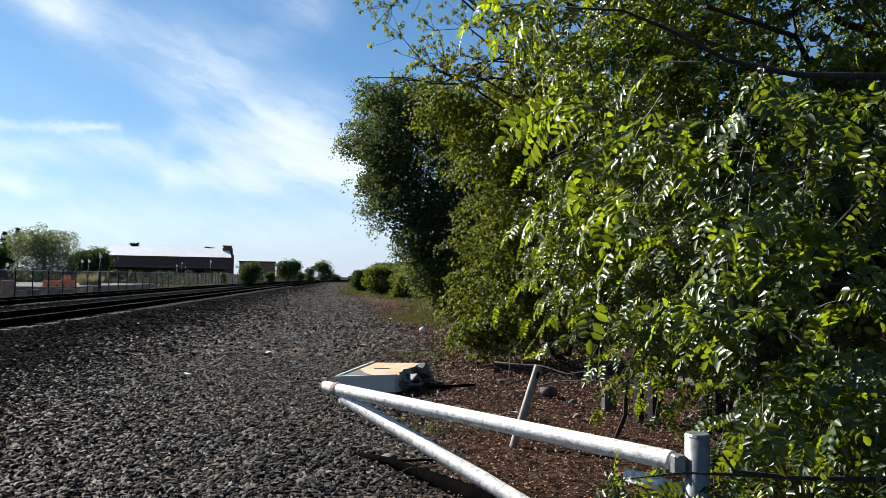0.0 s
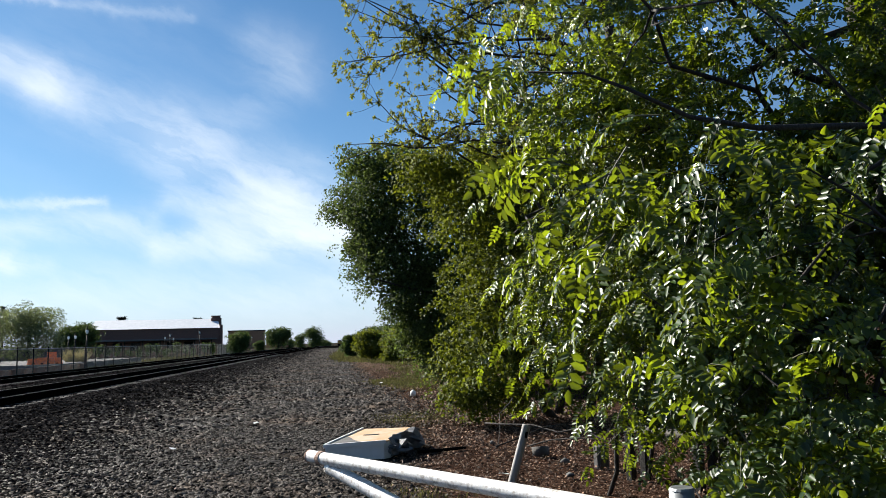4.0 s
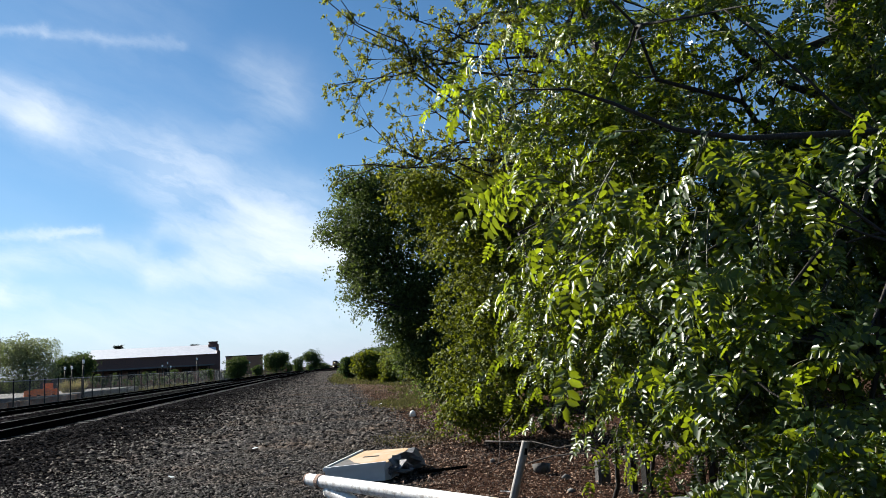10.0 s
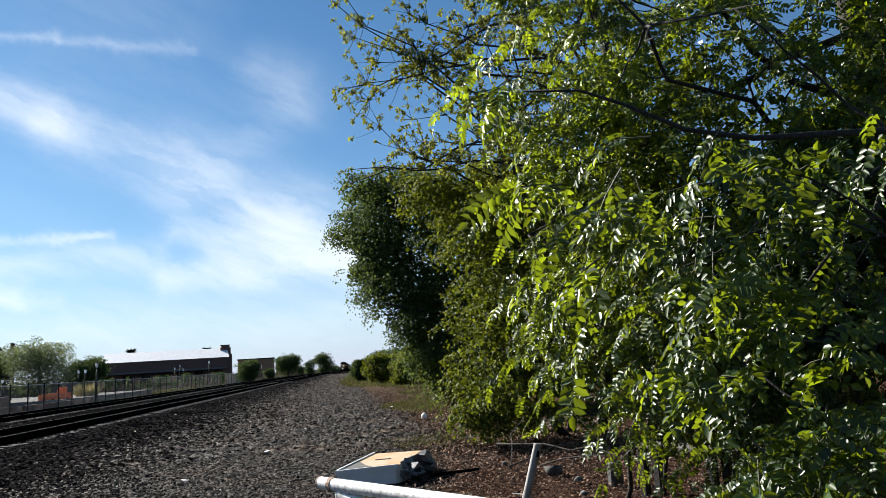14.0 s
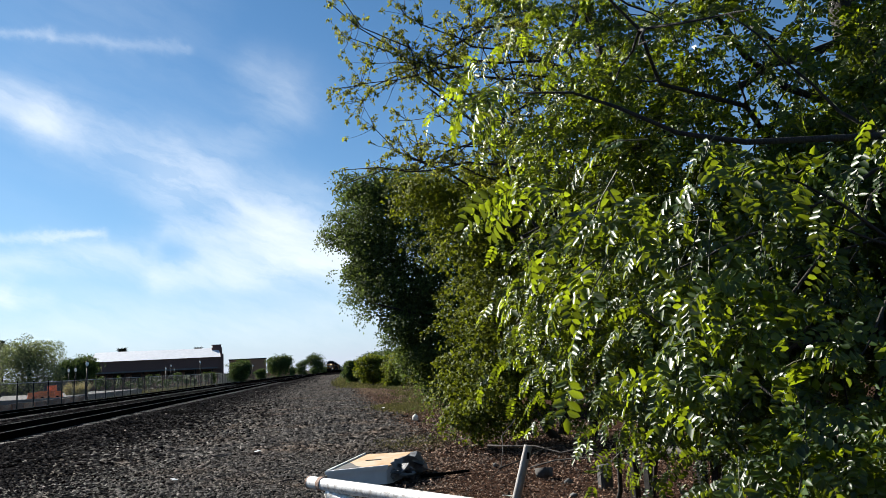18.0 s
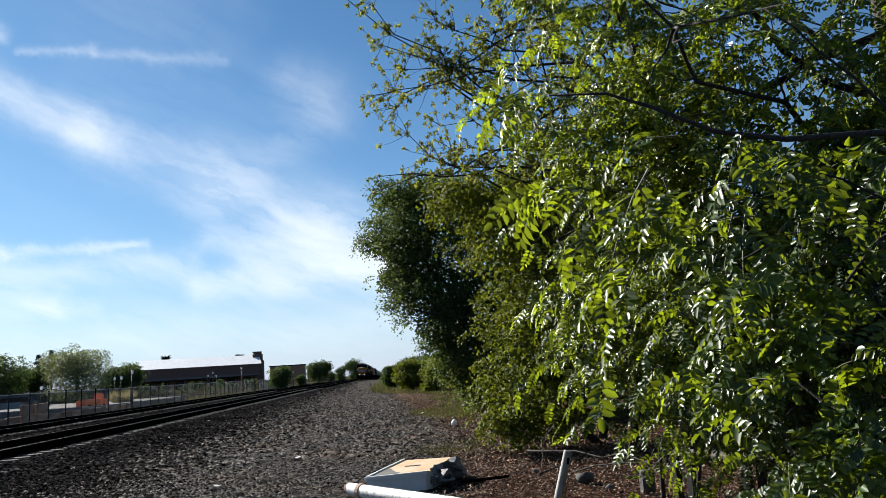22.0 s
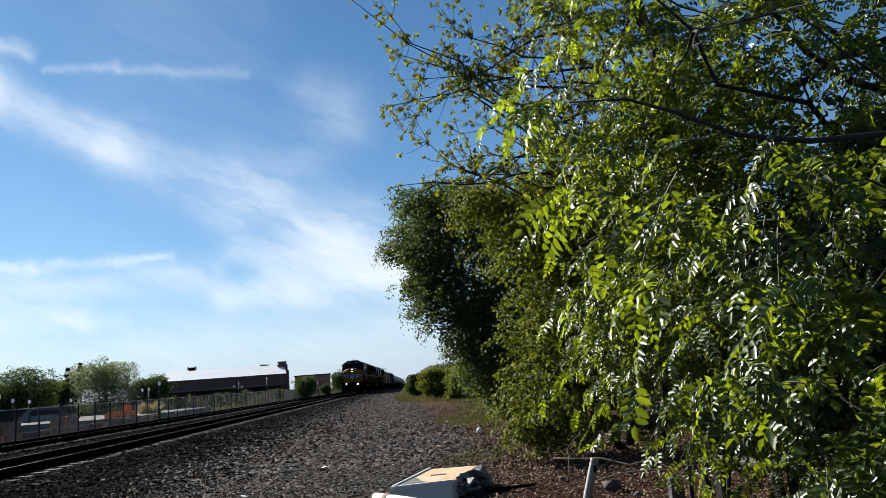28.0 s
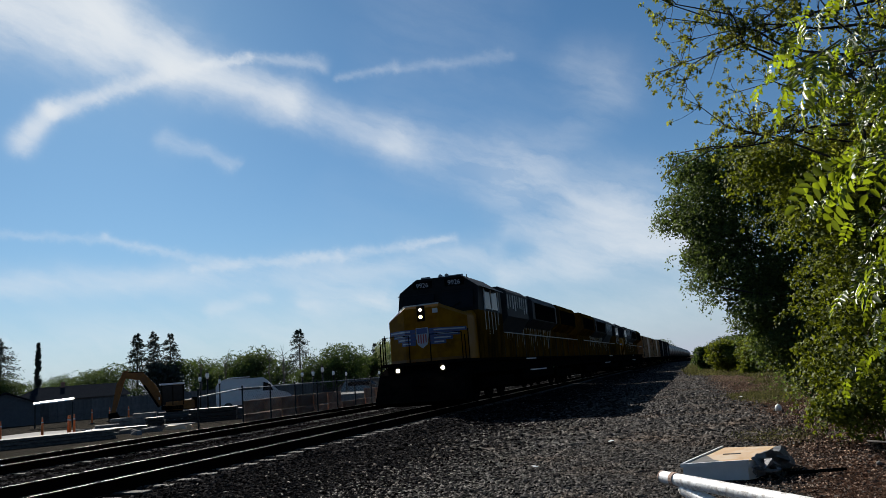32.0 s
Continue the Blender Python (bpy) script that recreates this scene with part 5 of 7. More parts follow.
def build_under_trees():
    blk = thing("concrete_block", "upright grey concrete block on the litter", "block", pose(2.52, 7.65, 0, 0, 0, 12))
    put("block", Shape().box(-0.07, -0.06, -0.02, 0.07, 0.06, 0.225, 0.025), M_DARKROCK, blk)
    bench = thing("wooden_stand", "weathered low wooden stand with a plank top", "stand", pose(2.85, 6.7, 0, 0, 0, -62))
    for k in range(3):
        put("plank", Shape().box(-0.45, -0.14 + k * 0.095, 0.43, 0.45, -0.055 + k * 0.095, 0.46, 0.006), M_BOARD, bench)
    for x, y in ((-0.38, -0.1), (-0.38, 0.1), (0.38, -0.1), (0.38, 0.1)):
        put("leg", Shape().box(x - 0.035, y - 0.035, -0.03, x + 0.035, y + 0.035, 0.43, 0.005), M_TIE, bench)
    fence = thing("board_fence", "weathered grey board fence behind the ash tree", "fence", pose(3.75, 7.6, 0, 0, 0, -76))
    me = Shape().box(0, -0.012, -0.05, 0.135, 0.012, 0.72, 0.006).mesh("board")
    r = random.Random(2)
    for k in range(38):
        put("board", me, M_BOARD, fence, m=pose(k * 0.145, r.uniform(-0.01, 0.01), r.uniform(-0.06, 0.05), 0, r.uniform(-0.8, 0.8), 0))
    for z in (0.18, 0.52):
        put("fence_rail", Shape().box(0, 0.014, z, 5.5, 0.06, z + 0.09), M_BOARD, fence)
    pipe = thing("pipe_stub", "pale blue plastic pipe standing beside the fence", "pipe", pose(2.3, 4.6, 0))
    put("pipe", Shape().tube([(0, 0, -0.05), (0.03, 0, 0.55)], 0.04, 14), M_BLUE, pipe, smooth=True)
    # fallen sticks
    for k, (a, b2, r0) in enumerate([((1.7, 9.8, 0.25), (3.0, 7.2, 0.2), 0.012), ((1.6, 8.6, 0.12), (2.9, 8.9, 0.35), 0.009), ((2.2, 10.4, 0.5), (1.5, 8.4, 0.06), 0.008), ((1.9, 8.3, 0.15), (2.7, 7.4, 0.25), 0.01), ((-0.1, 6.0, 0.02), (0.35, 5.4, 0.02), 0.006), ((0.0, 4.9, 0.02), (0.5, 5.3, 0.03), 0.006)]):
        st = Shape()
        branch(st, (0, 0, 0), Vector(b2) - Vector(a), r0, r0 * 0.4, sag=0.05, wob=0.12, n=7, sides=6, seed=400 + k)
        tagged(put("stick", st, M_BARK, smooth=True, m=Matrix.Translation(a)), "thin dry fallen branch lying on the litter", "stick", "fallen sticks")
    # Made-up branch in place of an unexplained, shadow-like dark band on the gravel.
    lg = Shape().tube([(-0.08, 5.72, 0.03), (0.16, 5.45, 0.035), (0.4, 5.02, 0.03), (0.62, 4.62, 0.03), (0.85, 4.15, 0.02)], [0.012, 0.03, 0.045, 0.06, 0.05], 8)
    lg.tube([(0.16, 5.45, 0.04), (0.5, 5.42, 0.05), (0.72, 5.36, 0.03)], [0.012, 0.008, 0.004], 6)
    tagged(put("branch", lg, M_BLACK, smooth=True), "black branch added for a dark shadow-like band on the gravel", "branch")
    # scraps
    r = random.Random(8)
    for x, y in [(0.48, 7.42), (1.43, 7.3), (0.8, 6.9), (-2.3, 10.2), (0.9, 23.5), (-1.6, 13.0), (0.3, 6.6)]:
        sc = Shape().loft([[(-0.05, -0.03, 0.012), (0.05, -0.02, 0.02), (0.04, 0.03, 0.03), (-0.04, 0.03, 0.015)], [(-0.05, -0.03, 0.016), (0.05, -0.02, 0.024), (0.04, 0.03, 0.034), (-0.04, 0.03, 0.019)]])
        tagged(put("paper_scrap", sc, M_WHITE, m=pose(x, y, 0.03, 0, 0, r.uniform(0, 180))), "small pale scrap of litter on the gravel", "scrap", "litter scraps")


build_under_trees()

# ---- beyond the tracks ----
M_GLOBE = mat("white_lamp_globe", (0.75, 0.76, 0.75), (0.85, 0.85, 0.84), 5, 0.3)
M_PLY = mat("brown_hoarding", (0.16, 0.075, 0.042), (0.3, 0.16, 0.09), 3, 0.85, vary=0.55, c3=(0.22, 0.17, 0.13), s3=1.5, amount3=0.5)
M_EXC = mat("excavator_yellow", (0.1, 0.042, 0.009), (0.15, 0.066, 0.014), 4, 0.6, c3=(0.06, 0.04, 0.025), s3=1.5, spec=0.2)
M_RUBBER = mat("black_rubber", (0.015, 0.015, 0.015), (0.03, 0.03, 0.03), 9, 0.85)
M_ORANGE = mat("orange_plastic", (0.6, 0.13, 0.03), (0.75, 0.19, 0.05), 5, 0.5)
M_VAN = mat("white_van_paint", (0.36, 0.37, 0.38), (0.42, 0.43, 0.44), 2, 0.35, coat=0.4)
M_SHINGLE = mat("grey_shingle", (0.01, 0.012, 0.016), (0.02, 0.023, 0.028), 8, 0.95, 0, 0.3, spec=0.0)
M_SIDING = mat("blue_grey_siding", (0.03, 0.036, 0.045), (0.05, 0.057, 0.067), 3, 0.8)
M_FENCEGREY = mat("grey_fence_board", (0.05, 0.05, 0.053), (0.09, 0.09, 0.093), 3, 0.85, vary=0.2)
M_CARBLACK = mat("black_car_paint", (0.012, 0.013, 0.016), (0.02, 0.021, 0.025), 2, 0.2, coat=0.6)
M_STUCCO = mat("brown_orange_wall", (0.22, 0.11, 0.065), (0.28, 0.15, 0.09), 3, 0.85)
M_WIRE = mat("chain_link_wire", (0.05, 0.053, 0.055), (0.09, 0.093, 0.095), 30, 0.6, 0.3)
M_PLANT = leaf_mat("straw_plant", (0.3, 0.26, 0.12), (0.42, 0.36, 0.18), (0.4, 0.35, 0.15), 0.3, 0.7)
YARD = -0.3


def build_chain_fence():
    """Chain link on steel posts along the far side of the tracks."""
    f = thing("chain_link_fence", "chain-link fence with dark steel posts beside the further track", "fence", pose(-17.5, 0, YARD))
    posts = [23.2, 26.0] + [26.0 + 2.05 * k for k in range(1, 42)]
    me = Shape().cyl(0, 0, -0.1, 1.76, 0.035, n=8).ball(0, 0, 1.77, 0.045, n=8, rows=4).mesh("post")
    for y in posts:
        put("post", me, M_DARKPOST, f, m=pose(0, y, 0))
    put("top_wire", Shape().tube([(0, 23.2, 1.5), (0, 26, 1.7)], 0.02, 6).tube([(0, 26, 1.7), (0, posts[-1], 1.7)], 0.02, 6), M_METALPOST, f)
    V, F = [], []
    L, H, stepw = posts[-1], 1.66, 0.16
    y = 26.0 - H
    w = 0.0035

    def wire(y0, z0, y1, z1):
        k = len(V)
        for dx, dz in ((-w, -w), (w, -w), (0, w)):
            V.append((dx, y0, z0 + dz))
        for dx, dz in ((-w, -w), (w, -w), (0, w)):
            V.append((dx, y1, z1 + dz))
        for a, b2 in ((0, 1), (1, 2), (2, 0)):
            F.append((k + a, k + b2, k + b2 + 3, k + a + 3))
    while y < L:
        a0 = max(y, 26.0)
        b0 = min(y + H, L)
        if b0 > a0:
            wire(a0, 0.03 + a0 - y, b0, 0.03 + b0 - y)
            wire(a0, 0.03 + H - (a0 - y), b0, 0.03 + H - (b0 - y))
        y += stepw
    put("mesh_wire", np_mesh("mesh_wire", V, F, M_WIRE), M_WIRE, f, "grey diamond wire mesh")


build_chain_fence()


def build_lamps():
    """Ornamental lamps with an urn-shaped white globe on a dark post."""
    def lamp_post(x, y, h, arms=1):
        p = thing("street_lamp", "dark ornamental lamp post with a white globe lantern", "street lamp", pose(x, y, YARD), "ornamental lamps")
        put("post", Shape().cyl(0, 0, 0, 0.5, 0.13, 0.09, 10).cyl(0, 0, 0.5, h - 0.55, 0.055, 0.045, 10).cyl(0, 0, h - 0.58, h - 0.5, 0.06, 0.08, 10), M_DARKPOST, p, smooth=True)
        lan = put("globe", Shape().loft([[(q * math.cos(a), q * math.sin(a), z) for a in (2 * math.pi * k / 12 for k in range(12))] for q, z in ((0.05, h - 0.5), (0.095, h - 0.42), (0.105, h - 0.3), (0.07, h - 0.2))]), M_GLOBE, p, "white glass globe", smooth=True)
        put("finial", Shape().cyl(0, 0, h - 0.2, h - 0.12, 0.11, 0.05, 12).cyl(0, 0, h - 0.12, h + 0.04, 0.035, 0.01, 8), M_DARKPOST, lan, "dark pointed cap")
        return p
    for az, el, d in [(-36.85, 1.3, 52), (-36.34, 1.55, 46), (-35.5, 1.0, 58), (-29.6, 1.05, 56), (-28.8, 1.08, 54), (-28.1, 1.36, 48), (-27.3, 0.97, 58), (-26.36, 0.8, 66), (-23.9, 0.66, 74),
                      (-18.3, 1.44, 60), (-19.0, 1.02, 74), (-19.42, 0.98, 78), (-10.91, 1.08, 100), (-13.24, 0.72, 112), (-12.67, 0.62, 118), (-8.12, 0.7, 128), (-7.23, 0.57, 150), (-12.9, 0.9, 114)]:
        x, y = polar(az, d)
        lamp_post(x, y, 1.66 + d * math.tan(radians(el)))


build_lamps()


def build_hoarding():
    """A row of brown panels behind the chain-link fence."""
    h = thing("panel_barrier", "row of brown panels standing behind the chain-link fence", "barrier", pose(-19.2, 0, YARD))
    r = random.Random(3)
    me = Shape().box(-0.05, 0, 0, 0.05, 1.52, 0.56, 0.02).mesh("panel")
    for k in range(19):
        for row in range(2):
            if row == 1 and (k > 9 or k in (6, 7)):
                continue
            put("panel", me, M_PLY, h, m=pose(r.uniform(-0.05, 0.05), 28.6 + k * 1.56, row * 0.58, r.uniform(-1, 1), 0, r.uniform(-1.5, 1.5)))
    slab = thing("concrete_slab", "pale concrete slab in the yard", "slab", pose(0, 0, YARD))
    x, y = polar(-22.7, 62)
    put("slab", Shape().box(x - 9.0, y - 4.6, 0.0, x + 4.6, y + 16, 0.65, 0.05), M_CONCRETE, slab)
    x, y = polar(-45, 44)
    slab = thing("concrete_slab", "pale concrete slab beside the orange posts", "slab", pose(0, 0, YARD))
    put("slab", Shape().box(x - 7, y - 1.5, 0, x + 4.5, y + 4, 0.07, 0.02), M_CONCRETE, slab)
    # orange water barriers
    for az, d, top, turn in [(-21.3, 57.6, 0.4, 24), (-20.75, 57.4, 0.45, 14), (-20.3, 57.8, 0.42, 30), (-20.4, 58.6, 0.8, 62)]:
        x, y = polar(az, d)
        b = thing("traffic_barrier", "low orange plastic barrier standing on the pale slab", "barrier", pose(x, y, YARD + 0.65, 0, 0, turn), "orange barriers")
        w = 0.34 if top > 0.6 else 0.55
        put("body", Shape().loft([[(-w, -0.2, 0), (w, -0.2, 0), (w, 0.2, 0), (-w, 0.2, 0)], [(-w * 0.97, -0.11, 0.15), (w * 0.97, -0.11, 0.15), (w * 0.97, 0.11, 0.15), (-w * 0.97, 0.11, 0.15)], [(-w * 0.93, -0.07, top), (w * 0.93, -0.07, top), (w * 0.93, 0.07, top), (-w * 0.93, 0.07, top)]]), M_ORANGE, b)
        put("slot", Shape().box(-w * 0.5, -0.215, 0.02, -w * 0.2, -0.18, 0.09).box(w * 0.2, -0.215, 0.02, w * 0.5, -0.18, 0.09), M_BLACK, b)
    for az, d in [(-49.3, 40), (-46.9, 41), (-45.35, 42), (-45.0, 43), (-45.25, 41.2), (-43.9, 60), (-42.8, 62), (-41.6, 60)]:
        x, y = polar(az, d)
        c = thing("traffic_post", "orange channelizer post with a black base", "traffic post", pose(x, y, YARD + 0.0), "orange posts")
        put("base", Shape().box(-0.17, -0.17, 0, 0.17, 0.17, 0.09, 0.02), M_RUBBER, c)
        tube = put("tube", Shape().tube([(0, 0, 0.09), (0, 0, 0.95), (0, 0, 1.0), (0, 0, 1.06)], [0.065, 0.045, 0.025, 0.04], 10), M_ORANGE, c, smooth=True)
        put("reflector", Shape().cyl(0, 0, 0.8, 0.86, 0.053, 0.051, 10), M_WHITE, tube)


build_hoarding()


def build_excavator():
    x, y = polar(-38.6, 50)
    e = thing("excavator", "yellow compact excavator with a raised boom on black tracks", "excavator", pose(x, y, YARD + 0.05, 0, 0, 38.6))
    for sy in (-0.75, 0.75):
        tr = put("crawler", Shape().tube([(-1.05, sy, 0.28), (-0.95, sy, 0.28), (0.95, sy, 0.28), (1.05, sy, 0.28)], [0.16, 0.28, 0.28, 0.16], 12).box(-0.95, sy - 0.2, 0, 0.95, sy + 0.2, 0.56, 0.04), M_RUBBER, e)
        for k in range(5):
            put("roller", Shape().tube([(-0.8 + k * 0.4, sy - 0.23, 0.2), (-0.8 + k * 0.4, sy + 0.23, 0.2)], 0.1, 10), M_METALPOST, tr)
    put("turntable", Shape().cyl(0, 0, 0.5, 0.68, 0.5, n=18), M_BLACK, e)
    put("house", Shape().box(-0.6, -0.75, 0.66, 1.3, 0.75, 1.25, 0.12), M_EXC, e)
    put("counterweight", Shape().box(1.0, -0.75, 0.62, 1.42, 0.75, 1.35, 0.14), M_BLACK, e)
    c = put("cab", Shape().box(-0.75, -0.75, 0.7, 0.55, 0.1, 0.95, 0.04).box(-0.75, -0.75, 0.95, -0.68, -0.68, 2.2).box(0.48, -0.75, 0.95, 0.55, -0.68, 2.2).box(-0.75, 0.03, 0.95, -0.68, 0.1, 2.2).box(0.48, 0.03, 0.95, 0.55, 0.1, 2.2).box(-0.12, -0.75, 0.95, -0.06, -0.7, 2.2), M_BLACK, e)
    put("cab_roof", Shape().box(-0.85, -0.8, 2.2, 0.6, 0.15, 2.3, 0.03), M_WHITE, c, "pale sunlit cab roof")
    put("window_pane", Shape().box(-0.68, -0.735, 1.0, 0.48, -0.725, 2.18), M_GLASSDARK, c)
    put("seat", Shape().box(-0.1, -0.5, 0.95, 0.3, -0.1, 1.35, 0.05).box(0.2, -0.5, 1.3, 0.34, -0.1, 1.9, 0.04), M_RUBBER, c)
    boom = put("boom", Shape().loft([[(px - nx * w, yy, pz - nz * w) for yy in (0.25, 0.55)] + [(px + nx * w, yy, pz + nz * w) for yy in (0.55, 0.25)]
                                     for px, pz, w, nx, nz in ((-0.75, 1.0, 0.22, 0.9, 0.4), (-1.3, 2.1, 0.3, 0.85, 0.5), (-1.9, 2.85, 0.26, 0.4, 0.9), (-3.0, 3.0, 0.15, 0.0, 1.0))]), M_EXC, e)
    put("cylinder", Shape().tube([(-0.9, 0.2, 0.9), (-1.75, 0.2, 2.3)], 0.06, 10).tube([(-1.7, 0.4, 3.05), (-2.95, 0.4, 3.15)], 0.055, 10), M_BLACK, boom)
    stick = put("dipper", Shape().loft([[(px - nx * w, yy, pz - nz * w) for yy in (0.28, 0.52)] + [(px + nx * w, yy, pz + nz * w) for yy in (0.52, 0.28)]
                                        for px, pz, w, nx, nz in ((-2.75, 3.25, 0.15, 1, 0.2), (-3.1, 2.5, 0.22, 1, 0.2), (-3.5, 0.75, 0.13, 1, 0.2))]), M_EXC, e)
    put("bucket", Shape().loft([[(-3.75, yy, 0.75), (-3.3, yy, 0.8), (-3.05, yy, 0.35), (-3.3, yy, 0.05), (-3.75, yy, 0.2)] for yy in (0.05, 0.75)]), M_BLACK, stick)
    put("work_lamp", Shape().box(-0.9, -0.5, 1.35, -0.84, -0.3, 1.5), M_WHITE, e)


build_excavator()


def build_van():
    x, y = polar(-33.2, 62)
    v = thing("van", "white cargo van parked in the yard", "van", pose(x, y, YARD, 0, 0, 36))
    prof = [(-2.75, 0.45), (2.85, 0.45), (2.9, 0.95), (2.6, 1.15), (1.9, 1.35), (1.15, 2.15), (0.8, 2.42), (-2.0, 2.5), (-2.55, 2.35), (-2.8, 1.9)]
    body = put("body", Shape().loft([[(px, -0.98 if abs(pz) < 1.5 else -0.85, pz) for px, pz in prof], [(px, 0.98 if abs(pz) < 1.5 else 0.85, pz) for px, pz in prof]]), M_VAN, v)
    put("side_window", Shape().loft([[(0.75, yy, 1.4), (1.55, yy, 1.4), (1.1, yy, 2.0), (0.75, yy, 2.05)] for yy in (-1.0, -0.9)]), M_GLASSDARK, body)
    put("windscreen", Shape().loft([[(1.95, yy, 1.38), (1.22, yy, 2.12), (1.2, yy, 2.08), (1.9, yy, 1.36)] for yy in (-0.8, 0.8)]), M_GLASSDARK, body)
    put("side_stripe", Shape().box(-1.1, -0.99, 1.55, 0.55, -0.96, 1.75), M_FENCEGREY, body, "grey lettering bar")
    for wx in (-1.9, 1.9):
        for wy in (-0.9, 0.9):
            w = put("wheel", Shape().tube([(wx, wy - 0.12, 0.34), (wx, wy + 0.12, 0.34)], 0.34, 16), M_RUBBER, v)
            put("rim", Shape().tube([(wx, wy - 0.13, 0.34), (wx, wy + 0.13, 0.34)], 0.19, 12), M_METALPOST, w)
    put("roof_rack", Shape().box(-1.9, -0.7, 2.52, -0.2, 0.7, 2.58, 0.01), M_WHITE, v)
    x, y = polar(-25.2, 70)
    c = thing("car", "black car parked beyond the panels", "car", pose(x, y, YARD + 0.1, 0, 0, 25))
    prof = [(-2.2, 0.35), (2.2, 0.35), (2.25, 0.8), (1.4, 0.98), (0.7, 1.5), (-1.5, 1.55), (-2.15, 1.0)]
    put("body", Shape().loft([[(px, -0.9 + 0.12 * (pz > 1.2), pz) for px, pz in prof], [(px, 0.9 - 0.12 * (pz > 1.2), pz) for px, pz in prof]]), M_CARBLACK, c)
    put("side_window", Shape().box(-1.3, -0.87, 1.05, 0.7, -0.8, 1.42), M_GLASSDARK, c)
    for wx in (-1.4, 1.4):
        for wy in (-0.82, 0.82):
            put("wheel", Shape().tube([(wx, wy - 0.1, 0.33), (wx, wy + 0.1, 0.33)], 0.33, 16), M_RUBBER, c)


build_van()


def build_yard_clutter():
    r = random.Random(14)
    for k, (az, d, w, dd, hh, m2, lab) in enumerate([(-36.0, 46, 2.6, 1.2, 0.75, M_DARKPOST, "dark grey equipment crate in the yard"), (-34.9, 47, 1.6, 1.0, 0.6, M_SIDING, "blue-grey crate in the yard"), (-40.6, 45, 1.2, 0.9, 0.8, M_CONCRETE, "grey wrapped pallet of material"),
                                                     (-39.9, 44, 0.9, 0.9, 0.55, M_DARKPOST, "dark crate beside the excavator"), (-41.8, 46, 1.5, 0.8, 0.6, M_CONCRETE, "grey stack of concrete slabs"), (-43, 45, 1.2, 1.0, 0.35, M_CONCRETE, "low stack of concrete slabs"),
                                                     (-42.3, 41, 2.8, 0.8, 0.28, M_DARKPOST, "dark pile of steel in the yard"), (-46.2, 36, 4.6, 1.4, 0.42, M_DARKROCK, "dark heap of earth beside the track")]):
        x, y = polar(az, d)
        c = thing("crate" if k < 4 else "material_stack", lab, "crate" if k < 4 else "stack", pose(x, y, YARD, 0, 0, -az + r.uniform(-8, 8)))
        n = 3
        for i in range(n):
            z0, z1 = hh * i / n, hh * (i + 1) / n - 0.02
            q = r.uniform(-0.06, 0.06)
            put("layer", Shape().box(-w / 2 + q, -dd / 2, z0, w / 2 + q, dd / 2, z1, 0.02), m2, c)
    # loose debris
    for k in range(26):
        x, y = polar(r.uniform(-45.5, -36.5), r.uniform(36, 46))
        w = r.uniform(0.15, 0.7)
        deb = Shape().loft([[(-w, -0.12, 0), (w, -0.15, 0), (w, 0.15, 0), (-w, 0.1, 0)], [(-w * 0.8, -0.1, 0.16), (w * 0.7, -0.08, 0.2), (w * 0.9, 0.1, 0.12), (-w * 0.6, 0.08, 0.22)]])
        m2 = r.choice([M_CONCRETE, M_WHITE, M_BOARD, M_DARKROCK, M_TAN])
        tagged(put("rubble_piece", deb, m2, m=pose(x, y, YARD, 0, 0, r.uniform(0, 180))), "piece of building rubble lying in the yard", "rubble", "yard rubble")
    # hose coil
    x, y = polar(-44.3, 38)
    hc = thing("hose_coil", "black coiled hose lying in the yard", "hose", pose(x, y, YARD))
    for k in range(3):
        put("coil", Shape().tube([(0.6 * math.cos(a), 0.4 * math.sin(a), 0.06 + 0.09 * k + 0.05 * math.sin(3 * a)) for a in (2 * math.pi * i / 20 for i in range(21))], 0.05, 6), M_RUBBER, hc)
    # white awning
    x, y = polar(-46.2, 62)
    aw = thing("canopy", "white canopy on thin posts beside the house", "canopy", pose(x, y, YARD - 0.1, 0, 0, 46))
    put("roof", Shape().loft([[(-1.3, -0.8, 1.75), (1.3, -0.8, 1.9), (1.3, 0.8, 1.95), (-1.3, 0.8, 1.8)], [(-1.3, -0.8, 1.83), (1.3, -0.8, 1.98), (1.3, 0.8, 2.1), (-1.3, 0.8, 1.95)]]), M_WHITE, aw)
    for px in (-1.2, 1.2):
        for py in (-0.7, 0.7):
            put("post", Shape().cyl(px, py, 0, 1.8, 0.03, n=6), M_DARKPOST, aw)
    # straw-coloured plant by the lamp
    x, y = polar(-18.9, 64)
    pl = thing("ornamental_grass", "tall straw-coloured ornamental grass beside the lamps", "plant", pose(x, y, YARD))
    n = 900
    a = RNG.uniform(0, 6.28, n)
    D = np.stack([np.cos(a) * 0.5, np.sin(a) * 0.5, np.full(n, 1.0)], -1) + RNG.normal(size=(n, 3)) * 0.15
    V, F = rhomb_array(np.stack([np.cos(a) * 0.15, np.sin(a) * 0.15, np.zeros(n)], -1), D, random_dirs(n), RNG.uniform(0.8, 1.9, n), np.full(n, 0.05))
    put("blades", np_mesh("blades", V, F, M_PLANT), M_PLANT, pl)
    # grass strip and young trees behind the chain-link fence
    n = 16000
    Y = RNG.uniform(56, 112, n)
    X = RNG.uniform(-23, -18, n)
    L = RNG.uniform(0.15, 0.4, n)
    V, F = rhomb_array(np.stack([X, Y, np.full(n, YARD)], -1), unit(RNG.normal(size=(n, 3)) * 0.3 + np.array([0, 0, 1.0])), random_dirs(n), L, np.full(n, 0.05))
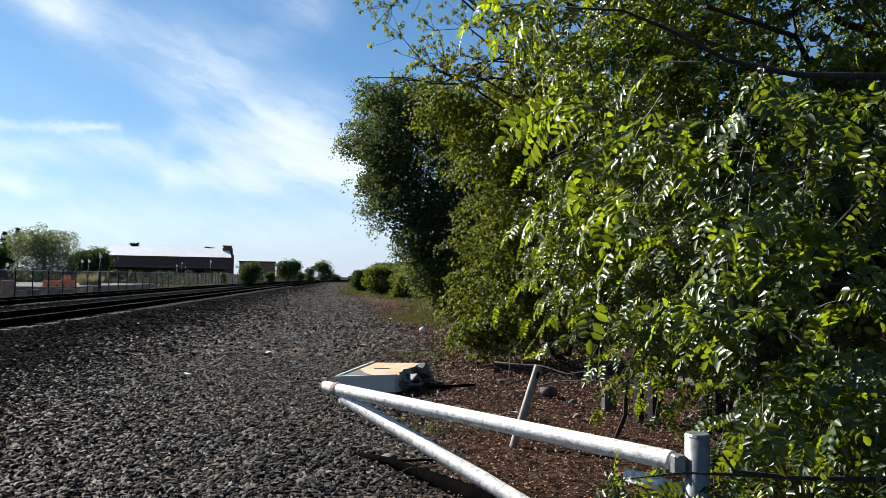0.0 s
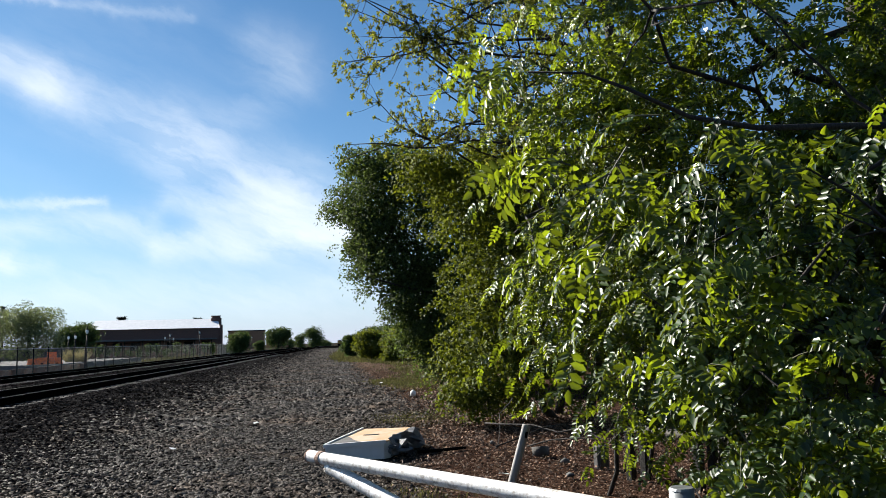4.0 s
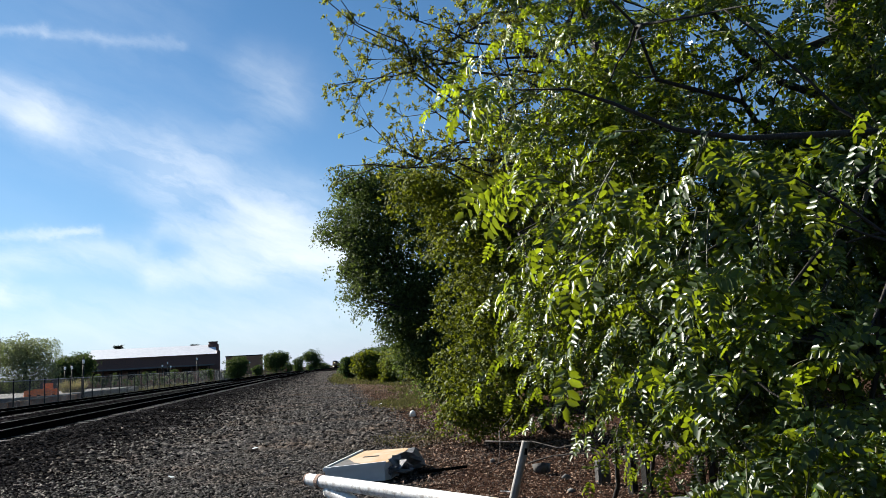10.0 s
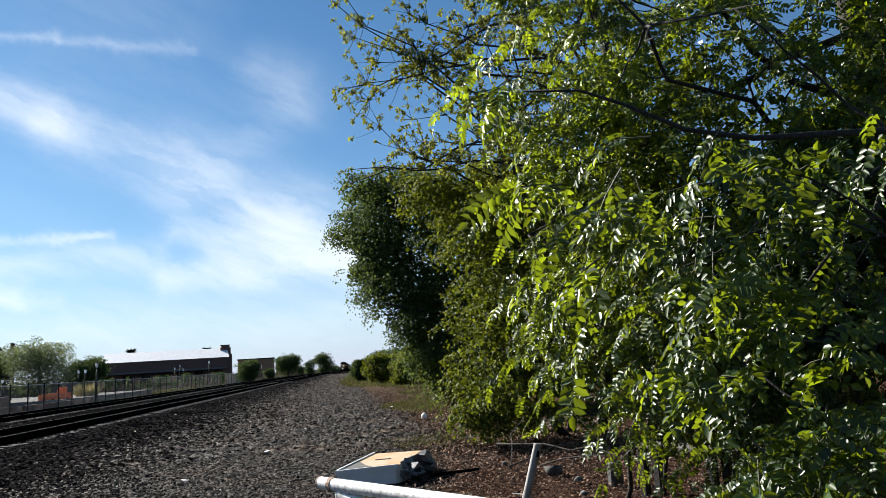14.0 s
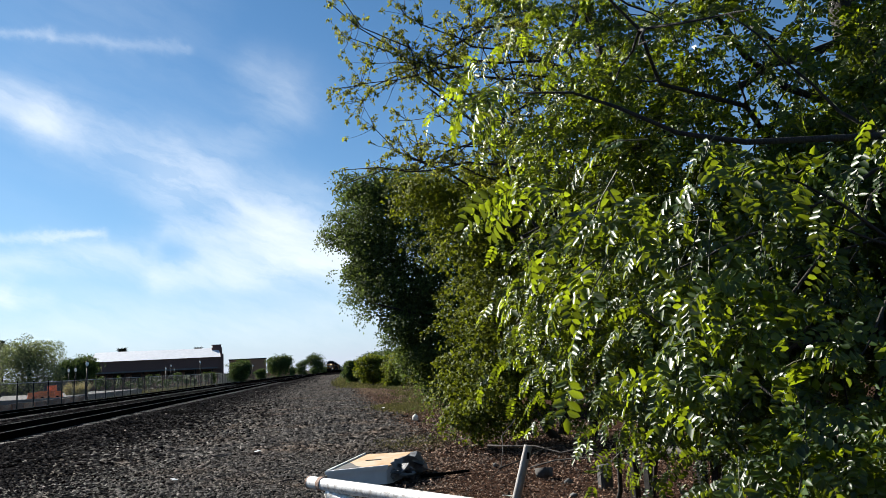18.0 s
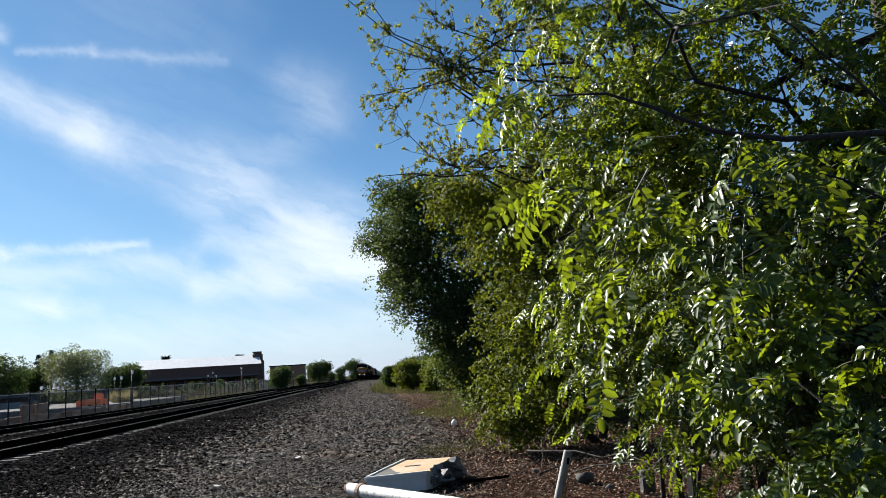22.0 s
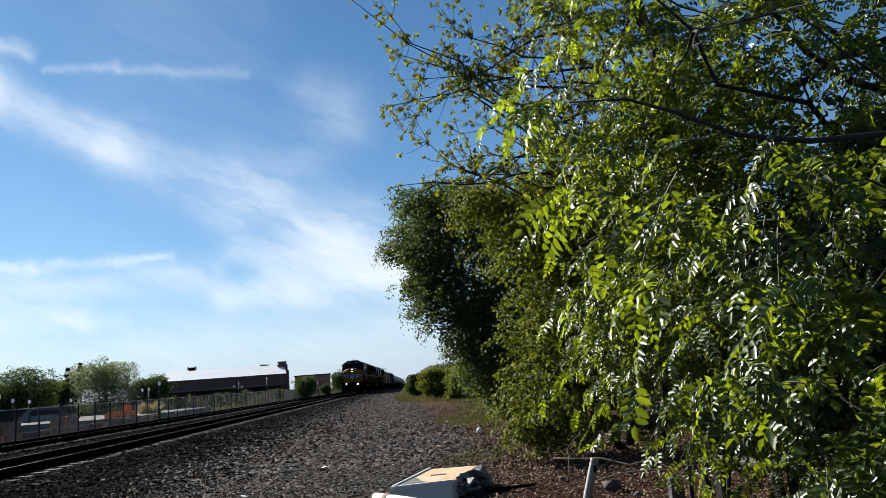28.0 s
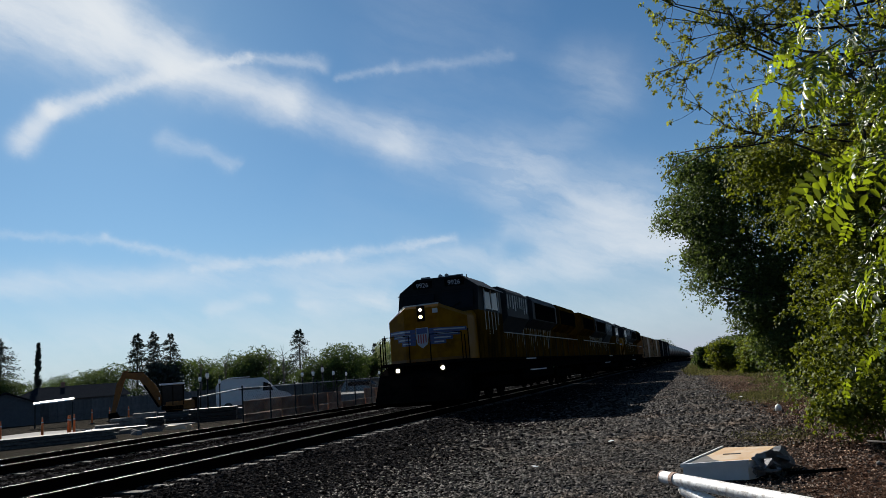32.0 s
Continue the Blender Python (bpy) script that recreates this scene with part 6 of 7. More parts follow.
    tagged(put("grass", np_mesh("grass", V, F, M_GRASS), M_GRASS), "strip of dry grass behind the chain-link fence", "grass", kind="stuff")
    for k in range(13):
        az = -17.5 + k * 0.62 + r.uniform(-0.12, 0.12)
        x, y = polar(az, 90 + r.uniform(-8, 14))
        round_tree(x, y, 1.0 + r.uniform(-0.2, 0.4), 1.75 + r.uniform(-0.3, 0.5), "slender young tree beside the station building", M_FAR_LEAF, 900, 0.11, 0.25, seed=500 + k, group="young trees by the station")
    # leafless trees
    for k, az in enumerate((-32.0, -31.0, -36.8, -35.2)):
        x, y = polar(az, 84)
        t2 = thing("tree", "leafless grey tree behind the yard", "tree", pose(x, y, YARD))
        h = 6.4 - 0.5 * (k > 1)
        s2 = Shape()
        pts = branch(s2, (0, 0, -0.2), (0.2, 0, h * 0.75), 0.14, 0.05, n=7, seed=600 + k)
        put("trunk", s2, M_BOARD, t2)
        s2 = Shape()
        for i in range(26):
            p = Vector(pts[r.randint(2, 7)])
            q = p + Vector((r.uniform(-1, 1), r.uniform(-1, 1), r.uniform(0.5, 1.5))) * r.uniform(0.5, 1.2)
            branch(s2, p, q, 0.03, 0.008, n=3, sides=4, seed=700 + 30 * k + i)
        put("limb", s2, M_BOARD, t2)


build_yard_clutter()


def build_houses():
    x, y = polar(-46.2, 86)
    h = thing("house", "low blue-grey house with a grey shingle roof", "house", pose(x, y, YARD, 0, 0, 46))
    put("wall", Shape().box(-3.6, -3.5, 0, 6.5, 3.5, 2.1), M_SIDING, h)
    roof = put("roof", Shape().loft([[(-4.0, -4.1, 2.0), (6.9, -4.1, 2.0), (6.9, 4.1, 2.0), (-4.0, 4.1, 2.0)], [(-1.5, -0.1, 3.3), (6.0, -0.1, 3.3), (6.0, 0.1, 3.3), (-1.5, 0.1, 3.3)]]), M_SHINGLE, h)
    put("chimney", Shape().box(0.6, -0.5, 2.8, 1.0, 0.0, 3.7), M_BRICK, roof)
    for wx in (-1.6, 3.6):
        w = put("window", Shape().box(wx - 0.6, -3.56, 0.9, wx + 0.6, -3.48, 1.8), M_FENCEGREY, h)
        put("pane", Shape().box(wx - 0.52, -3.6, 0.98, wx + 0.52, -3.55, 1.72), M_GLASSDARK, w)
    put("garage_door", Shape().box(0.0, -3.55, 0.0, 2.0, -3.47, 1.85), M_FENCEGREY, h)
    x, y = polar(-49.3, 76)
    h = thing("house", "dark grey gabled shed beside the low house", "house", pose(x, y, YARD, 0, 0, 49))
    put("wall", Shape().loft([[(px, yy, pz) for px, pz in ((-3.2, 0), (3.0, 0), (3.0, 1.7), (0.4, 2.75), (-3.2, 1.5))] for yy in (-2, 3)]), M_SIDING, h)
    put("roof", Shape().loft([[(px, yy, pz) for px, pz in ((-3.5, 1.42), (0.4, 2.8), (3.3, 1.62), (3.3, 1.72), (0.4, 2.9), (-3.5, 1.52))] for yy in (-2.3, 3.3)]), M_SHINGLE, h)
    # long grey board fence behind the yard
    f = thing("board_fence", "long grey board fence behind the yard", "fence", pose(0, 0, YARD))
    a, b2 = Vector((*polar(-47, 76), 0)), Vector((*polar(-19.2, 96), 0))
    n = 64
    L = (b2 - a).length / n
    ang = math.degrees(math.atan2(b2.y - a.y, b2.x - a.x))
    me = Shape().box(0, -0.03, 0, L - 0.03, 0.03, 1.78).box(-0.06, -0.06, 0, 0.06, 0.06, 1.86).mesh("panel")
    for k in range(n):
        p = a.lerp(b2, k / n)
        put("panel", me, M_FENCEGREY, f, m=pose(p.x, p.y, 0, 0, 0, ang))


build_houses()


def build_station():
    """A long brick hall with a pale metal roof, a canopy along its side and a stepped parapet at one end."""
    a, b2 = Vector((*polar(-18.35, 134), 0)), Vector((*polar(-9.3, 134), 0))
    L = (b2 - a).length
    st = thing("station_building", "long dark red brick hall with a pale metal roof and canopy", "building", pose(a.x, a.y, YARD, 0, 0, math.degrees(math.atan2(b2.y - a.y, b2.x - a.x))))
    put("wall", Shape().box(0, 0, 0, L, 9, 4.55), M_BRICK, st)
    put("roof", Shape().loft([[(0.4, -0.3, 4.5), (L - 0.5, -0.3, 4.5), (L - 0.5, 9.3, 4.5), (0.4, 9.3, 4.5)], [(1.0, 4.4, 6.15), (L - 0.5, 4.4, 6.15), (L - 0.5, 4.6, 6.15), (1.0, 4.6, 6.15)]]), M_ROOFMETAL, st)
    par = put("parapet", Shape().box(L - 0.5, -0.2, 0, L, 9.2, 5.0).box(L - 1.7, 3.2, 4.4, L + 0.05, 5.8, 6.2).box(L - 1.5, 3.6, 6.2, L - 0.1, 5.4, 6.6), M_BRICK, st)
    put("coping", Shape().box(L - 1.62, 3.5, 6.6, L - 0.05, 5.5, 6.7), M_CONCRETE, par)
    put("parapet", Shape().box(-0.3, 2.6, 0, 0.6, 6.4, 5.4), M_BRICK, st)
    can = put("canopy", Shape().box(-0.5, -3.2, 2.55, L - 1.2, 0.1, 2.75), M_BLACK, st)
    put("fascia", Shape().box(-0.5, -3.24, 2.55, L - 1.2, -3.2, 2.8), M_CONCRETE, can, "pale canopy edge")
    for k in range(8):
        put("canopy_post", Shape().cyl(0.5 + k * (L - 2.5) / 7, -3.0, 0, 2.55, 0.08, n=8), M_DARKPOST, can)
    for k in range(7):
        w = put("window", Shape().box(1.2 + k * 2.75, -0.06, 0.9, 2.6 + k * 2.75, 0.02, 2.3), M_DARKPOST, st)
        put("pane", Shape().box(1.28 + k * 2.75, -0.08, 0.98, 2.52 + k * 2.75, -0.04, 2.22), M_GLASSDARK, w)
    # pale low wall at the end of the hall
    x, y = polar(-9.0, 128)
    lw = thing("low_wall", "pale low wall at the end of the hall", "wall", pose(x, y, YARD))
    put("wall", Shape().box(-1.5, -0.1, 0, 2.6, 0.1, 1.6), M_CONCRETE, lw)
    # two palms behind the hall
    for az, el, d in ((-16.1, 2.1, 150), (-11.05, 1.95, 160)):
        x, y = polar(az, d)
        p = thing("palm_tree", "distant palm with a shaggy crown behind the hall", "palm tree", pose(x, y, YARD))
        hh = 1.6 + d * math.tan(radians(el))
        put("trunk", Shape().cyl(0, 0, 0, hh - 0.4, 0.18, 0.14, 8), M_BARK, p)
        n = 260
        a2 = RNG.uniform(0, 6.28, n)
        D = np.stack([np.cos(a2), np.sin(a2), RNG.uniform(-0.5, 0.7, n)], -1)
        V, F = rhomb_array(np.tile([0, 0, hh - 0.4], (n, 1)), D, np.tile([0, 0, 1.0], (n, 1)), RNG.uniform(0.7, 1.3, n), np.full(n, 0.16))
        put("fronds", np_mesh("fronds", V, F, M_CONIFER), M_CONIFER, p)
    # brown buildings further along the line
    for az0, az1, d, el in ((-8.9, -6.3, 230, 1.0), (-6.2, -4.6, 260, 0.85)):
        a, b2 = Vector((*polar(az0, d), 0)), Vector((*polar(az1, d), 0))
        L = (b2 - a).length
        hh = 1.6 + d * math.tan(radians(el))
        bl = thing("building", "distant flat-roofed orange-brown building beside the line", "building", pose(a.x, a.y, YARD, 0, 0, math.degrees(math.atan2(b2.y - a.y, b2.x - a.x))))
        put("wall", Shape().box(0, 0, 0, L, 8, hh - 0.3), M_STUCCO, bl)
        put("roof", Shape().box(-0.2, -0.2, hh - 0.3, L + 0.2, 8.2, hh, 0.05), M_SHINGLE, bl)
        for k in range(3):
            put("window", Shape().box(L * (k + 0.35) / 3, -0.05, 1.0, L * (k + 0.75) / 3, 0.02, 2.4), M_GLASSDARK, bl)


build_station()

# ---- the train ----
# Darker copy of the loco yellow: grime and side shade put into its colour.
M_HOOD = mat("shaded_grimy_hood_paint", (0.028, 0.014, 0.002), (0.085, 0.04, 0.004), 2.5, 0.6, c3=(0.012, 0.01, 0.008), s3=0.9, amount3=0.7, spec=0.0, stretch=(1, 1, 0.35))
M_STRIPE = mat("pale_streak", (0.3, 0.3, 0.29), (0.45, 0.44, 0.42), 6, 0.7)
M_NAVY = mat("navy_emblem", (0.014, 0.03, 0.11), (0.02, 0.04, 0.14), 5, 0.45)
M_EMBLEMWHITE = mat("white_emblem", (0.22, 0.25, 0.3), (0.3, 0.33, 0.36), 5, 0.45)
M_RED = mat("red_emblem", (0.2, 0.03, 0.03), (0.26, 0.04, 0.04), 5, 0.45)
M_TANK = mat("dull_tank_paint", (0.03, 0.03, 0.032), (0.06, 0.06, 0.06), 3, 0.5, c3=(0.12, 0.11, 0.1), s3=1.0)
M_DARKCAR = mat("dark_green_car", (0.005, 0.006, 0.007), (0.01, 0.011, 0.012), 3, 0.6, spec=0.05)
M_BOXCAR = mat("faded_yellow_boxcar", (0.13, 0.052, 0.007), (0.17, 0.072, 0.01), 2, 0.6, c3=(0.2, 0.12, 0.05), s3=0.8, stretch=(1, 1, 0.4))


def truck(parent, y0, axles, gap):
    """A bogie: side frames, wheels on axles."""
    L = gap * (axles - 1)
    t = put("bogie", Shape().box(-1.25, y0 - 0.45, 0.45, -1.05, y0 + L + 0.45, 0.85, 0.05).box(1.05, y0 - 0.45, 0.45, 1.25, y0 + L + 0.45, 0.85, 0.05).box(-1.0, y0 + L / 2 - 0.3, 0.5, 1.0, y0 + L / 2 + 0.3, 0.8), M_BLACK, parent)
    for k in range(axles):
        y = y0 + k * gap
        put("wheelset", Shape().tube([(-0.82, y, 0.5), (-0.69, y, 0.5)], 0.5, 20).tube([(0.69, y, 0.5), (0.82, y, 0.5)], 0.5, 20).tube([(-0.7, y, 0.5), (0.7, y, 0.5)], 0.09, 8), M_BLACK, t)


def front_y(x):
    """How far the nose of the cab lies back at the distance x from its middle."""
    a = abs(x)
    return 0.0 if a < 0.62 else (a - 0.62) * 0.75


def nose_band(z0, z1, x0, x1, proud=0.012, n=6):
    xs = sorted(set([x0 + (x1 - x0) * i / n for i in range(n + 1)] + [q for q in (-0.62, 0.62) if x0 < q < x1]))
    return Shape().loft([[(x, front_y(x) - proud, z0), (x, front_y(x) - proud, z1), (x, front_y(x) + 0.01, z1), (x, front_y(x) + 0.01, z0)] for x in xs])


def text_mesh(body, size):
    cu = bpy.data.curves.new("text", "FONT")
    cu.body, cu.size, cu.extrude, cu.align_x = body, size, 0.004, "CENTER"
    ob = new("text", cu)
    me = bpy.data.meshes.new_from_object(ob)
    bpy.data.objects.remove(ob)
    return me


LOCO_L = 24.4


def build_loco():
    e = thing("locomotive", "weathered yellow and grey diesel freight locomotive with lit headlights", "locomotive", group="locomotives")
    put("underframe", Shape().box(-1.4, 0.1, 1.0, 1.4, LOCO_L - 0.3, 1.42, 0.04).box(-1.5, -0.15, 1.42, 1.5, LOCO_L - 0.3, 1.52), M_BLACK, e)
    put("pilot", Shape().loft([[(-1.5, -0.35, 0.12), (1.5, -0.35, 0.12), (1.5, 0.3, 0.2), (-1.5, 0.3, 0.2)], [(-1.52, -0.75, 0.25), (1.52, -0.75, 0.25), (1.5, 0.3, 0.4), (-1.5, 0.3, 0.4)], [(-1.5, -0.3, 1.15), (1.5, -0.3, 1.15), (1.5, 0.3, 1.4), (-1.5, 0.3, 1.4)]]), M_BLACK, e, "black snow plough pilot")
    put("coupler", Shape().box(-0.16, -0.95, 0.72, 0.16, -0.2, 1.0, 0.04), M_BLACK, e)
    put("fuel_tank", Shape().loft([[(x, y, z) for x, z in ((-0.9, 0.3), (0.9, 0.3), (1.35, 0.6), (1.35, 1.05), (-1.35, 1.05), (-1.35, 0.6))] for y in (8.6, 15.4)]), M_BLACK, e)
    truck(e, 3.0, 3, 1.85)
    truck(e, 17.4, 3, 1.85)
    # nose with chamfered corners and a sloped brow
    xs = (-1.42, -0.62, 0.62, 1.42)
    bot = [(x, front_y(x), 1.52) for x in xs] + [(1.42, 2.2, 1.52), (-1.42, 2.2, 1.52)]
    mid = [(x, front_y(x), 2.95 if abs(x) > 1 else 3.3) for x in xs] + [(1.42, 2.2, 3.05), (-1.42, 2.2, 3.05)]
    top = [(x * 0.9, front_y(x) + 0.18, 3.1 if abs(x) > 1 else 3.42) for x in xs] + [(1.3, 2.2, 3.25), (-1.3, 2.2, 3.25)]
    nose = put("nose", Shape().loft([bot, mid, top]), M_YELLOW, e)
    put("brow_trim", Shape().tube([(-1.40, 0.62, 2.97), (-0.6, 0.06, 3.38), (0.62, 0.06, 3.40)], 0.022, 6), M_STRIPE, nose, "pale worn edge")
    put("sill_stripe", nose_band(1.53, 1.62, -1.4, 1.4, 0.02), M_EXC, nose, "bright yellow sill stripe")
    # emblem: a shield between striped wings
    for sg in (-1, 1):
        for k in range(4):
            z = 2.52 - k * 0.135
            reach = 1.38 - k * 0.2
            put("wing_bar", nose_band(z - 0.045, z + 0.08, *sorted((sg * 0.24, sg * reach)), 0.012), M_NAVY, nose, "navy wing stripe")
            put("wing_bar", nose_band(z + 0.0, z + 0.045, *sorted((sg * 0.42, sg * (reach - 0.05))), 0.02), M_EMBLEMWHITE, nose, "white wing stripe")
    sh = [(-0.19, 2.62), (0.19, 2.62), (0.21, 2.4), (0.16, 2.1), (0.0, 1.98), (-0.16, 2.1), (-0.21, 2.4)]
    put("shield", Shape().loft([[(x * 1.1, -0.02, 2.3 + (z - 2.3) * 1.06) for x, z in sh], [(x * 1.1, 0.02, 2.3 + (z - 2.3) * 1.06) for x, z in sh]]), M_EMBLEMWHITE, nose)
    put("shield_top", Shape().box(-0.185, -0.035, 2.44, 0.185, -0.015, 2.62), M_NAVY, nose)
    for k in range(4):
        put("shield_bar", Shape().box(-0.15 + k * 0.087, -0.035, 2.1 + 0.03 * abs(k - 1.5), -0.11 + k * 0.087, -0.015, 2.42), M_RED, nose)
    box = put("headlight_box", Shape().box(-0.14, -0.03, 2.86, 0.14, 0.05, 3.36, 0.02), M_BLACK, nose)
    for z in (3.0, 3.24):
        put("headlight", Shape().tube([(0.0, -0.055, z), (0.0, -0.02, z)], 0.05, 16), M_LAMPWARM, box, "lit headlight")
    put("plate", Shape().box(0.42, -0.02, 3.1, 0.6, 0.02, 3.25), M_STRIPE, nose, "pale number board")
    for x in (-0.78, 0.78):
        d = put("ditch_light_box", Shape().box(x - 0.14, -0.42, 1.14, x + 0.14, -0.2, 1.42, 0.03), M_BLACK, e)
        put("ditch_light", Shape().tube([(x, -0.45, 1.28), (x, -0.41, 1.28)], 0.06, 16), M_LAMP, d, "lit ditch light")
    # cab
    # cab sides share the hood's darker yellow, which holds their shade
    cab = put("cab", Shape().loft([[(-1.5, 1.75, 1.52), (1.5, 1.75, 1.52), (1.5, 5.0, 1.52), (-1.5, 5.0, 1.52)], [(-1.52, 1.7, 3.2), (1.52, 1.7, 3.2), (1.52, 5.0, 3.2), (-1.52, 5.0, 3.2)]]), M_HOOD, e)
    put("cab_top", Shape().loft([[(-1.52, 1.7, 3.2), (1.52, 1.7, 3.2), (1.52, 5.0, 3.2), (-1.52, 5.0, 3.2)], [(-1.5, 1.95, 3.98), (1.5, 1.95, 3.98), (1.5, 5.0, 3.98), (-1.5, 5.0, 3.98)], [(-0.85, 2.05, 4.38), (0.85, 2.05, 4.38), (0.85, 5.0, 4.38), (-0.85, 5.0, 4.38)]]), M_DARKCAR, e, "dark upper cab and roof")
    for x0, x1 in ((-1.35, -0.12), (0.12, 1.35)):
        put("windscreen", Shape().loft([[(x0, 1.69, 3.3), (x1, 1.69, 3.3), (x1, 1.87, 3.86), (x0, 1.87, 3.86)], [(x0, 1.74, 3.3), (x1, 1.74, 3.3), (x1, 1.92, 3.86), (x0, 1.92, 3.86)]]), M_GLASSDARK, cab)
    put("wiper", Shape().tube([(-0.3, 1.66, 3.25), (-0.9, 1.7, 3.5)], 0.012, 5).tube([(0.3, 1.66, 3.25), (0.9, 1.7, 3.5)], 0.012, 5), M_BLACK, cab)
    for sx in (-1, 1):
        win = put("side_window", Shape().loft([[(sx * 1.51, 2.5, 3.28), (sx * 1.51, 4.4, 3.28), (sx * 1.5, 4.4, 3.88), (sx * 1.5, 2.5, 3.88)], [(sx * 1.54, 2.5, 3.28), (sx * 1.54, 4.4, 3.28), (sx * 1.53, 4.4, 3.88), (sx * 1.53, 2.5, 3.88)]]), M_GLASSDARK, cab)
        for y in (2.46, 3.4, 4.38):
            put("window_frame", Shape().box(sx * 1.545 - 0.012, y, 3.24, sx * 1.545 + 0.012, y + 0.08, 3.92), M_STRIPE, win)
        put("sunshade", Shape().loft([[(sx * 1.5, 2.3, 3.98), (sx * 1.72, 2.3, 3.9), (sx * 1.72, 4.6, 3.9), (sx * 1.5, 4.6, 3.98)], [(sx * 1.5, 2.3, 4.0), (sx * 1.72, 2.3, 3.92), (sx * 1.72, 4.6, 3.92), (sx * 1.5, 4.6, 4.0)]]), M_STRIPE, cab, "pale sunshade")
        for k in range(7):
            put("louver", Shape().box(sx * 1.52 - 0.012, 2.7, 1.95 + k * 0.09, sx * 1.52 + 0.012, 3.4, 2.0 + k * 0.09), M_HOOD, cab)
        put("door", Shape().box(sx * 1.515 - 0.012, 4.5, 1.6, sx * 1.515 + 0.012, 4.95, 3.1), M_HOOD, cab)
    for x in (-0.6, 0.62):
        me = text_mesh("9926", 0.24)
        put("number_board", Shape().box(x - 0.36, 1.97, 4.06, x + 0.36, 2.06, 4.3), M_BLACK, cab)
        put("numerals", me, M_EMBLEMWHITE, cab, "white numerals", m=pose(x, 1.955, 4.21, 90, 0, 0))
    put("horn", Shape().tube([(-0.2, 2.9, 4.5), (-0.2, 3.4, 4.5)], [0.08, 0.03], 8).tube([(0.05, 2.9, 4.5), (0.05, 3.4, 4.5)], [0.08, 0.03], 8).box(-0.3, 3.2, 4.38, 0.2, 3.35, 4.48), M_METALPOST, cab)
    put("antenna", Shape().box(0.3, 2.5, 4.38, 0.8, 2.56, 4.46).box(-0.75, 2.3, 4.38, -0.4, 2.36, 4.46).cyl(0.5, 4, 4.38, 4.6, 0.02, n=6), M_METALPOST, cab)
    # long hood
    hood = put("hood", Shape().box(-0.98, 5.0, 1.52, 0.98, 23.2, 3.2).box(-0.98, 5.0, 3.2, 0.98, 23.2, 4.0, 0.08), M_HOOD, e, "grimy dark yellow hood, side shade put into its colour")
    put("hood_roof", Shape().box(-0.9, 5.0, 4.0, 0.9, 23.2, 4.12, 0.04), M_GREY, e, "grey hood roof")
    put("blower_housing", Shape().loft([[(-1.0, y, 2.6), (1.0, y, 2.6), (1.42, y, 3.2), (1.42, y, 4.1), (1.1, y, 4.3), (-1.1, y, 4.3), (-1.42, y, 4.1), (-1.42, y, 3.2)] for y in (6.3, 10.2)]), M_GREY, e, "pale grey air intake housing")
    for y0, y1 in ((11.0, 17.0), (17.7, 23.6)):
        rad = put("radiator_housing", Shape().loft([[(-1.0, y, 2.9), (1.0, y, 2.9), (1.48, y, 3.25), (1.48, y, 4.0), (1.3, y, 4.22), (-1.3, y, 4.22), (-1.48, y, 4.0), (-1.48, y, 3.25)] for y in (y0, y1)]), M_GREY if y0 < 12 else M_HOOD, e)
        for sx in (-1, 1):
            put("screen", Shape().box(sx * 1.49 - 0.015, y0 + 0.5, 3.28, sx * 1.49 + 0.015, y1 - 0.5, 3.95), M_BLACK, rad, "black intake screen")
        for k in range(3):
            put("fan", Shape().cyl(0, y0 + 1.2 + k * 1.8, 4.22, 4.32, 0.7, 0.66, 20), M_DARKPOST, rad)
    r = random.Random(6)
    for sx in (-1, 1):
        for k in range(30):
            y = 5.2 + k * 0.42 + r.uniform(-0.1, 0.1)
            z1 = r.uniform(3.0, 3.25) if not 6.3 < y < 10.1 else r.uniform(2.95, 3.1)
            w, drop, bend = r.uniform(0.02, 0.08), r.uniform(0.25, 1.2), r.uniform(-0.03, 0.03)
            xa, xb = sorted((sx * 0.985, sx * 1.004))
            put("streak", Shape().loft([[(xa, y, z1), (xb, y, z1), (xb, y + w, z1), (xa, y + w, z1)], [(xa, y + 0.2 * w + bend, z1 - drop * 0.6), (xb, y + 0.2 * w + bend, z1 - drop * 0.6), (xb, y + 0.75 * w + bend, z1 - drop * 0.6), (xa, y + 0.75 * w + bend, z1 - drop * 0.6)],
                                        [(xa, y + 0.45 * w + bend, z1 - drop), (xb, y + 0.45 * w + bend, z1 - drop), (xb, y + 0.55 * w + bend, z1 - drop), (xa, y + 0.55 * w + bend, z1 - drop)]]), M_STRIPE, hood)
        for k in range(5):
            put("streak", Shape().box(sx * 1.525 - 0.006, 2.5 + k * 0.45, 3.2 - r.uniform(0.4, 0.9), sx * 1.525 + 0.006, 2.56 + k * 0.45, 3.2), M_STRIPE, cab)
        for k in range(9):
            put("streak", Shape().box(sx * 1.43 - 0.008, 6.4 + k * 0.42, 3.3 + r.uniform(0, 0.3), sx * 1.43 + 0.008, 6.45 + k * 0.42 + r.uniform(0, 0.12), 4.0), M_STRIPE, hood)
        for k in range(11):
            put("hood_door", Shape().box(sx * 0.985 - 0.012, 5.3 + k * 1.6, 1.6, sx * 0.985 + 0.012, 6.8 + k * 1.6, 2.8), M_HOOD, hood)
        put("handrail", Shape().tube([(sx * 1.46, 5.2, 2.5), (sx * 1.46, 23.6, 2.5)], 0.02, 6), M_STRIPE, e, "pale handrail")
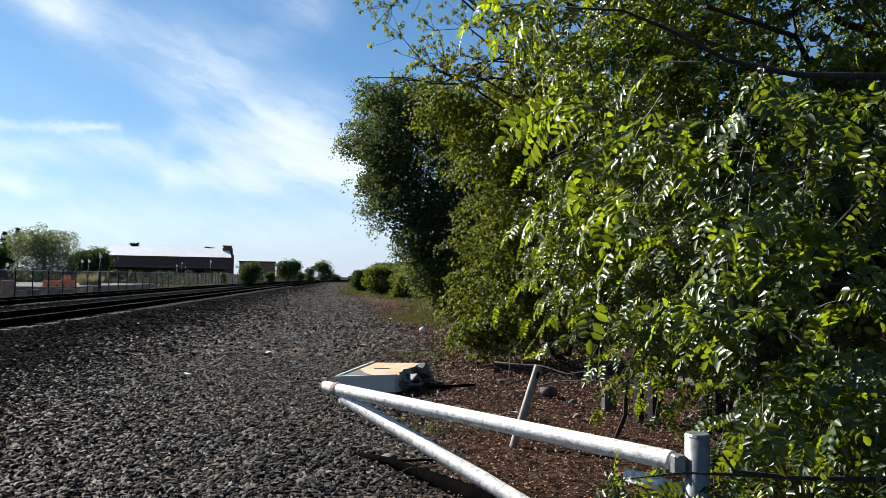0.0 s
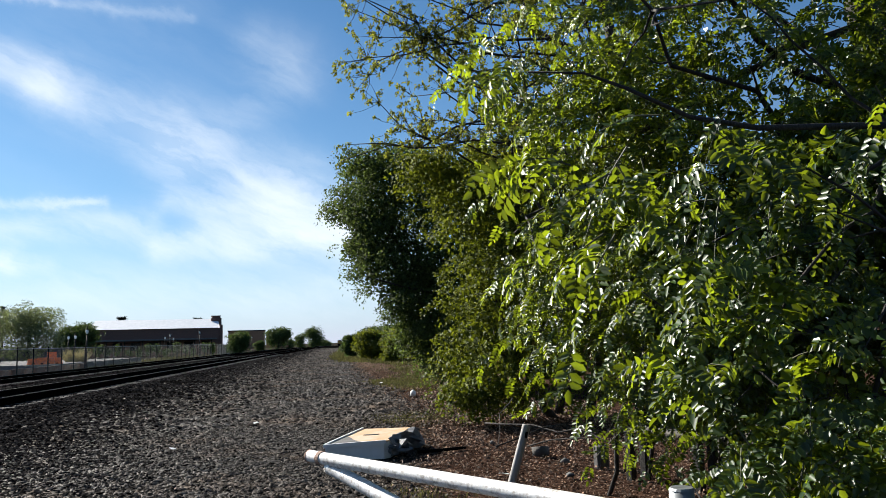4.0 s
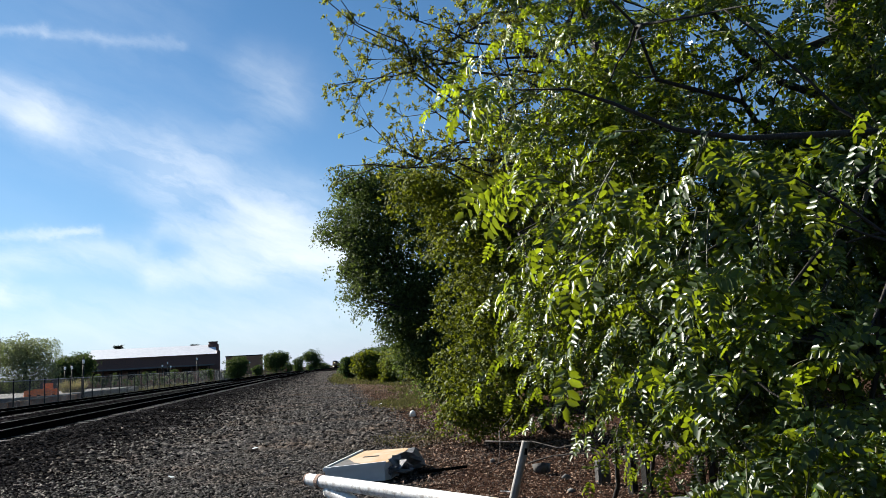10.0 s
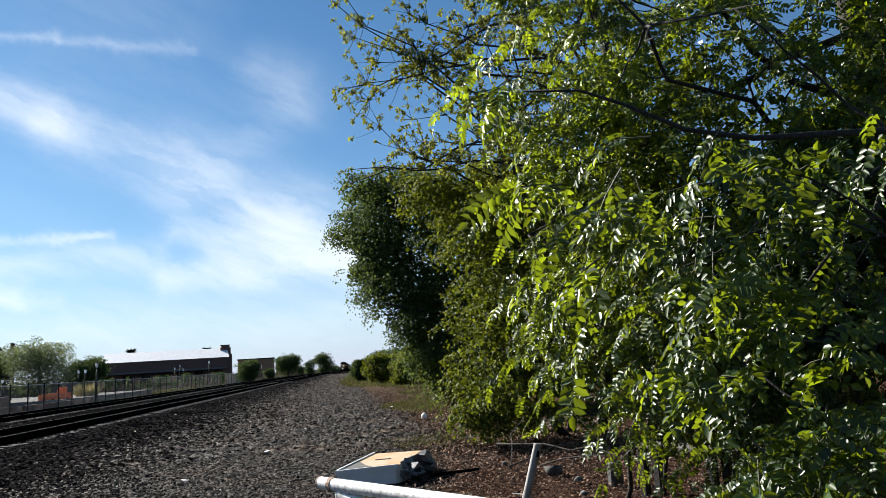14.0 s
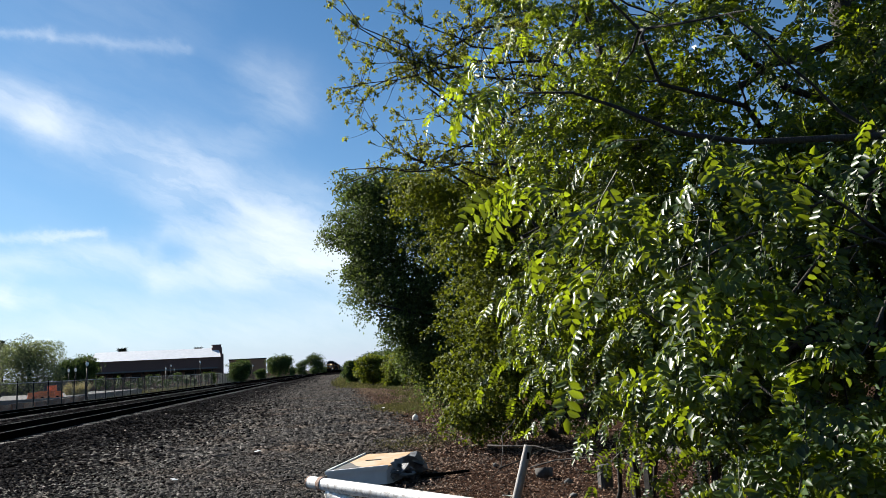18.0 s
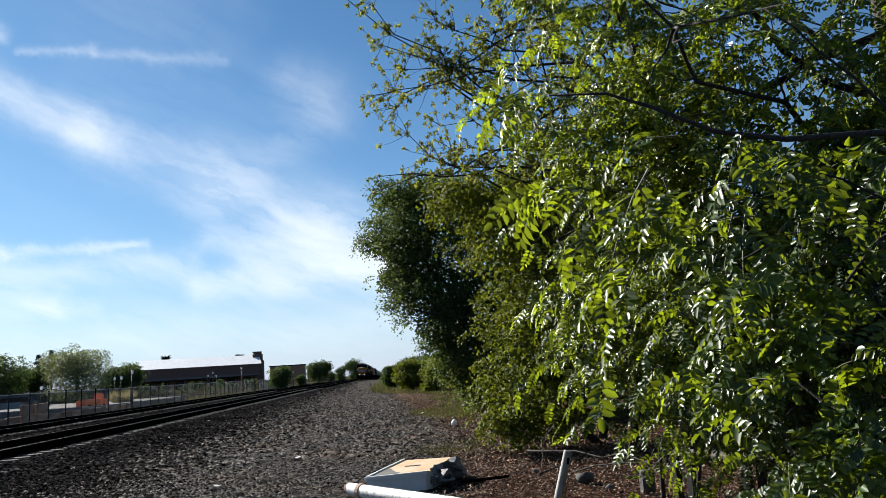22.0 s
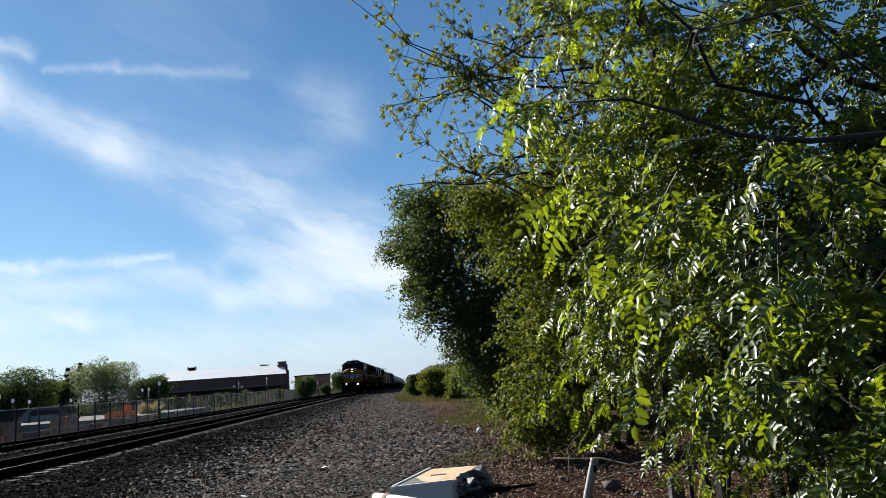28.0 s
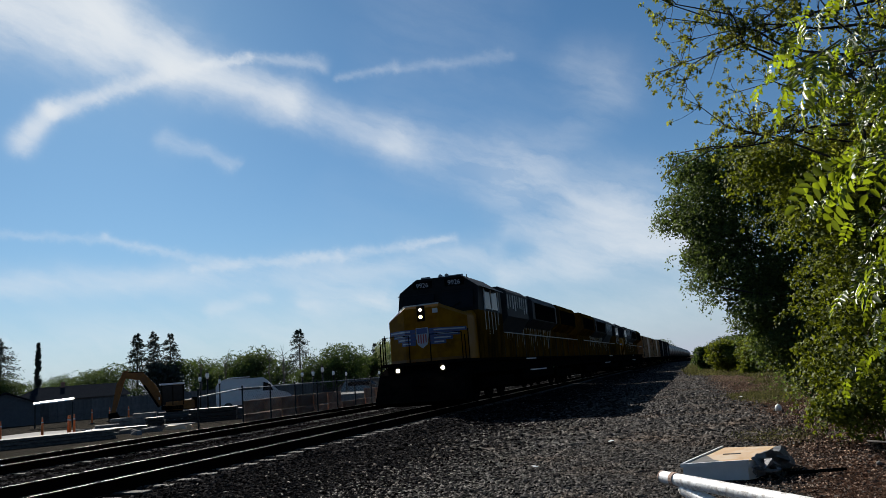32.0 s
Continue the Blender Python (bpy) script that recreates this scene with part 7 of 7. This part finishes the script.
        for k in range(11):
            put("stanchion", Shape().cyl(sx * 1.46, 5.2 + k * 1.84, 1.5, 2.5, 0.018, n=6), M_DARKPOST, e)
        put("sill_mark", Shape().box(sx * 1.5 - 0.015, 8.6, 1.43, sx * 1.5 + 0.015, 10.6, 1.47).box(sx * 1.4 - 0.01, 9.6, 0.93, sx * 1.4 + 0.02, 13.2, 0.98), M_EMBLEMWHITE, e, "white sill stripe")
        put("step", Shape().box(sx * 1.45 - 0.12, -0.1, 0.55, sx * 1.45 + 0.08, 0.35, 0.6).box(sx * 1.45 - 0.12, -0.1, 0.95, sx * 1.45 + 0.08, 0.35, 1.0).cyl(sx * 1.5, 0.3, 1.0, 2.5, 0.02, n=6).cyl(sx * 1.5, -0.1, 1.0, 2.3, 0.02, n=6), M_BLACK, e)
    for x0, x1 in ((-1.4, -0.45), (0.3, 1.4)):
        put("platform_rail", Shape().tube([(x0, -0.12, 1.52), (x0, -0.12, 2.4), (x1, -0.12, 2.4), (x1, -0.12, 1.52)], 0.02, 6), M_BLACK, e)
    # cab and hood rise a little above the drawn profile
    for ob in e.children_recursive:
        if ob.type == "MESH" and ob.matrix_local.translation.length < 0.001:
            for v in ob.data.vertices:
                if v.co.z > 3.3:
                    v.co.z = 3.3 + (v.co.z - 3.3) * 1.14
    return e


def build_boxcar(name, label, material, L=19.0, H=4.1):
    c = thing(name, label, "freight car", group="freight cars")
    put("underframe", Shape().box(-1.3, 0, 0.85, 1.3, L, 1.1), M_BLACK, c)
    body = put("body", Shape().box(-1.5, 0.3, 1.1, 1.5, L - 0.3, H - 0.2, 0.04), material, c)
    put("roof", Shape().loft([[(-1.52, y, H - 0.2), (1.52, y, H - 0.2), (0.0, y, H)] for y in (0.25, L - 0.25)]), M_GREY, c)
    for sx in (-1, 1):
        for k in range(14):
            put("rib", Shape().box(sx * 1.53 - 0.03, 0.9 + k * (L - 1.8) / 13 - 0.05, 1.15, sx * 1.53 + 0.03, 0.9 + k * (L - 1.8) / 13 + 0.05, H - 0.25), material, body)
        put("door", Shape().box(sx * 1.55 - 0.02, L / 2 - 1.5, 1.15, sx * 1.55 + 0.02, L / 2 + 1.5, H - 0.3), material, body)
    put("ladder", Shape().box(1.52, 0.4, 1.2, 1.56, 0.45, 3.9).box(1.52, 0.8, 1.2, 1.56, 0.85, 3.9), M_BLACK, body)
    truck(c, 1.6, 2, 1.75)
    truck(c, L - 3.35, 2, 1.75)
    return c


def build_tankcar():
    L = 17.0
    c = thing("tank_car", "dark grey railway tank car with a domed top hatch", "freight car", group="freight cars")
    put("underframe", Shape().box(-0.5, 0, 0.85, 0.5, L, 1.1).box(-1.4, 0, 0.9, 1.4, 0.9, 1.05).box(-1.4, L - 0.9, 0.9, 1.4, L, 1.05), M_BLACK, c)
    tank = put("tank", Shape().tube([(0, 0.5, 2.55), (0, 0.8, 2.55), (0, 1.3, 2.55), (0, L - 1.3, 2.55), (0, L - 0.8, 2.55), (0, L - 0.5, 2.55)], [0.4, 1.2, 1.48, 1.48, 1.2, 0.4], 24), M_TANK, c, smooth=True)
    put("hatch", Shape().cyl(0, L / 2, 3.95, 4.35, 0.45, 0.42, 16), M_BLACK, tank)
    put("walkway", Shape().box(-0.8, L / 2 - 1.2, 4.02, 0.8, L / 2 + 1.2, 4.07).tube([(-0.8, L / 2 - 1.2, 4.5), (-0.8, L / 2 + 1.2, 4.5)], 0.02, 6).tube([(0.8, L / 2 - 1.2, 4.5), (0.8, L / 2 + 1.2, 4.5)], 0.02, 6), M_METALPOST, tank)
    truck(c, 1.3, 2, 1.75)
    truck(c, L - 3.05, 2, 1.75)
    return c


def build_train():
    """Vehicles with the distance of each behind the nose of the first; turned ones face backwards."""
    train = []
    loco = build_loco()
    train.append((loco, 0.0, False))
    train.append((copy_thing(loco, pose(0, 0, 0)), 25.4 + LOCO_L, True))
    train.append((copy_thing(loco, pose(0, 0, 0)), 51.0, False))
    y = 76.4
    for car in (build_boxcar("boxcar", "faded yellow boxcar with ribbed sides", M_BOXCAR), None):
        car = car or copy_thing(train[-1][0], pose(0, 0, 0))
        train.append((car, y, False))
        y += 20.0
    car = build_boxcar("boxcar", "dark green boxcar with ribbed sides", M_DARKCAR, 18.0, 4.3)
    for k in range(2):
        train.append((car if k == 0 else copy_thing(car, pose(0, 0, 0)), y, False))
        y += 19.0
    tank = build_tankcar()
    for k in range(16):
        train.append((tank if k == 0 else copy_thing(tank, pose(0, 0, 0)), y, False))
        y += 18.0
    return train


TRAIN = build_train()


def nose_at(t):
    return 64.9 + 20.767 * (30 - t)


def motions():
    """The train rolls in along the nearer track at a steady speed."""
    for car, back, turned in TRAIN:
        rows = []
        for k in range(17):
            y = nose_at(2.0 * k) + back
            tilt = math.degrees(math.atan(-1.44e-5 * y)) if 0 < y < 800 else 0.0
            rows.append((2.0 * k, pose(TRACK_X, y, RAIL_Z + dip(y), -tilt if turned else tilt, 0, 180 if turned else 0)))
        walk(car, rows)

    # the low sprays of the ash stir in the wind
    for k, spray in enumerate(SPRAYS):
        f = 0.31 + 0.13 * k
        rows = []
        for i in range(65):
            t = i * 0.5
            a = math.sin(6.283 * f * t + k) + 0.5 * math.sin(6.283 * 0.83 * t + 2 * k)
            rows.append((t, pose(0, 0, 0, 0.28 * a, 0.2 * math.sin(6.283 * 0.47 * t + 1 + k), 0.3 * math.sin(6.283 * f * 1.4 * t))))
        walk(spray, rows)


motions()
